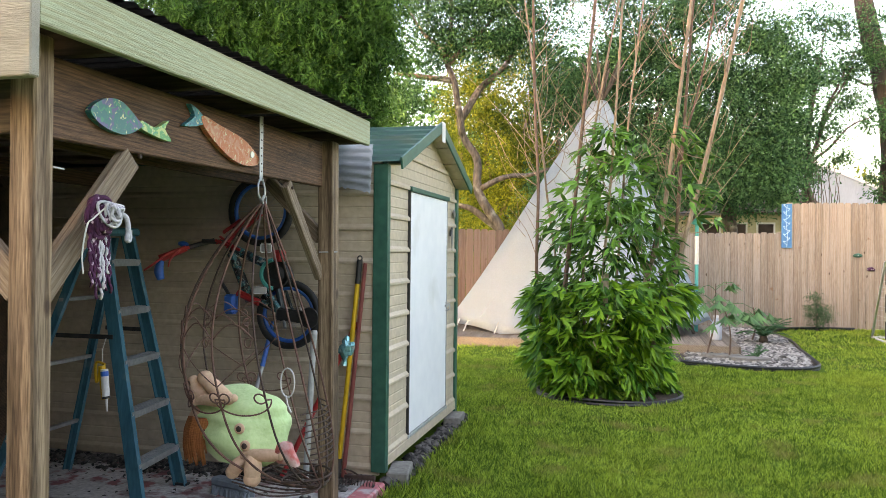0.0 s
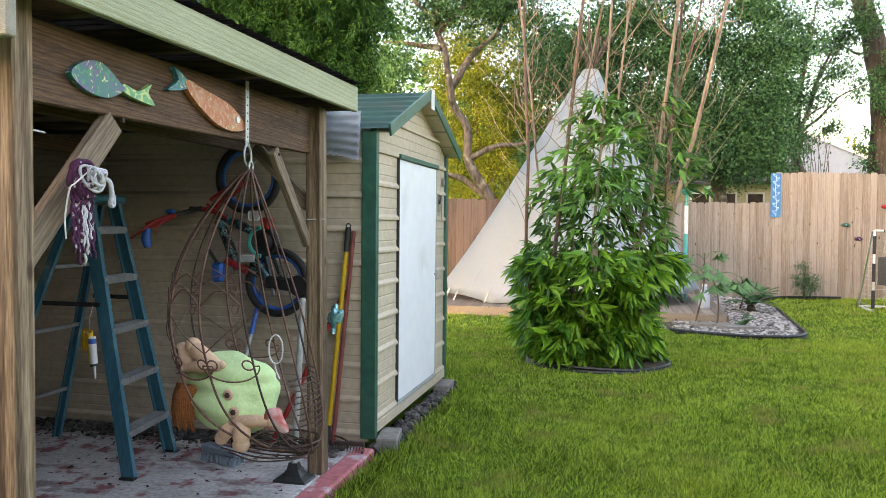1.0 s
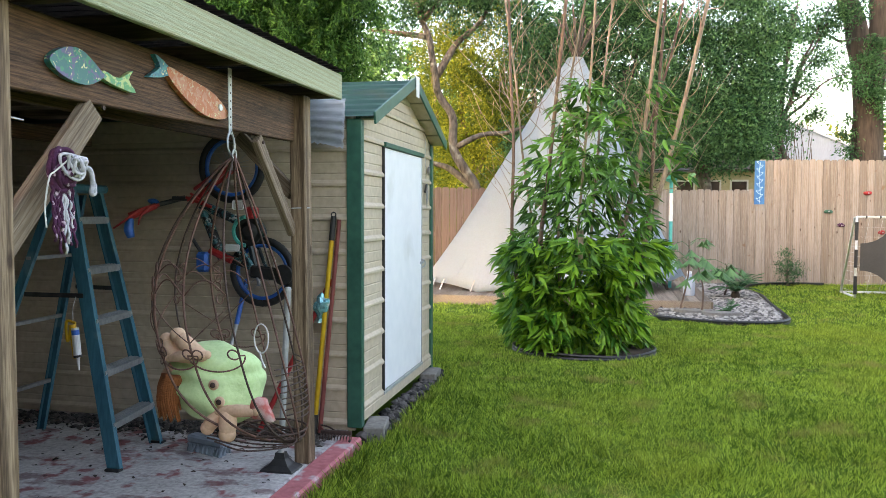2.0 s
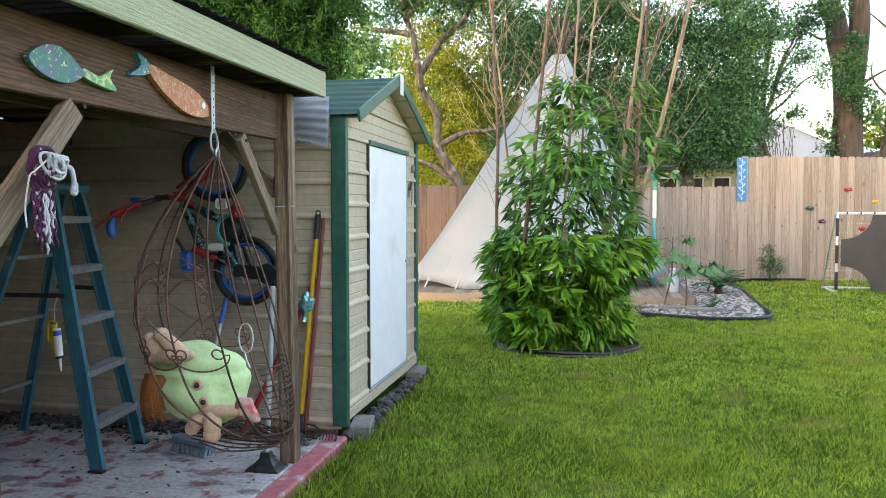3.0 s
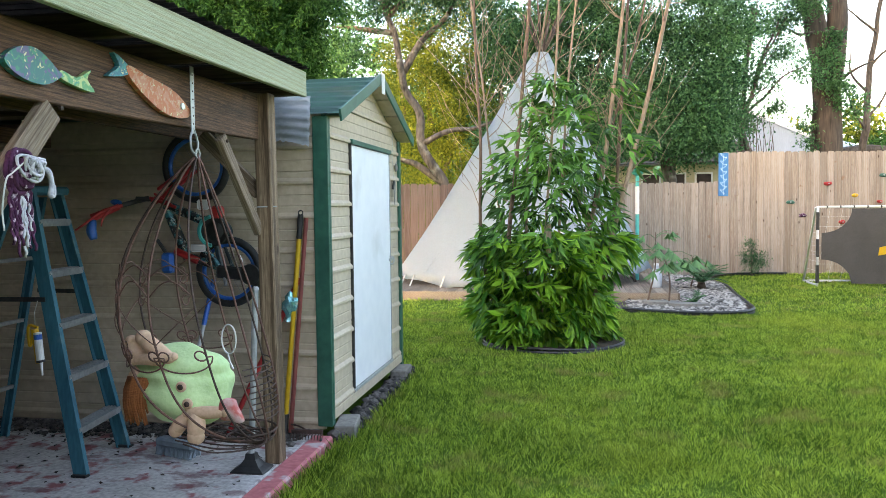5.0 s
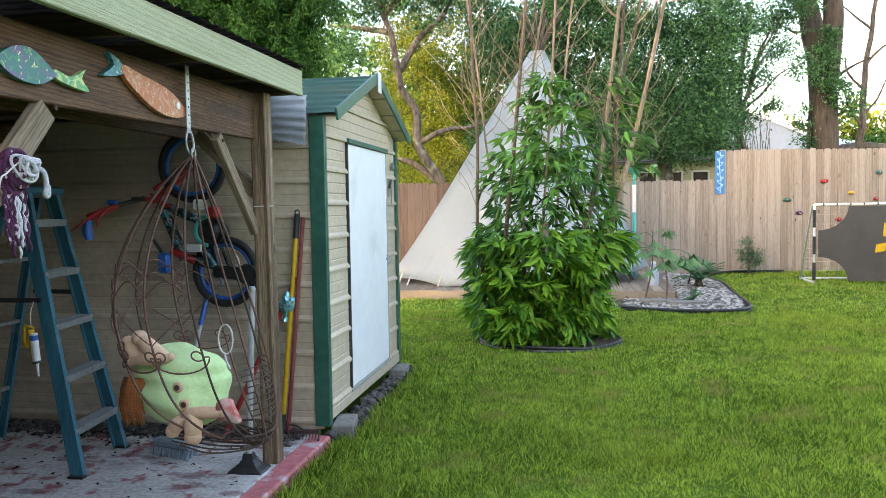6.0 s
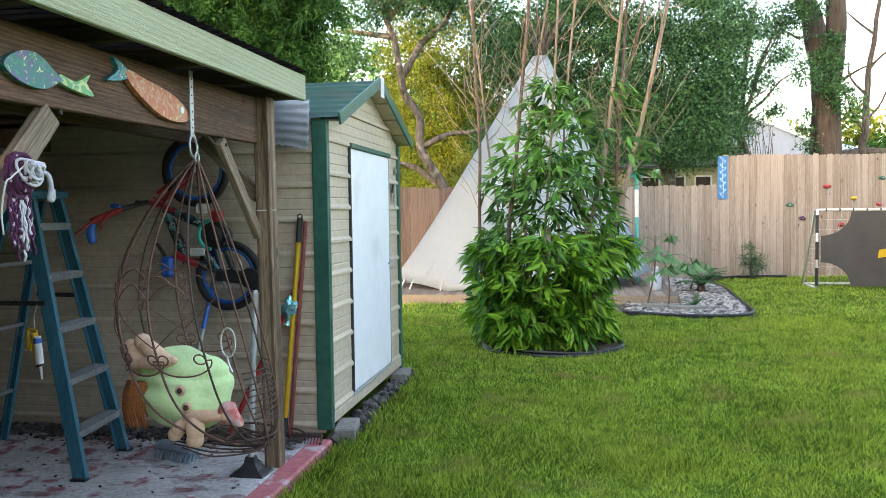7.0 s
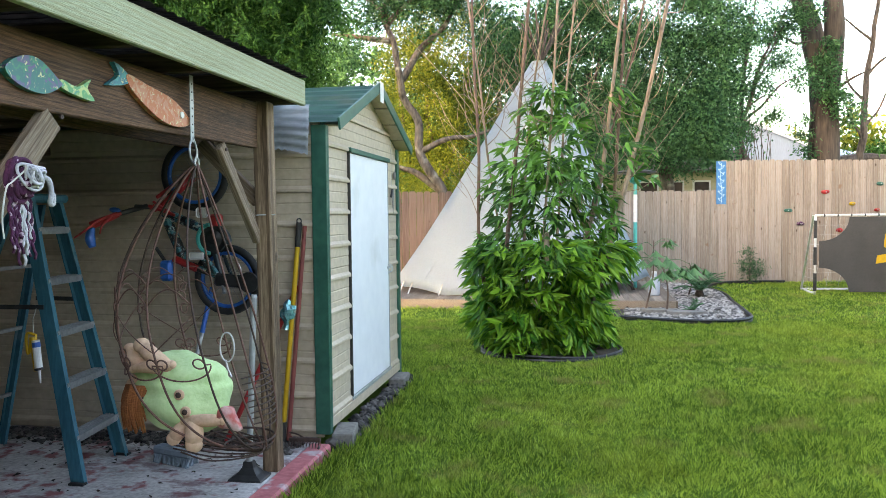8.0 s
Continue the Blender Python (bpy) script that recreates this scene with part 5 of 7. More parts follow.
part("tail", plate(bm_(), smooth_loop(yz([(2.496, 1.868), (2.565, 1.914), (2.536, 1.956), (2.619, 1.927), (2.617, 1.891)], -1.613), 3), (1, 0, 0), 0.02), M["fish_blue"], fish, "blue tail")

# ---- hanging egg swing ----
strap = thing("hanging_strap", (-1.575, 3.07, 2.0), "galvanised strap and snap hook hanging from the rafters", "hanger")
part("strap", box(bm_(), -1.604, -1.6, 3.055, 3.085, 1.72, 2.0, 0.001), M["galv"], strap)
for k in range(7):
    part("slot", rod(bm_(), (-1.6, 3.07, 1.76 + 0.034 * k), (-1.5985, 3.07, 1.76 + 0.034 * k), 0.0042, seg=8), M["black_plastic"], strap, "dark punched slot")
part("snap_hook", tube(bm_(), curve_pts([(-1.602, 3.07, 1.74), (-1.602, 3.045, 1.70), (-1.602, 3.05, 1.655), (-1.602, 3.08, 1.635), (-1.602, 3.105, 1.66), (-1.602, 3.10, 1.70), (-1.602, 3.075, 1.738)], 4), 0.005, 6), M["galv"], strap)

ST, SB = Vector((-1.59, 3.08, 1.63)), Vector((-1.338, 3.15, 0.388))
E1, E2 = Vector((-1, -0.1, 0)).normalized(), Vector((0.1, -1, 0)).normalized()
swing = thing("egg_swing", ST, "rusty wire egg-shaped hanging swing chair", "swing chair")


def egg(a, s):
    """A point of the swing's cage: angle about it, and 0 at the top to 1 at the flat bottom."""
    f = math.sin(math.pi / 2 * min(1.0, s / 0.62)) ** 0.86 * (1 - max(0.0, (s - 0.62) / 0.38) ** 3.2) ** 0.62 if 0 < s < 1 else 0.0
    lean = 0.235 * f * (1 - 0.15 * s)
    return ST.lerp(SB, s) + E1 * lean + (E1 * math.cos(a) * 0.30 + E2 * math.sin(a) * 0.29) * f


RIBS = 10
for k in range(RIBS):
    a = math.tau * (k + 0.3) / RIBS
    mt = M["rust"] if k % 3 else M["rust_dark"]
    part("rib", tube(bm_(), [egg(a, 1 - (1 - i / 44) ** 1.25) for i in range(45)], 0.0048, 6), mt, swing, smooth=True)
for s, r in ((0.955, 0.005), (0.978, 0.005), (0.991, 0.005), (0.997, 0.006)):
    part("hoop", tube(bm_(), [egg(math.tau * i / 40, s) for i in range(40)], r, 6, closed=True), M["rust_dark"], swing, smooth=True)
for k in range(RIBS):
    a0, a1 = math.tau * (k + 0.3) / RIBS, math.tau * (k + 1.3) / RIBS
    if math.cos((a0 + a1) / 2) < -0.35:
        continue
    pts = []
    for i in range(25):
        u = i / 24
        a = a0 + (a1 - a0) * (0.5 - 0.62 * math.cos(math.pi * u))
        s = 0.66 + 0.05 * math.sin(math.pi * u)
        pts.append(egg(a, s))
    for end in (0, 1):
        a = a1 if end else a0
        sg = -1 if end else 1
        curl = [egg(a + sg * 0.11 * (math.cos(t) - 1) * -1 * (1 - t / 9), 0.66 - 0.024 * math.sin(t) * (1 - t / 9)) for t in np.linspace(0, 5.4, 14)]
        pts = pts + curl if end else curl[::-1] + pts
    part("scroll", tube(bm_(), pts, 0.0035, 5), M["rust"], swing, smooth=True)
    # arched scrolls higher up
    arch = [egg(a0 + (a1 - a0) * u, 0.47 - 0.055 * math.sin(math.pi * u)) for u in np.linspace(0.03, 0.97, 14)]
    curl = [egg(a1 - 0.06 + 0.09 * (1 - math.cos(t)) * -0.8 * (1 - t / 8), 0.47 + 0.026 * math.sin(t) * (1 - t / 8)) for t in np.linspace(0, 5.0, 12)]
    part("scroll", tube(bm_(), arch + curl, 0.003, 5), M["rust"], swing, smooth=True)
    hoop = [egg(a0 + (a1 - a0) * u, 0.405 - 0.04 * math.sin(math.pi * u)) for u in np.linspace(0.05, 0.95, 12)]
    curl = [egg(a1 - 0.05 - 0.08 * (1 - math.cos(t)) * (1 - t / 8), 0.405 + 0.02 * math.sin(t) * (1 - t / 8)) for t in np.linspace(0, 5.0, 12)]
    part("scroll", tube(bm_(), hoop + curl, 0.0026, 5), M["rust"], swing, smooth=True)
    cross = [egg(a0 + (a1 - a0) * (u if k % 2 else 1 - u), 0.50 + 0.12 * u) for u in np.linspace(0.02, 0.98, 8)]
    part("scroll", tube(bm_(), cross, 0.0024, 5), M["rust"], swing, smooth=True)
for i in range(10):
    s = 0.72 + i * 0.02
    part("seat_wire", tube(bm_(), [egg(a, s).lerp(ST.lerp(SB, s), 0.02) for a in np.linspace(math.pi * 0.80, math.pi * 1.25, 8)], 0.003, 5), M["rust_dark"], swing)
for i in range(9):
    o = E2 * (-0.2 + i * 0.05)
    r0 = math.sqrt(max(0.0, 0.24 ** 2 - o.length_squared))
    c0 = SB + E1 * 0.16 + Vector((0, 0, 0.012)) + o
    part("seat_wire", tube(bm_(), curve_pts([c0 + E1 * r0 + Vector((0, 0, 0.035)), c0 + Vector((0, 0, 0.0)), SB + o * 0.45 + Vector((0, 0, 0.008)), SB + o * 0.2 - E1 * 0.01 + Vector((0, 0, 0.06))], 5), 0.0038, 5), M["rust_dark"], swing)
part("hanger_ring", tube(bm_(), [ST + Vector((0.0, math.cos(t) * 0.018, 0.005 + math.sin(t) * 0.02)) for t in np.linspace(0, math.tau, 16, endpoint=False)], 0.004, 6, closed=True), M["galv"], swing)

# ---- stuffed doll: one plain mesh ----
b = bm_()
slots = ["dress", "skin_cloth", "orange_yarn", "pink_cloth", "rust_dark"]


def fill(idx, fn):
    before = set(b.faces)
    fn()
    for f in b.faces:
        if f not in before:
            f.material_index = idx
            f.smooth = True


DC = Vector((-1.728, 3.17, 0.624))
before = set(b.verts)
fill(0, lambda: ball(b, DC + Vector((0.004, 0, 0.0)), 1.0, 5, (0.226, 0.16, 0.18), pose(0, 0, 0, 0, 14, 0)))
for v in [v for v in b.verts if v not in before]:
    d = v.co - DC
    # gathered dress: soft folds that fan from the collar, and a seam over the belly
    ang = math.atan2(d.z - 0.03, d.x + 0.26)
    v.co += d.normalized() * (0.010 * math.sin(ang * 11 + d.y * 9) - 0.016 * math.exp(-((d.z - 0.085 + d.x * 0.12) / 0.018) ** 2) + 0.014 * noise.noise(v.co * 9) + 0.004 * noise.noise(v.co * 30))
fill(0, lambda: ball(b, DC + Vector((-0.09, -0.03, 0.125)), 0.085, 3, (1.15, 0.8, 0.55), pose(0, 0, 0, 0, 12, 0)))


def limb_shape(pts, r):
    n = 5 * (len(pts) - 1)
    tube(b, curve_pts(pts, 5), [r * (0.78 + 0.26 * math.sin(math.pi * i / n)) for i in range(n + 1)], 12)
    ball(b, pts[-1], r * 0.98, 3)
    ball(b, pts[0], r * 0.8, 2)


fill(1, lambda: limb_shape([(-1.74, 3.07, 0.755), (-1.80, 3.06, 0.80), (-1.868, 3.08, 0.845)], 0.036))
fill(1, lambda: limb_shape([(-1.80, 3.06, 0.75), (-1.89, 3.07, 0.77), (-1.93, 3.09, 0.825)], 0.030))
fill(1, lambda: limb_shape([(-1.70, 3.03, 0.775), (-1.80, 3.03, 0.765), (-1.90, 3.06, 0.75)], 0.024))
fill(1, lambda: limb_shape([(-1.64, 3.02, 0.535), (-1.55, 3.01, 0.545), (-1.455, 3.01, 0.548)], 0.026))
fill(1, lambda: limb_shape([(-1.60, 3.02, 0.535), (-1.59, 3.0, 0.49), (-1.592, 3.0, 0.445)], 0.038))
fill(1, lambda: limb_shape([(-1.64, 3.03, 0.52), (-1.675, 3.02, 0.485), (-1.695, 3.02, 0.46)], 0.031))
fill(1, lambda: ball(b, (-1.925, 3.14, 0.62), 0.085, 3, (0.7, 0.8, 1.1)))
for i in range(34):
    t = i / 33
    p0 = Vector((-1.925 + 0.085 * t, 3.06 - 0.035 * math.sin(math.pi * t), 0.685 - 0.02 * abs(t - 0.4)))
    q0 = Vector((-1.932 + 0.09 * t + 0.010 * math.sin(i * 2.3), 3.045 - 0.02 * math.sin(math.pi * t), 0.515 + 0.03 * math.cos(i * 1.7) - 0.02 * t))
    fill(2, lambda: tube(b, curve_pts([p0, p0.lerp(q0, 0.5) + Vector((-0.012, -0.012, 0)), q0], 4), 0.012, 6, r_end=0.004))
fill(3, lambda: plate(b, smooth_loop([(-1.475, 2.99, 0.60), (-1.42, 2.985, 0.607), (-1.405, 2.985, 0.575), (-1.375, 2.98, 0.515), (-1.43, 2.985, 0.52), (-1.48, 2.995, 0.527)], 3), (0, -1, 0), 0.03))
for q in (Vector((-1.654, 3.004, 0.653)), Vector((-1.630, 3.010, 0.580))):
    fill(1, lambda: lathe(b, q, [(0.023, 0), (0.023, 0.007), (0.017, 0.011)], 16, pose(0, 0, 0, 90, 0, 0)))
    fill(4, lambda: lathe(b, q + Vector((0, -0.010, 0)), [(0.013, 0), (0.012, 0.004), (0.004, 0.005)], 12, pose(0, 0, 0, 90, 0, 0)))
me = bpy.data.meshes.new("stuffed_doll")
b.to_mesh(me)
b.free()
for s in slots:
    me.materials.append(M[s])
tagged(new("stuffed_doll", me), "large stuffed doll in a green dress lying in the swing", "doll")

# ---- stepladder ----
ladder = thing("stepladder", (-2.8, 3.75, 0.05), "teal fibreglass stepladder with aluminium steps standing open", "ladder")
FOOT = {0: Vector((-2.50, 3.50, 0.05)), 1: Vector((-2.565, 4.00, 0.05))}
TOP = {0: Vector((-2.82, 3.60, 1.50)), 1: Vector((-2.855, 3.89, 1.50))}


def channel(p, q, w, d, t=0.006, inward=1):
    """A channel rail in one piece: a web w wide, with flanges d deep turned inward along y."""
    b = bm_()
    h = w / 2
    sec = [(-h, 0), (h, 0), (h, d), (h - t, d), (h - t, t), (-h + t, t), (-h + t, d), (-h, d)]
    ends = [[b.verts.new(Vector(c) + Vector((x, y * inward, 0))) for x, y in sec] for c in (p, q)]
    for i in range(8):
        b.faces.new((ends[0][i], ends[0][(i + 1) % 8], ends[1][(i + 1) % 8], ends[1][i]))
    b.faces.new(ends[0][::-1])
    b.faces.new(ends[1])
    bmesh.ops.recalc_face_normals(b, faces=b.faces)
    return b


for k in (0, 1):
    sg = 1 if k == 0 else -1
    rail = part("rail", channel(FOOT[k], TOP[k], 0.075, 0.028, inward=sg), M["teal_rail"], ladder)
    part("foot", box(bm_(), FOOT[k].x - 0.042, FOOT[k].x + 0.042, FOOT[k].y - 0.02, FOOT[k].y + 0.02, 0.0505, 0.064, 0.003), M["rubber"], rail, "black rubber foot")
    rf = Vector((-3.42, 3.46 + 0.64 * k, 0.05))
    part("rear_rail", channel(rf, TOP[k] + Vector((-0.09, 0, -0.02)), 0.05, 0.024, inward=sg), M["teal_rail"], ladder)
for i in range(5):
    f = (0.29 - 0.05 + i * 0.266) / 1.45
    p, q = FOOT[0].lerp(TOP[0], f), FOOT[1].lerp(TOP[1], f)
    b = bm_()
    bar(b, p + Vector((0, 0.008, 0)), q - Vector((0, 0.008, 0)), 0.085, 0.006, 0.001)
    bar(b, p + Vector((0.04, 0.008, -0.016)), q + Vector((0.04, -0.008, -0.016)), 0.005, 0.034, 0.001)
    bar(b, p + Vector((-0.04, 0.008, -0.012)), q + Vector((-0.04, -0.008, -0.012)), 0.005, 0.026, 0.001)
    for g in (-0.025, -0.008, 0.009, 0.026):
        bar(b, p + Vector((g, 0.01, 0.004)), q + Vector((g, -0.01, 0.004)), 0.005, 0.004, 0)
    part("step", b, M["alu"], ladder, "ribbed aluminium step")
    for e, sg in ((p, 1), (q, -1)):
        part("rivet", rod(bm_(), e + Vector((0.043, 0.012 * sg, -0.01)), e + Vector((0.047, 0.012 * sg, -0.01)), 0.006, seg=8), M["galv"], ladder)
for zf in (0.22, 0.5, 0.75):
    p = Vector((-3.42, 3.46, 0.05)).lerp(TOP[0] + Vector((-0.09, 0, 0)), zf)
    q = Vector((-3.42, 4.10, 0.05)).lerp(TOP[1] + Vector((-0.09, 0, 0)), zf)
    part("rear_brace", bar(bm_(), p, q, 0.03, 0.02, 0.002), M["alu"], ladder)
part("spreader", bar(bm_(), FOOT[0].lerp(TOP[0], 0.62) + Vector((0, -0.012, 0)), Vector((-3.42, 3.448, 0.05)).lerp(TOP[0], 0.62), 0.005, 0.024, 0.001), M["dark_metal"], ladder)
part("spreader", bar(bm_(), FOOT[1].lerp(TOP[1], 0.62) + Vector((0, 0.012, 0)), Vector((-3.42, 4.112, 0.05)).lerp(TOP[1], 0.62), 0.005, 0.024, 0.001), M["dark_metal"], ladder)
part("top_cap", box(bm_(), -2.975, -2.79, 3.58, 3.91, 1.49, 1.535, 0.012), M["teal_rail"], ladder)

# ---- caulking gun on a string from the ladder ----
gun = thing("caulking_gun", (-2.70, 3.44, 0.85), "yellow caulking gun with a white and blue cartridge", "tool")
GX, GY = -2.665, 3.425
part("string", tube(bm_(), [(GX + 0.005, GY + 0.02, 0.955), (GX, GY, 0.90), (GX, GY, 0.825)], 0.0022, 5), M["cord"], gun)
part("cartridge", rod(bm_(), (GX + 0.012, GY, 0.80), (GX + 0.025, GY, 0.655), 0.019, seg=16), M["white_plastic"], gun, "white cartridge")
part("cartridge_band", rod(bm_(), (GX + 0.0130, GY, 0.79), (GX + 0.0150, GY, 0.765), 0.0196, seg=16), M["blue_rim"], gun, "blue printed band")
part("cradle", rod(bm_(), (GX - 0.01, GY + 0.008, 0.815), (GX + 0.012, GY + 0.008, 0.645), 0.0185, seg=14), M["yellow"], gun)
part("nozzle", rod(bm_(), (GX + 0.026, GY, 0.654), (GX + 0.031, GY, 0.585), 0.008, 0.004, 10), M["white_plastic"], gun)
part("front_plate", rod(bm_(), (GX + 0.024, GY, 0.662), (GX + 0.026, GY, 0.65), 0.021, seg=16), M["black_plastic"], gun)
part("handle", tube(bm_(), curve_pts([(GX + 0.015, GY, 0.825), (GX - 0.03, GY, 0.835), (GX - 0.04, GY, 0.80), (GX - 0.035, GY, 0.735), (GX - 0.024, GY, 0.745), (GX - 0.015, GY, 0.80)], 4), 0.007, 8), M["yellow"], gun)

# ---- yarn bundle on the brace ----
yarn = thing("yarn_octopus", (-1.60, 2.0, 1.5), "purple and white crocheted yarn bundle hanging on a brace", "ornament")
rng = random.Random(9)
YC = Vector((-1.585, 1.988, 1.505))
b = bm_()
tube(b, [YC + Vector((0.008 + 0.034 * u + 0.006 * math.sin(60 * u), 0.05 * (1 - 0.8 * u) * math.cos(u * 13 * math.tau), 0.064 * (1 - 0.8 * u) * math.sin(u * 13 * math.tau) + 0.004 * math.cos(70 * u))) + Vector((0.006 * math.sin(u * 131), 0.006 * math.sin(u * 173), 0.006 * math.sin(u * 149))) for u in np.linspace(0, 1, 420)], 0.0078, 6)
part("body", b, M["purple_yarn"], yarn, "purple crocheted coils", smooth=True)
b = bm_()
tube(b, [YC + Vector((0.045 + 0.022 * u, 0.012 + 0.036 * (1 - 0.85 * u) * math.cos(u * 9 * math.tau), 0.022 + 0.036 * (1 - 0.85 * u) * math.sin(u * 9 * math.tau))) + Vector((0.012 * math.sin(u * 91), 0.012 * math.sin(u * 67 + 1), 0.012 * math.sin(u * 113 + 2))) for u in np.linspace(0, 1, 300)], 0.0046, 6)
tube(b, curve_pts([YC + Vector((0.05, 0.035, 0.02)), YC + Vector((0.05, 0.075, 0.01)), YC + Vector((0.048, 0.09, -0.03)), YC + Vector((0.046, 0.085, -0.058)), YC + Vector((0.046, 0.098, -0.06)), YC + Vector((0.048, 0.096, -0.03))], 5), 0.008, 6)
part("coil", b, M["white_yarn"], yarn, "white crocheted coil", smooth=True)
for k in range(13):
    y0 = YC.y - 0.048 + k * 0.0072
    ln = rng.uniform(0.12, 0.21)
    mt = M["white_yarn"] if k in (6, 7, 8, 10) else M["purple_yarn"]
    pts = [(YC.x + 0.015 + 0.004 * math.sin(i * 1.9 + k), y0 + 0.002 * math.sin(i * 1.3 + k * 2) + 0.004 * i * 0.3, YC.z - 0.04 - ln * i / 12) for i in range(13)]
    part("strand", tube(bm_(), pts, 0.0042, 6), mt, yarn, smooth=True)
part("hanging_cord", tube(bm_(), curve_pts([YC + Vector((0.05, 0.005, 0.05)), YC + Vector((0.04, -0.06, 0.0)), YC + Vector((0.04, -0.085, -0.02)), YC + Vector((0.03, -0.092, -0.10)), YC + Vector((0.03, -0.088, -0.16))], 5), 0.0025, 5), M["cord"], yarn)

# ---- bicycle hung on the shed wall ----
bike = thing("childs_bicycle", (-2.15, 4.3, 1.3), "small blue-rimmed child's bicycle hung on the wall", "bicycle")
BY = 4.30


def wheel(c, r, tilt=0.0):
    c = Vector(c)
    ring = lambda rad, dy=0.0: [c + Vector((math.cos(t) * rad, dy + math.cos(t) * tilt * rad, math.sin(t) * rad)) for t in np.linspace(0, math.tau, 44, endpoint=False)]
    w = part("wheel", tube(bm_(), ring(r - 0.02), 0.0225, 9, closed=True), M["rubber"], bike, "black tyre", smooth=True)
    part("rim", tube(bm_(), ring(r - 0.048), 0.0135, 8, closed=True), M["blue_rim"], w, "blue rim", smooth=True)
    part("hub", rod(bm_(), c + Vector((0, -0.035, 0)), c + Vector((0, 0.035, 0)), 0.017, seg=12), M["alu"], w)
    for k in range(18):
        t = k * math.tau / 18
        part("spoke", rod(bm_(), c + Vector((math.cos(t + 0.5) * 0.016, 0.015 * (-1) ** k, math.sin(t + 0.5) * 0.016)), c + Vector((math.cos(t) * (r - 0.05), math.cos(t) * tilt * (r - 0.05), math.sin(t) * (r - 0.05))), 0.0011, seg=4), M["alu"], w)
    return w


W1, W2 = Vector((-2.236, BY, 1.655)), Vector((-2.043, BY, 1.031))
wheel(W1, 0.213)
wheel(W2, 0.208)
HEAD, BB, SEATP = Vector((-2.45, BY - 0.03, 1.465)), Vector((-2.07, BY - 0.03, 1.055)), Vector((-2.13, BY - 0.03, 1.315))
for nm, p, q, r, mt in (("fork", HEAD, W1 + Vector((0, -0.05, 0)), 0.014, "red_paint"), ("fork", HEAD, W1 + Vector((0, 0.05, 0)), 0.014, "red_paint"),
                        ("down_tube", (-2.41, BY - 0.03, 1.40), (-2.285, BY - 0.03, 1.11), 0.030, "scrawl_paint"), ("down_tube", (-2.30, BY - 0.03, 1.13), BB, 0.024, "scrawl_paint"),
                        ("top_tube", (-2.43, BY - 0.03, 1.435), SEATP, 0.028, "scrawl_paint"), ("seat_tube", SEATP, BB, 0.021, "teal_paint"),
                        ("chain_stay", BB, W2 + Vector((0, -0.05, 0)), 0.012, "teal_paint"), ("seat_stay", (-2.10, BY - 0.03, 1.30), W2 + Vector((0.01, 0.045, 0)), 0.011, "teal_paint"),
                        ("stem", HEAD, (-2.60, BY - 0.05, 1.47), 0.014, "black_plastic"), ("handlebar", (-2.56, BY + 0.02, 1.475), (-2.70, BY - 0.12, 1.42), 0.015, "black_plastic"),
                        ("red_brace", (-2.35, BY - 0.06, 1.16), (-2.21, BY - 0.06, 1.10), 0.022, "red_paint"), ("crank", BB, (-2.02, BY - 0.10, 0.96), 0.009, "alu")):
    part(nm, rod(bm_(), p, q, r, seg=10), M[mt], bike, smooth=False)
part("grip", rod(bm_(), (-2.66, BY - 0.13, 1.425), (-2.80, BY - 0.19, 1.36), 0.018, 0.024, 12), M["red_paint"], bike, "red rubber grip")
part("brake_lever", tube(bm_(), curve_pts([(-2.64, BY - 0.13, 1.43), (-2.73, BY - 0.19, 1.40), (-2.80, BY - 0.24, 1.335), (-2.86, BY - 0.26, 1.29)], 4), 0.010, 6, r_end=0.005), M["red_paint"], bike)
part("brake_lever", tube(bm_(), curve_pts([(-2.68, BY - 0.16, 1.42), (-2.72, BY - 0.20, 1.36), (-2.73, BY - 0.21, 1.31)], 4), 0.008, 6, r_end=0.004), M["red_paint"], bike)
part("grip_end", tube(bm_(), curve_pts([(-2.79, BY - 0.19, 1.35), (-2.80, BY - 0.20, 1.29), (-2.785, BY - 0.20, 1.235)], 4), [0.016 + 0.013 * math.sin(i * 0.35) for i in range(9)], 8), M["blue_rim"], bike, "blue grip end", smooth=True)
part("chain_guard", lathe(bm_(), (-2.10, BY - 0.05, 1.275), [(0.025, 0), (0.078, 0.004), (0.088, 0.014), (0.082, 0.02), (0.055, 0.014), (0.03, 0.03)], 24, pose(0, 0, 0, 90, 0, 0)), M["black_plastic"], bike, "round black guard")
part("guard_band", tube(bm_(), [(-2.105 + 0.085 * math.cos(t), BY - 0.075, 1.275 + 0.085 * math.sin(t)) for t in np.linspace(1.7, 4.6, 16)], 0.012, 6), M["bright_teal"], bike, "teal band")
part("sprocket", lathe(bm_(), (-1.877, BY - 0.07, 1.022), [(0.012, 0), (0.058, 0.002), (0.062, 0.008), (0.058, 0.014), (0.012, 0.018)], 20, pose(0, 0, 0, 90, 0, 0)), M["black_plastic"], bike, "black sprocket cover")
part("chain_case", bar(bm_(), (-1.88, BY - 0.075, 1.022), BB + Vector((-0.02, -0.045, -0.015)), 0.016, 0.075, 0.012), M["black_plastic"], bike)
part("pedal_arm", rod(bm_(), (-2.465, BY - 0.06, 1.225), (-2.40, BY - 0.06, 1.13), 0.011, seg=8), M["black_plastic"], bike)
part("pedal", box(bm_(), -2.425, -2.35, BY - 0.11, BY - 0.04, 1.03, 1.15, 0.016), M["blue_rim"], bike, "blue pedal")
part("pedal", box(bm_(), -2.075, -2.02, BY - 0.16, BY - 0.08, 1.35, 1.42, 0.012), M["red_paint"], bike, "red pedal")
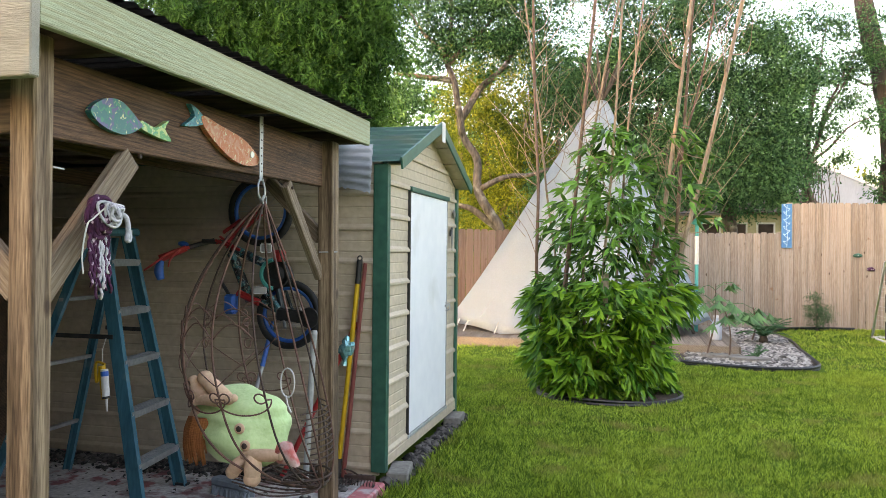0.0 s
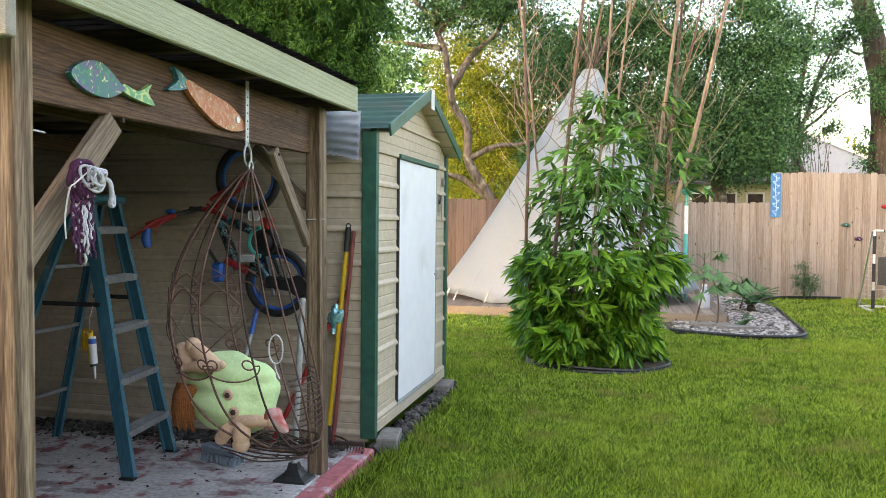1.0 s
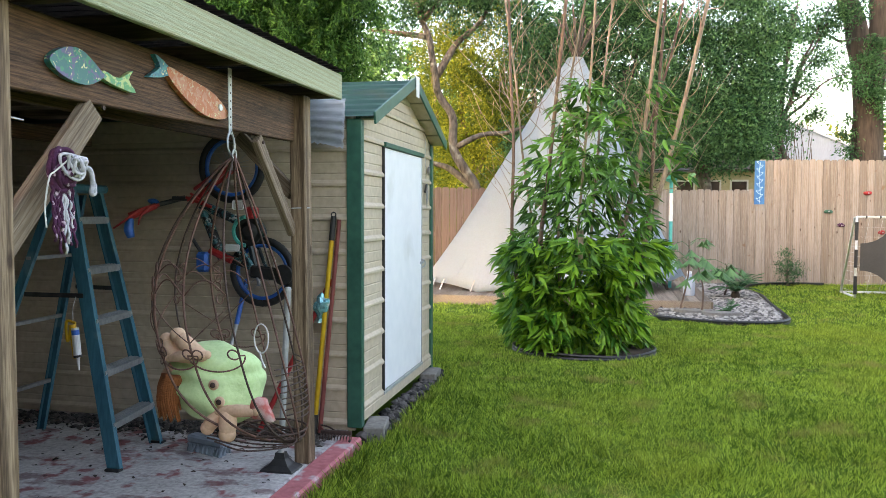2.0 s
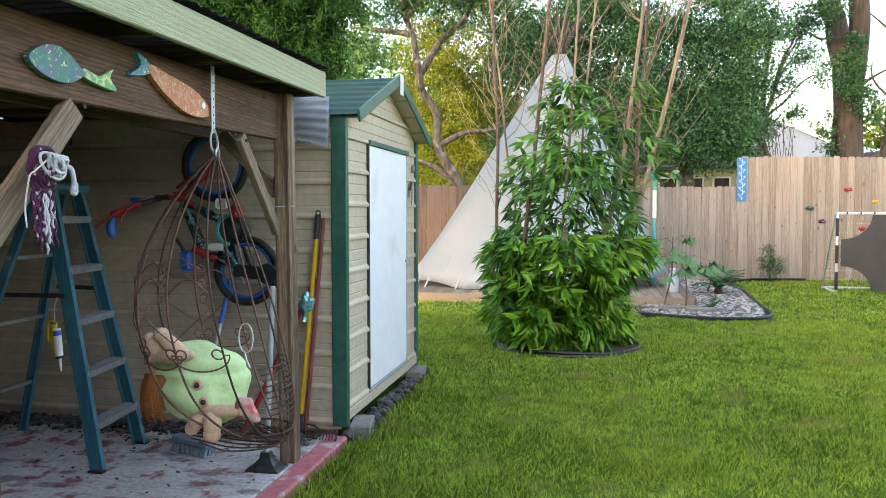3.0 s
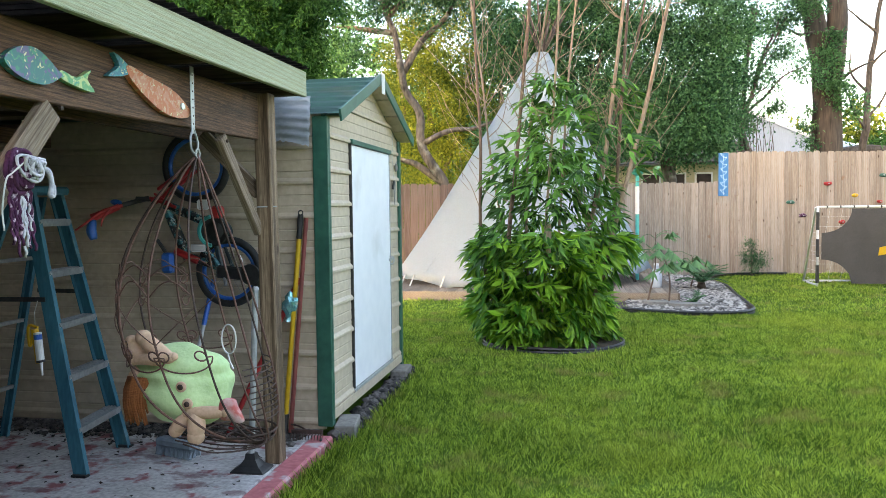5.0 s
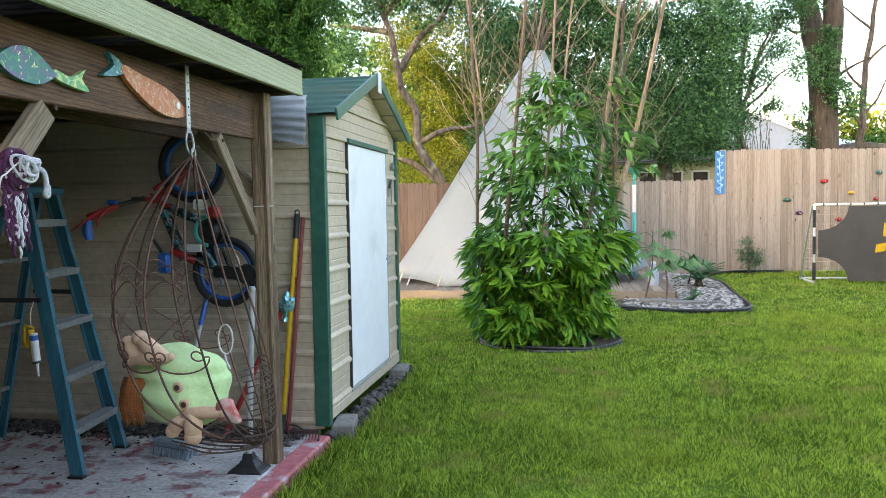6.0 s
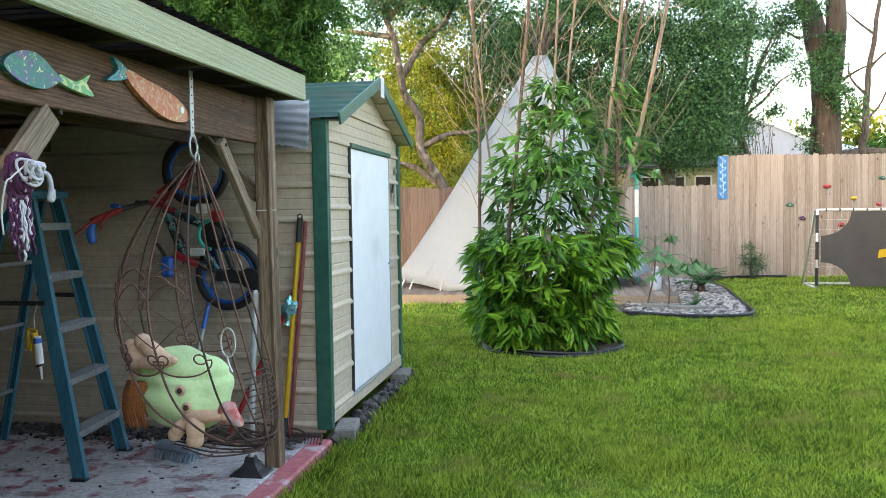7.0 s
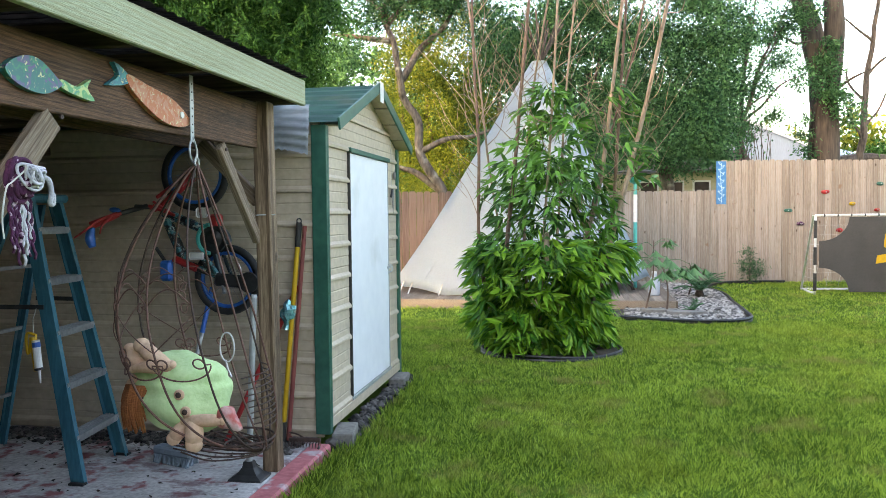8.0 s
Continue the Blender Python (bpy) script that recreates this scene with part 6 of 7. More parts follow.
# red lattice cover over the fork crown
lat = part("fork_cover", bar(bm_(), (-2.50, BY - 0.075, 1.475), (-2.33, BY - 0.075, 1.415), 0.012, 0.018, 0.004), M["red_paint"], bike, "red lattice fork cover")
part("cover_edge", bar(bm_(), (-2.47, BY - 0.075, 1.50), (-2.36, BY - 0.075, 1.43), 0.012, 0.014, 0.004), M["red_paint"], lat)
for k in range(4):
    x = -2.49 + k * 0.034
    part("cover_web", rod(bm_(), (x, BY - 0.075, 1.452 - k * 0.012), (x + 0.03, BY - 0.075, 1.482 - k * 0.016), 0.005, seg=6), M["red_paint"], lat)
part("fork_guard", bar(bm_(), (-2.45, BY - 0.07, 1.52), (-2.33, BY - 0.07, 1.60), 0.014, 0.022, 0.006), M["red_paint"], bike, "red fork guard")
part("brake_cover", ball(bm_(), (-2.70, BY - 0.10, 1.45), 0.030, 2, (1.3, 0.6, 0.6), pose(0, 0, 0, 0, 8, 0)), M["blue_rim"], bike, "blue grip", smooth=True)
part("frame_shell", bar(bm_(), (-2.18, BY - 0.07, 1.20), (-2.08, BY - 0.07, 1.06), 0.02, 0.05, 0.01), M["scrawl_paint"], bike, "scuffed pale frame cover")
sdl = bm_()
ball(sdl, (-2.06, BY - 0.02, 1.30), 0.06, 3, (1.2, 0.7, 0.6), pose(0, 0, 0, 0, 50, 0))
part("saddle", sdl, M["teal_paint"], bike, smooth=True)
part("number_board", box(bm_(), -2.19, -2.12, BY - 0.09, BY - 0.083, 1.40, 1.46, 0.01), M["white_plastic"], bike, "white scratched board")
part("frame_patch", box(bm_(), -2.24, -2.15, BY - 0.088, BY - 0.08, 1.155, 1.20, 0.008), M["white_plastic"], bike)
part("wall_hook", tube(bm_(), curve_pts([(W1.x, SY0 - 0.012, W1.z + 0.20), (W1.x, BY + 0.04, W1.z + 0.155), (W1.x, BY - 0.03, W1.z + 0.15), (W1.x, BY - 0.045, W1.z + 0.175)], 5), 0.006, 6), M["galv"], bike)
part("cable_tie", tube(bm_(), [(-1.955, BY - 0.05, 1.13), (-1.94, BY - 0.055, 1.10), (-1.935, BY - 0.06, 1.06), (-1.94, BY - 0.06, 1.0)], 0.008, 5), M["white_plastic"], bike)

# ---- things against the wall and on the slab ----
broom = thing("push_broom", (-2.22, 4.0, 0.05), "blue-grey push broom with a pale handle", "broom")
part("head", bar(bm_(), (-2.32, 3.95, 0.115), (-2.06, 3.87, 0.115), 0.075, 0.045, 0.01), M["blue_grey"], broom)
rng = random.Random(2)
for i in range(26):
    f = i / 25
    c = Vector((-2.315, 3.948, 0.093)).lerp(Vector((-2.065, 3.872, 0.093)), f)
    b = bm_()
    for j in range(3):
        o = Vector((0.006, 0.028, 0)) * (j - 1)
        rod(b, c + o, c + o * 1.5 + Vector((rng.uniform(-0.012, 0.012), rng.uniform(-0.012, 0.012), -0.043)), 0.006, 0.009, 5)
    part("bristle_tuft", b, M["blue_grey"], broom)
part("handle", rod(bm_(), (-2.19, 3.91, 0.13), (-2.185, 4.24, 0.72), 0.012, seg=10), M["pale_metal"], broom)
part("grip", rod(bm_(), (-2.185, 4.24, 0.72), (-2.165, 4.34, 0.98), 0.015, seg=10), M["blue_rim"], broom, "blue handle sleeve")
part("socket", rod(bm_(), (-2.191, 3.902, 0.13), (-2.188, 3.945, 0.2), 0.02, 0.015, 10), M["blue_grey"], broom)

stand = thing("pole_stand", (-1.70, 3.80, 0.05), "galvanised pole in a flared black base", "pole stand")
lev = [(0.09, 0.0505), (0.086, 0.06), (0.055, 0.078), (0.03, 0.11), (0.024, 0.14)]
b = bm_()
rings = [[b.verts.new((-1.675 + r * sx * 1.0, 3.73 + r * sy * 0.8, z)) for sx, sy in ((-1, -1), (0, -1.05), (1, -1), (1.05, 0), (1, 1), (0, 1.05), (-1, 1), (-1.05, 0))] for r, z in lev]
for p, q in zip(rings, rings[1:]):
    for k in range(8):
        b.faces.new((p[k], p[(k + 1) % 8], q[(k + 1) % 8], q[k]))
b.faces.new(rings[0][::-1])
b.faces.new(rings[-1])
part("base", b, M["black_plastic"], stand)
part("pole", rod(bm_(), (-1.675, 3.73, 0.135), (-1.645, 3.76, 0.99), 0.016, seg=12), M["pale_metal"], stand)
part("pole_cap", rod(bm_(), (-1.645, 3.76, 0.985), (-1.6447, 3.76, 1.0), 0.019, 0.014, 12), M["pale_metal"], stand)

tie = thing("white_cable_tie", (-1.47, 3.0, 0.9), "white looped cable tie hanging on the swing", "cable tie")
part("loop", tube(bm_(), [(-1.447 + 0.032 * math.cos(t), 3.03, 0.855 + 0.062 * math.sin(t)) for t in np.linspace(0, math.tau, 24, endpoint=False)], 0.0035, 5, closed=True), M["white_plastic"], tie)
part("tail", tube(bm_(), [(-1.455, 3.03, 0.80), (-1.445, 3.03, 0.76), (-1.43, 3.03, 0.73)], 0.004, 5), M["white_plastic"], tie)

pole = thing("yellow_tool_handle", (-1.75, 4.40, 0.06), "yellow tool handle with a black grip leaning on the shed", "tool")
part("handle", rod(bm_(), (-1.735, 4.33, 0.055), (-1.645, 4.405, 1.22), 0.0145, seg=12), M["yellow"], pole)
part("grip", rod(bm_(), (-1.645, 4.405, 1.22), (-1.635, 4.413, 1.365), 0.017, seg=12), M["black_plastic"], pole, "black rubber grip")
part("grip_end", tube(bm_(), [(-1.635 + 0.014 * math.cos(t), 4.413, 1.375 + 0.014 * math.sin(t)) for t in np.linspace(0, math.tau, 12, endpoint=False)], 0.004, 6, closed=True), M["black_plastic"], pole)
part("ferrule", rod(bm_(), (-1.737, 4.3285, 0.055), (-1.727, 4.337, 0.18), 0.02, seg=10), M["black_plastic"], pole)

rake = thing("garden_rake", (-1.66, 4.3, 0.05), "garden rake with a worn red handle leaning upright", "rake")
part("handle", rod(bm_(), (-1.70, 4.34, 0.07), (-1.60, 4.415, 1.345), 0.014, 0.0125, 12), M["worn_red"], rake)
part("head_bar", bar(bm_(), (-1.665, 4.27, 0.095), (-1.475, 4.27, 0.10), 0.02, 0.025, 0.003), M["rust_dark"], rake)
for i in range(11):
    x = -1.66 + i * 0.0182
    part("tine", tube(bm_(), [(x, 4.27, 0.09), (x, 4.245, 0.085), (x, 4.23, 0.06)], 0.0045, 5, r_end=0.002), M["rust_dark"], rake)
part("bow", tube(bm_(), curve_pts([(-1.70, 4.335, 0.12), (-1.64, 4.32, 0.115), (-1.58, 4.28, 0.105)], 4), 0.005, 6), M["rust_dark"], rake)

bat = thing("red_pole", (-1.98, 4.3, 0.3), "slanting red pole leaning on the shed wall", "pole")
part("pole", rod(bm_(), (-2.06, 4.25, 0.056), (-1.66, 4.425, 0.975), 0.0155, 0.0155, 12), M["red_paint"], bat)
part("end_cap", rod(bm_(), (-1.66, 4.425, 0.975), (-1.655, 4.427, 0.986), 0.017, 0.012, 12), M["red_paint"], bat)

bag = thing("foil_bag", (-1.7, 4.4, 0.83), "crinkled shiny teal foil bag tied to a pole", "bag")
b = bm_()
ball(b, (-1.70, 4.375, 0.83), 0.062, 3, (0.75, 0.5, 1.1))
for v in b.verts:
    v.co += (v.co - Vector((-1.70, 4.375, 0.83))) * 0.5 * noise.noise(v.co * 34)
part("bag", b, M["foil"], bag)
part("tied_neck", rod(bm_(), (-1.71, 4.385, 0.775), (-1.715, 4.39, 0.73), 0.012, 0.028, 8), M["foil"], bag)

cable = thing("electric_cable", (-1.6, 4.3, 0.06), "thin brown cable lying on the slab edge", "cable")
part("cable", tube(bm_(), curve_pts([(-1.70, 4.35, 0.18), (-1.69, 4.33, 0.11), (-1.62, 4.31, 0.075), (-1.54, 4.32, 0.085), (-1.49, 4.30, 0.07), (-1.48, 4.26, 0.06)], 5), 0.005, 6), M["worn_red"], cable)
part("cable_end", rod(bm_(), (-1.48, 4.26, 0.06), (-1.478, 4.235, 0.061), 0.007, seg=8), M["black_plastic"], cable)

# shed fittings
latch = part("latch", box(bm_(), SX + 0.018, SX + 0.032, DY1 - 0.045, DY1 + 0.03, 0.985, 1.005, 0.003), M["galv"], door, "galvanised latch")
part("handle", tube(bm_(), curve_pts([(SX + 0.018, DY1 - 0.02, 1.02), (SX + 0.05, DY1 - 0.02, 1.01), (SX + 0.05, DY1 - 0.02, 0.97), (SX + 0.02, DY1 - 0.02, 0.955)], 4), 0.005, 6), M["galv"], door)
part("ridge_tag", box(bm_(), ROOF_X + 0.016, ROOF_X + 0.02, RIDGE_Y - 0.045, RIDGE_Y + 0.045, 2.20, 2.345, 0.002), M["white_plastic"], shed, "white plastic ridge cap")
trowel = thing("hanging_trowel", (-1.46, 6.07, 1.6), "grey trowel hanging beside the shed door", "trowel")
part("blade", plate(bm_(), [(-1.462, 6.055, 1.60), (-1.462, 6.095, 1.62), (-1.462, 6.12, 1.60), (-1.462, 6.11, 1.50), (-1.462, 6.09, 1.42), (-1.462, 6.065, 1.50)], (1, 0, 0), 0.004), M["block"], trowel)
part("handle", rod(bm_(), (-1.464, 6.03, 1.55), (-1.464, 6.075, 1.61), 0.009, seg=8), M["black_plastic"], trowel)
part("cord", tube(bm_(), [(-1.472, 6.09, 1.61), (-1.475, 6.085, 1.75), (-1.475, 6.08, 1.99)], 0.002, 5), M["cord"], trowel)
knob = thing("round_weight", (-1.46, 6.17, 1.70), "small round grey weight on the shed front", "weight")
part("disc", lathe(bm_(), (-1.479, 6.17, 1.725), [(0.02, 0), (0.034, 0.006), (0.03, 0.016), (0.01, 0.02)], 14, pose(0, 0, 0, 0, 90, 0)), M["block"], knob)
part("eye_loop", tube(bm_(), [(-1.465, 6.17 + 0.008 * math.cos(t), 1.765 + 0.01 * math.sin(t)) for t in np.linspace(0, math.tau, 10, endpoint=False)], 0.002, 5, closed=True), M["galv"], knob)
for i, (y, x, rz) in enumerate(((4.56, -1.41, 10), (6.15, -1.44, 3))):
    blk = thing("concrete_block", (x, y, 0), "grey concrete block under the shed's edge", "block", "blocks under the shed")
    b = box(bm_(), -0.07, 0.06, -0.14, 0.14, -0.02, 0.095, 0.008)
    bmesh.ops.transform(b, matrix=pose(x, y, 0, 0, 0, rz), verts=b.verts)
    part("block", b, M["block"], blk)
    b = rod(bm_(), pose(x, y, 0, 0, 0, rz) @ Vector((0.055, -0.06, 0.05)), pose(x, y, 0, 0, 0, rz) @ Vector((0.062, -0.06, 0.05)), 0.018, seg=10)
    part("core_hole", b, M["black_plastic"], blk, "dark hole in the block")

# shelter details: bolts, stored boards, nail
for y, z in ((2.262, 1.728), (3.87, 1.34), (3.45, 1.72), (1.76, 1.6)):
    part("bolt", rod(bm_(), (-1.634, y, z), (-1.626, y, z), 0.008, seg=8), M["rust_dark"], shelter)
part("nail", rod(bm_(), (-1.6, 1.81, 1.646), (-1.6, 1.872, 1.643), 0.003, seg=6), M["galv"], shelter)
part("nail", rod(bm_(), (-1.64, 3.80, 1.41), (-1.56, 3.86, 1.412), 0.003, seg=6), M["galv"], shelter)
for i, (x, z) in enumerate(((-2.2, 1.80), (-3.3, 1.80))):
    part("tie_beam", box(bm_(), x, x + 0.04, 1.80, 4.40, z, z + 0.09, 0.003), M["beam"], shelter)
for i in range(5):
    x0 = -3.6 + 0.04 * i
    bd = part("stored_board", box(bm_(), -4.3 + 0.3 * i, -1.9 + 0.03 * i, 2.15 + 0.36 * i, 2.30 + 0.36 * i, 1.892, 1.915 + 0.004 * i, 0.003), M["beam_x"], shelter, "loose board stored under the roof")

# leaf litter on the slab
n = 700
x, y = RS.uniform(-3.9, -1.62, n), 4.42 - np.abs(RS.normal(size=n)) * np.where(RS.uniform(size=n) < 0.8, 0.22, 1.1)
z = np.full(n, 0.055)
L = RS.uniform(0.012, 0.04, n)
M["litter"] = surface("dry_dark_litter", (0.012, 0.010, 0.009), (0.07, 0.05, 0.04), 0.95, 20, 3, bump=0, per_island=0.6)
lit = leaf_sheet("leaf_litter", np.stack([x, y, z], 1), unit(n) * (1, 1, 0.08), unit(n) * (1, 1, 0.1), L, L * 0.6, M["litter"], fold=0.1)
tagged(lit, "dry dark leaf litter scattered on the slab", "litter", kind="stuff")
V, F = stones(1500, lambda r: np.array([r.uniform(-3.9, -1.6), 4.41 - abs(r.normal()) * 0.09, 0.055]), 0.02, 0.7, 8)
tagged(raw("dark_gravel", V, F, M["lava"]), "dark gravel and dirt along the foot of the wall", "gravel", kind="stuff")

# ---- yard: goal, holds, panel, feeder ----
goal = thing("soccer_goal", (4.6, 14.2, 0), "white soccer goal with a dark target sheet", "goal")
GXL, GXR, GYF, GYB, GH = 3.92, 6.6, 13.94, 14.75, 1.335
r = 0.02
for nm, pts in (("crossbar", [(GXL, GYF, GH), (GXR, GYF, GH)]), ("goal_post", [(GXL, GYF, 0), (GXL, GYF, GH)]), ("goal_post", [(GXR, GYF, 0), (GXR, GYF, GH)]), ("side_bar", [(GXL, GYF, 0.02), (GXL, GYB, 0.02)]),
                ("back_stay", [(GXL, GYB, 0.02), (GXL, GYF + 0.12, GH - 0.01), (GXL, GYF, GH - 0.005)]), ("ground_bar", [(GXL, GYB, 0.02), (GXR, GYB, 0.02)]), ("back_stay", [(GXR, GYB, 0.02), (GXR, GYF, GH)])):
    part(nm, tube(bm_(), pts, r, 10), M["steel_white"], goal, smooth=True)
for zz in (0.06, 0.5, 0.95):
    part("strap", rod(bm_(), (GXL, GYF, zz), (GXL, GYF, zz + 0.3), 0.027, seg=10), M["black_plastic"], goal, "black strap round the post")
for k in range(12):
    x = GXL + 0.13 + 0.21 * k
    part("tie", rod(bm_(), (x, GYF, GH), (x + 0.02, GYF, GH), 0.024, seg=8), M["black_plastic"], goal)


def corner_cut(cx, cz, a0, a1, rad=0.47, n=9):
    return [(cx + rad * math.cos(t), GYF - 0.01, cz + rad * 0.86 * math.sin(t)) for t in np.linspace(a0, a1, n)]


L_, R_, B_, T_ = GXL + 0.06, GXR - 0.06, 0.05, GH - 0.03
outline = corner_cut(L_, B_, math.pi / 2, 0) + corner_cut(R_, B_, math.pi, math.pi / 2) + corner_cut(R_, T_, -math.pi / 2, -math.pi) + corner_cut(L_, T_, 0, -math.pi / 2)
part("target_sheet", plate(bm_(), outline, (0, -1, 0), 0.004), M["net_grey"], goal, "dark grey target sheet with cut corners")
# plain yellow shapes where the maker's mark stands
for x0, x1, z0, z1, sk in ((4.86, 5.02, 0.52, 0.66, 0.03), (5.06, 5.16, 0.55, 0.68, 0.03), (5.2, 5.3, 0.57, 0.70, 0.03), (4.98, 5.12, 0.80, 1.02, -0.04)):
    part("yellow_mark", plate(bm_(), [(x0, GYF - 0.018, z0), (x1, GYF - 0.018, z0 + sk), (x1 + 0.02, GYF - 0.018, z1 + sk), (x0 + 0.02, GYF - 0.018, z1)], (0, -1, 0), 0.003), M["yellow"], goal, "plain yellow printed shape")
net = bm_()
for i in range(14):
    x = GXL + i * 0.2
    tube(net, [(x, GYF + 0.02, GH - 0.01), (x, GYB - 0.02, 0.03)], 0.0022, 4)
for i in range(8):
    f = i / 8
    tube(net, [(GXL, GYF + (GYB - GYF) * f, GH * (1 - f)), (GXR, GYF + (GYB - GYF) * f, GH * (1 - f))], 0.0022, 4)
for i in range(7):
    zz = 0.1 + i * 0.16
    tube(net, [(GXL, GYF, zz), (GXL, GYF + (GYB - GYF) * (1 - zz / GH), zz)], 0.0022, 4)
part("netting", net, M["cord"], goal, "thin white goal netting")

holds = [((4.87, 1.79), "red_paint"), ((5.4, 1.55), "yellow"), ((5.96, 1.95), "trim"), ((4.12, 1.43), "trim"), ((4.37, 1.16), "purple_yarn"), ((5.16, 1.02), "red_paint"), ((5.7, 1.01), "trim"), ((5.9, 1.42), "red_paint")]
names = {"red_paint": "red", "yellow": "yellow", "trim": "green", "purple_yarn": "purple"}
for i, ((x, z), mt) in enumerate(holds):
    c = Vector((x, fence_y(x), z)) + FN * 0.03
    b = bm_()
    ball(b, c, 0.06, 2, (1.15, 0.6, 0.7))
    for v in b.verts:
        v.co += (v.co - c) * 0.55 * noise.noise(v.co * 13)
    h = thing("climbing_hold", c, names[mt] + " moulded climbing hold bolted to the fence", "climbing hold", "holds on the fence")
    part("grip_body", b, M[mt], h, smooth=True)
    part("bolt", rod(bm_(), c + FN * 0.03, c + FN * 0.042, 0.012, seg=8), M["galv"], h)

panel = thing("blue_fence_panel", (2.79, fence_y(2.79), 1.95), "blue board with pale leaf pattern on the fence", "panel")
px0, px1, pz0, pz1 = 2.70, 2.89, 1.565, 2.42
off = FN * 0.042
cor = lambda x, z, e=0.0: Vector((x, fence_y(x), z)) + off + FN * e
part("board", plate(bm_(), [cor(px0, pz0), cor(px1, pz0), cor(px1, pz1), cor(px0, pz1)], FN, 0.014), M["panel_blue"], panel)
for k in range(11):
    zz = pz0 + 0.05 + k * 0.072
    sgn = 1 if k % 2 else -1
    xm = (px0 + px1) / 2
    part("leaf_stroke", tube(bm_(), curve_pts([cor(xm - sgn * 0.02, zz, 0.002), cor(xm + sgn * 0.03, zz + 0.03, 0.002), cor(xm + sgn * 0.06, zz + 0.075, 0.002), cor(xm + sgn * 0.02, zz + 0.06, 0.002)], 4), 0.0055, 5), M["panel_pale"], panel, "pale painted stroke")
part("stem_stroke", tube(bm_(), curve_pts([cor(2.795, pz0 + 0.02, 0.002), cor(2.81, 1.8, 0.002), cor(2.78, 2.1, 0.002), cor(2.80, pz1 - 0.03, 0.002)], 6), 0.005, 5), M["panel_pale"], panel)

feeder = thing("bird_feeder", (0.90, 13.6, 0.13), "bird feeder with a dark dish roof on a teal pole", "bird feeder")
FX, FYY = 0.95, 13.6
part("pole", rod(bm_(), (FX, FYY, 0.131), (FX, FYY, 0.95), 0.03, seg=12), M["bright_teal"], feeder)
part("pole_sleeve", rod(bm_(), (FX, FYY, 1.25), (FX, FYY, 1.72), 0.034, seg=12), M["steel_white"], feeder, "white pole sleeve")
part("pole", rod(bm_(), (FX, FYY, 0.95), (FX, FYY, 1.25), 0.03, seg=12), M["bright_teal"], feeder)
part("pole", rod(bm_(), (FX, FYY, 1.72), (FX, FYY, 1.98), 0.03, seg=12), M["bright_teal"], feeder)
part("bracket", lathe(bm_(), (FX, FYY, 1.9), [(0.03, 0), (0.09, 0.03), (0.1, 0.06), (0.06, 0.12), (0.05, 0.16)], 12), M["bright_teal"], feeder)
part("dish_roof", lathe(bm_(), (FX, FYY, 2.08), [(0.38, 0.0), (0.385, 0.012), (0.2, 0.055), (0.04, 0.08), (0.02, 0.1)], 28), M["dark_metal"], feeder, "dark shallow dish roof")
part("seed_tube", rod(bm_(), (FX, FYY, 2.0), (FX, FYY, 2.085), 0.06, seg=12), M["dark_metal"], feeder)

# ---- plants and pieces in the pebble bed ----
def rosette(c, n, length, width, rise, material, name, label, category, trunk=0.0, seed=1):
    r = np.random.RandomState(seed)
    t = thing(name, c, label, category)
    if trunk:
        part("stem", lathe(bm_(), c, [(0.06, -0.01), (0.07, trunk * 0.5), (0.05, trunk)], 10), M["soil"], t)
    for i in range(n):
        a = math.tau * i / n + r.uniform(-0.2, 0.2)
        e = rise * r.uniform(0.4, 1.2)
        pts = []
        for k in range(7):
            u = k / 6
            pts.append(Vector(c) + Vector((math.cos(a) * length * u, math.sin(a) * length * u, trunk + length * (e * u - 0.55 * u * u))))
        B, D, S = [], [], []
        for k in range(1, 7):
            d = (pts[k] - pts[k - 1]).normalized()
            sd = d.cross(Vector((0, 0, 1))).normalized()
            for s in (-1, 1):
                for q in (0.0, 0.5):
                    B.append(pts[k - 1].lerp(pts[k], q))
                    D.append(sd * s + d * 0.7)
                    S.append(d)
        m = len(B)
        fr = part("frond", tube(bm_(), pts, 0.006, 4, r_end=0.002), material, t)
        tagged(leaf_sheet("frond_blade", np.array(B), np.array(D), np.array(S), np.full(m, width), np.full(m, width * 0.2), material, fr), kind="stuff")
    return t


rosette((1.93, 13.1, 0.02), 20, 0.40, 0.10, 1.35, M["leaf_oak"], "cycad_plant", "small dark green cycad in pebbles", "plant", 0.12, 2)
rosette((1.55, 11.2, 0.02), 8, 0.15, 0.06, 1.6, M["leaf_oak"], "spiky_plant", "little dark spiky plant among pebbles", "plant", 0.0, 4)


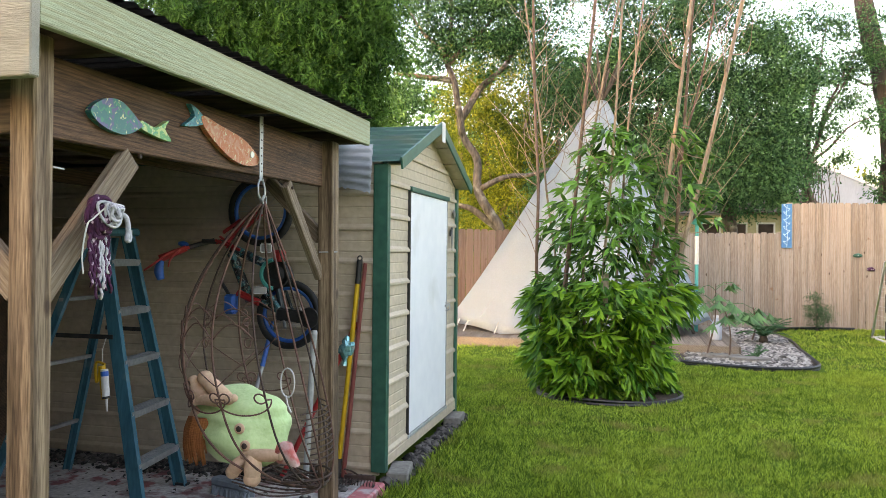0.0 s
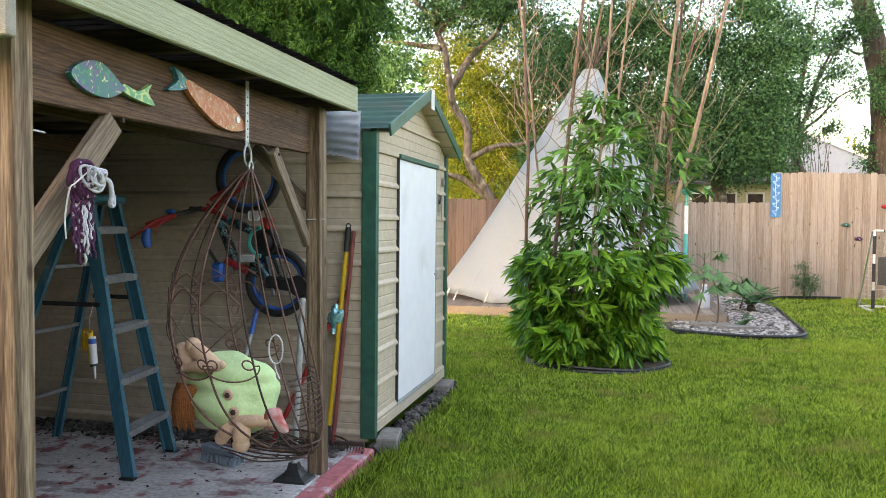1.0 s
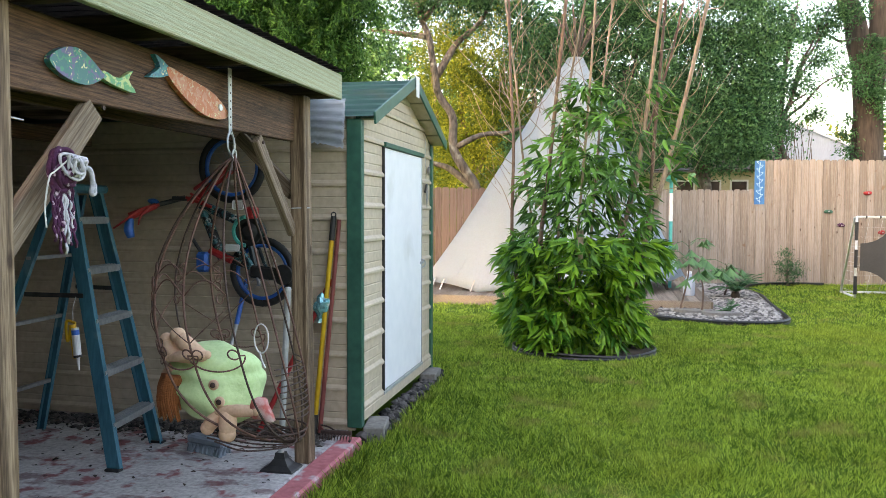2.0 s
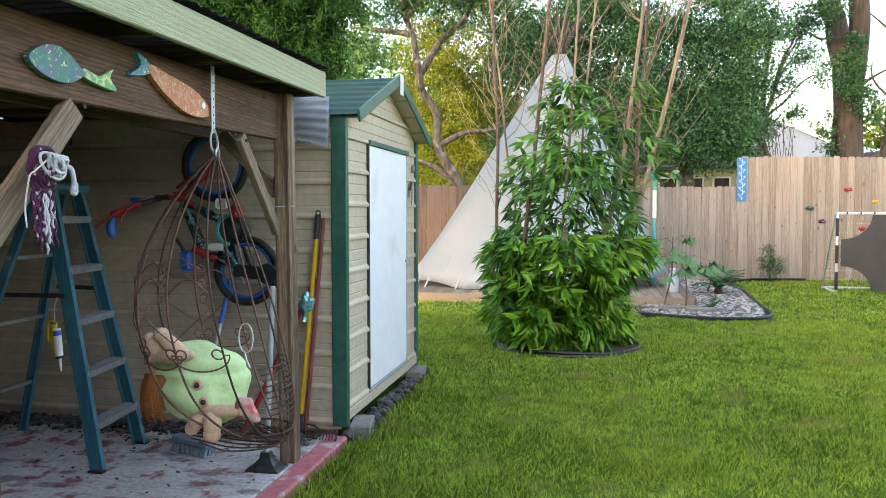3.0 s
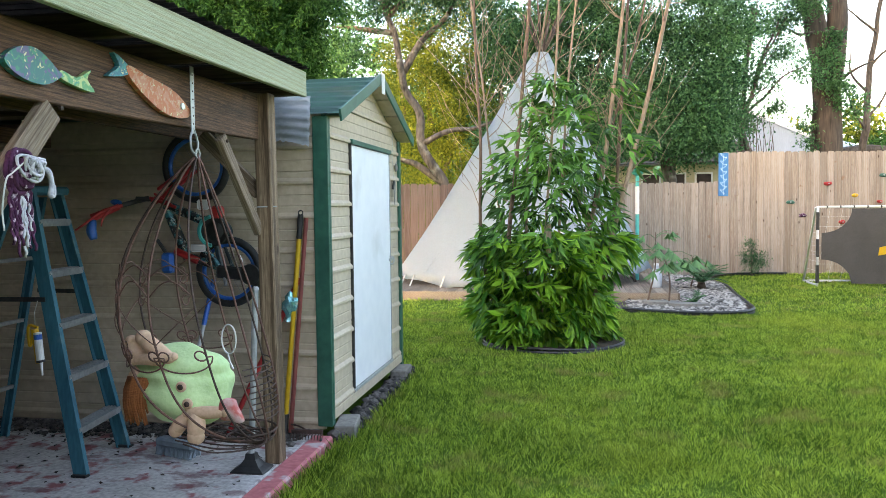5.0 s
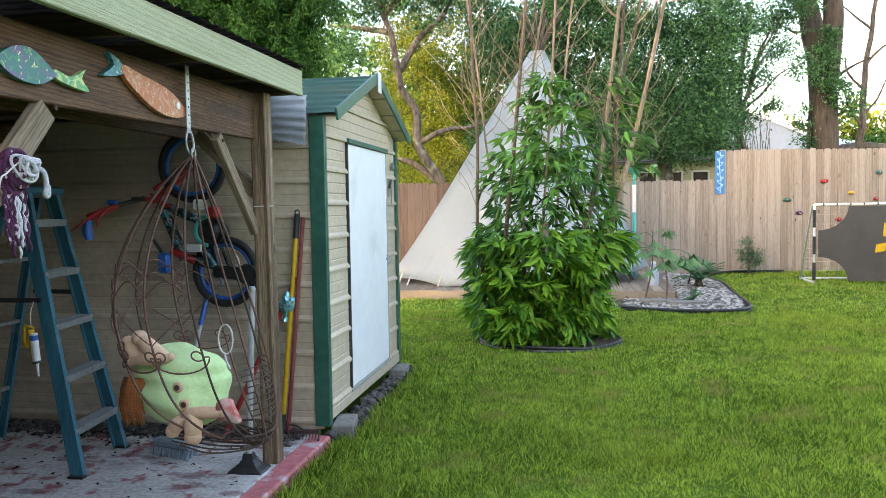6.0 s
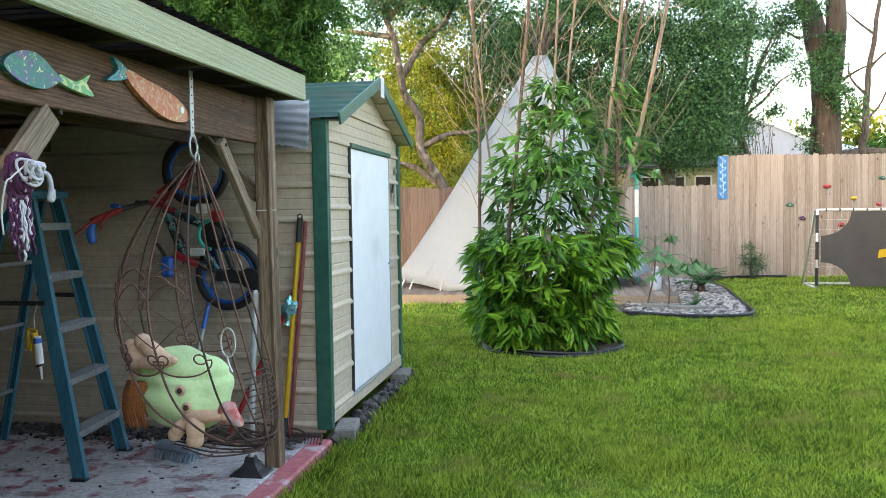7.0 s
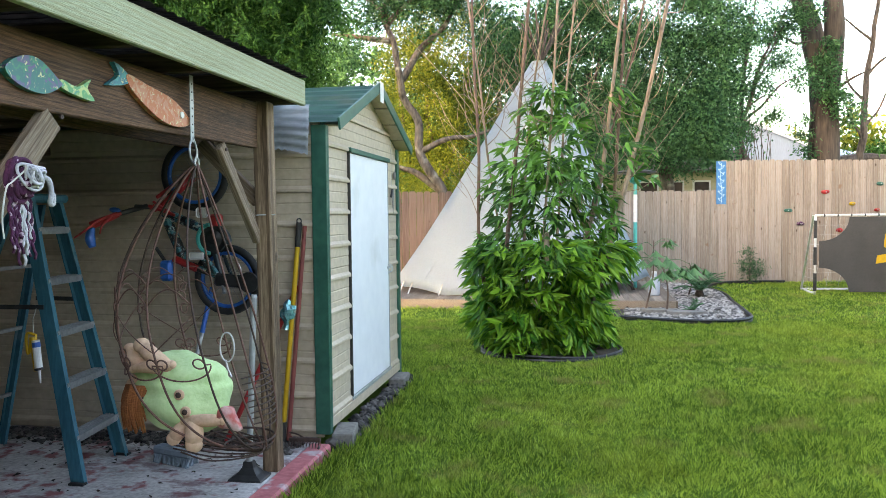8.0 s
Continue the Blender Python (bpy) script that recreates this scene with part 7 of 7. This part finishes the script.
def broadleaf(c, h, seed, nm, label, n=7, size=0.28):
    r = np.random.RandomState(seed)
    t = thing(nm, c, label, "plant")
    top = Vector(c) + Vector((r.uniform(-0.15, 0.15), 0, h))
    part("stem", tube(bm_(), curve_pts([c, Vector(c).lerp(top, 0.5) + Vector((0.05, 0, 0)), top], 5), 0.014, 6, r_end=0.007), M["cane_dark"], t)
    for i in range(n):
        a = math.tau * i / n + r.uniform(-0.4, 0.4)
        s = Vector(c).lerp(top, r.uniform(0.6, 1.0))
        e = s + Vector((math.cos(a), math.sin(a), 0.25)) * r.uniform(0.15, 0.36)
        st = part("leaf_stalk", tube(bm_(), [s, (s + e) / 2 + Vector((0, 0, 0.04)), e], 0.005, 4), M["leaf_blue"], t)
        m = 7
        th = np.linspace(-1.5, 1.5, m)
        out = np.array([math.cos(a), math.sin(a), 0])
        sd = np.array([-math.sin(a), math.cos(a), 0])
        D = np.cos(th)[:, None] * out + np.sin(th)[:, None] * sd + np.array([0, 0, -1.1])
        leaf_sheet("leaf_blade", np.tile(np.array(e), (m, 1)), D, np.cross(D, (0, 0, 1.0)) + 1e-3, size * r.uniform(0.75, 1.1, m), np.full(m, size * 0.2), M["leaf_blue"], st)
    return t


broadleaf((1.80, 13.4, 0.02), 0.55, 3, "broadleaf_plant", "young broadleaf plant with drooping fingered leaves", 6, 0.30)
broadleaf((1.20, 11.05, 0.02), 0.72, 5, "broadleaf_plant", "leggy broadleaf plant beside the deck", 9, 0.22)
broadleaf((0.92, 11.2, 0.02), 1.0, 8, "broadleaf_plant", "tall leggy broadleaf plant beside the deck", 8, 0.2)
fern = thing("feathery_shrub", (3.3, 15.9, 0), "small feathery shrub at the foot of the fence", "shrub")
part("stem", limb([(3.3, 15.95, -0.02), (3.28, 15.95, 0.3), (3.3, 15.93, 0.6)], 0.02, 0.008, 6), M["bark"], fern)
crown("crown", [((3.3, 15.9, 0.28), (0.28, 0.22, 0.26), 40), ((3.25, 15.9, 0.55), (0.12, 0.12, 0.12), 8)], 0.06, 34, 0.06, 0.14, M["leaf_oak"], fern, droop=-0.5)
for i, (x, y, s, rz) in enumerate(((1.08, 11.05, 0.24, 8), (1.42, 10.85, 0.26, -12))):
    slabst = thing("stepping_stone", (x, y, 0.03), "pale flat stepping stone in pebbles", "stepping stone", "stepping stones")
    b = bm_()
    out = [(x + s * (1 + 0.12 * math.sin(3 * t + i)) * math.cos(t), y + 0.5 * s * (1 + 0.1 * math.cos(4 * t)) * math.sin(t), 0.075) for t in np.linspace(0, math.tau, 14, endpoint=False)]
    plate(b, out, (0, 0, 1), 0.045)
    part("stone", b, M["block"], slabst)
jug = thing("water_jug", (1.15, 12.35, 0.13), "pale blue plastic jug on the deck", "jug")
part("jug_body", lathe(bm_(), (1.15, 12.35, 0.131), [(0.075, 0), (0.085, 0.02), (0.085, 0.2), (0.05, 0.28), (0.035, 0.3), (0.035, 0.34)], 18), M["house_roof"], jug, smooth=True)
part("cap", rod(bm_(), (1.15, 12.35, 0.471), (1.15, 12.35, 0.50), 0.038, seg=14), M["white_plastic"], jug)
# tent pegs: pale ties at the hem
for i, (x, y) in enumerate(((-2.75, 12.35), (-2.2, 12.1), (-1.6, 11.95), (-2.95, 12.6))):
    tiep = part("hem_tie", rod(bm_(), (x, y, 0.131), (x + 0.05, y + 0.12, 0.30), 0.012, seg=6), M["cord"], tipi, "pale rope tie at the hem")

# ---- houses beyond the fence ----
house = thing("white_roofed_house", (7.5, 32, 0), "neighbouring house with a pale blue-white metal roof", "house")
part("wall", box(bm_(), 4.6, 11.0, 30.0, 36.0, -0.05, 3.1, 0.01), M["plain_wall"], house)
b = bm_()
plate(b, [(4.3, 29.6, 3.0), (11.3, 29.6, 3.0), (9.6, 33.0, 4.0), (5.2, 33.0, 5.0)], (0, -0.5, 1), 0.06)
part("roof", b, M["house_roof"], house, "pale metal roof")
b = bm_()
plate(b, [(4.75, 29.3, 2.9), (8.0, 29.3, 2.9), (8.0, 29.3, 3.72), (5.55, 29.3, 4.82), (4.75, 29.3, 4.1)], (0, -1, 0), 0.08)
gab = part("gable", b, M["house_roof"], house, "pale blue-white gable end")
part("gable_trim", bar(bm_(), (5.5, 29.24, 4.85), (8.1, 29.24, 3.68), 0.05, 0.10, 0.005), M["steel_white"], house)
cream = thing("cream_house", (2.6, 24, 0), "cream house with small dark windows", "house")
part("wall", box(bm_(), -0.5, 4.6, 23.0, 27.0, -0.05, 2.58, 0.01), M["house_cream"], cream)
part("roof", plate(bm_(), [(-0.8, 22.6, 2.60), (4.9, 22.6, 2.60), (4.9, 25, 3.3), (-0.8, 25, 3.3)], (0, -0.3, 1), 0.08), M["beam_x"], cream, "low dark roof")
for x0, x1 in ((1.7, 2.25), (2.45, 2.95), (3.18, 3.67)):
    w = part("window", box(bm_(), x0, x1, 22.965, 22.997, 1.75, 2.32, 0.004), M["steel_white"], cream, "white window frame")
    part("pane", box(bm_(), x0 + 0.05, x1 - 0.05, 22.955, 22.963, 1.80, 2.27, 0.002), M["pane"], w, "dark window pane")
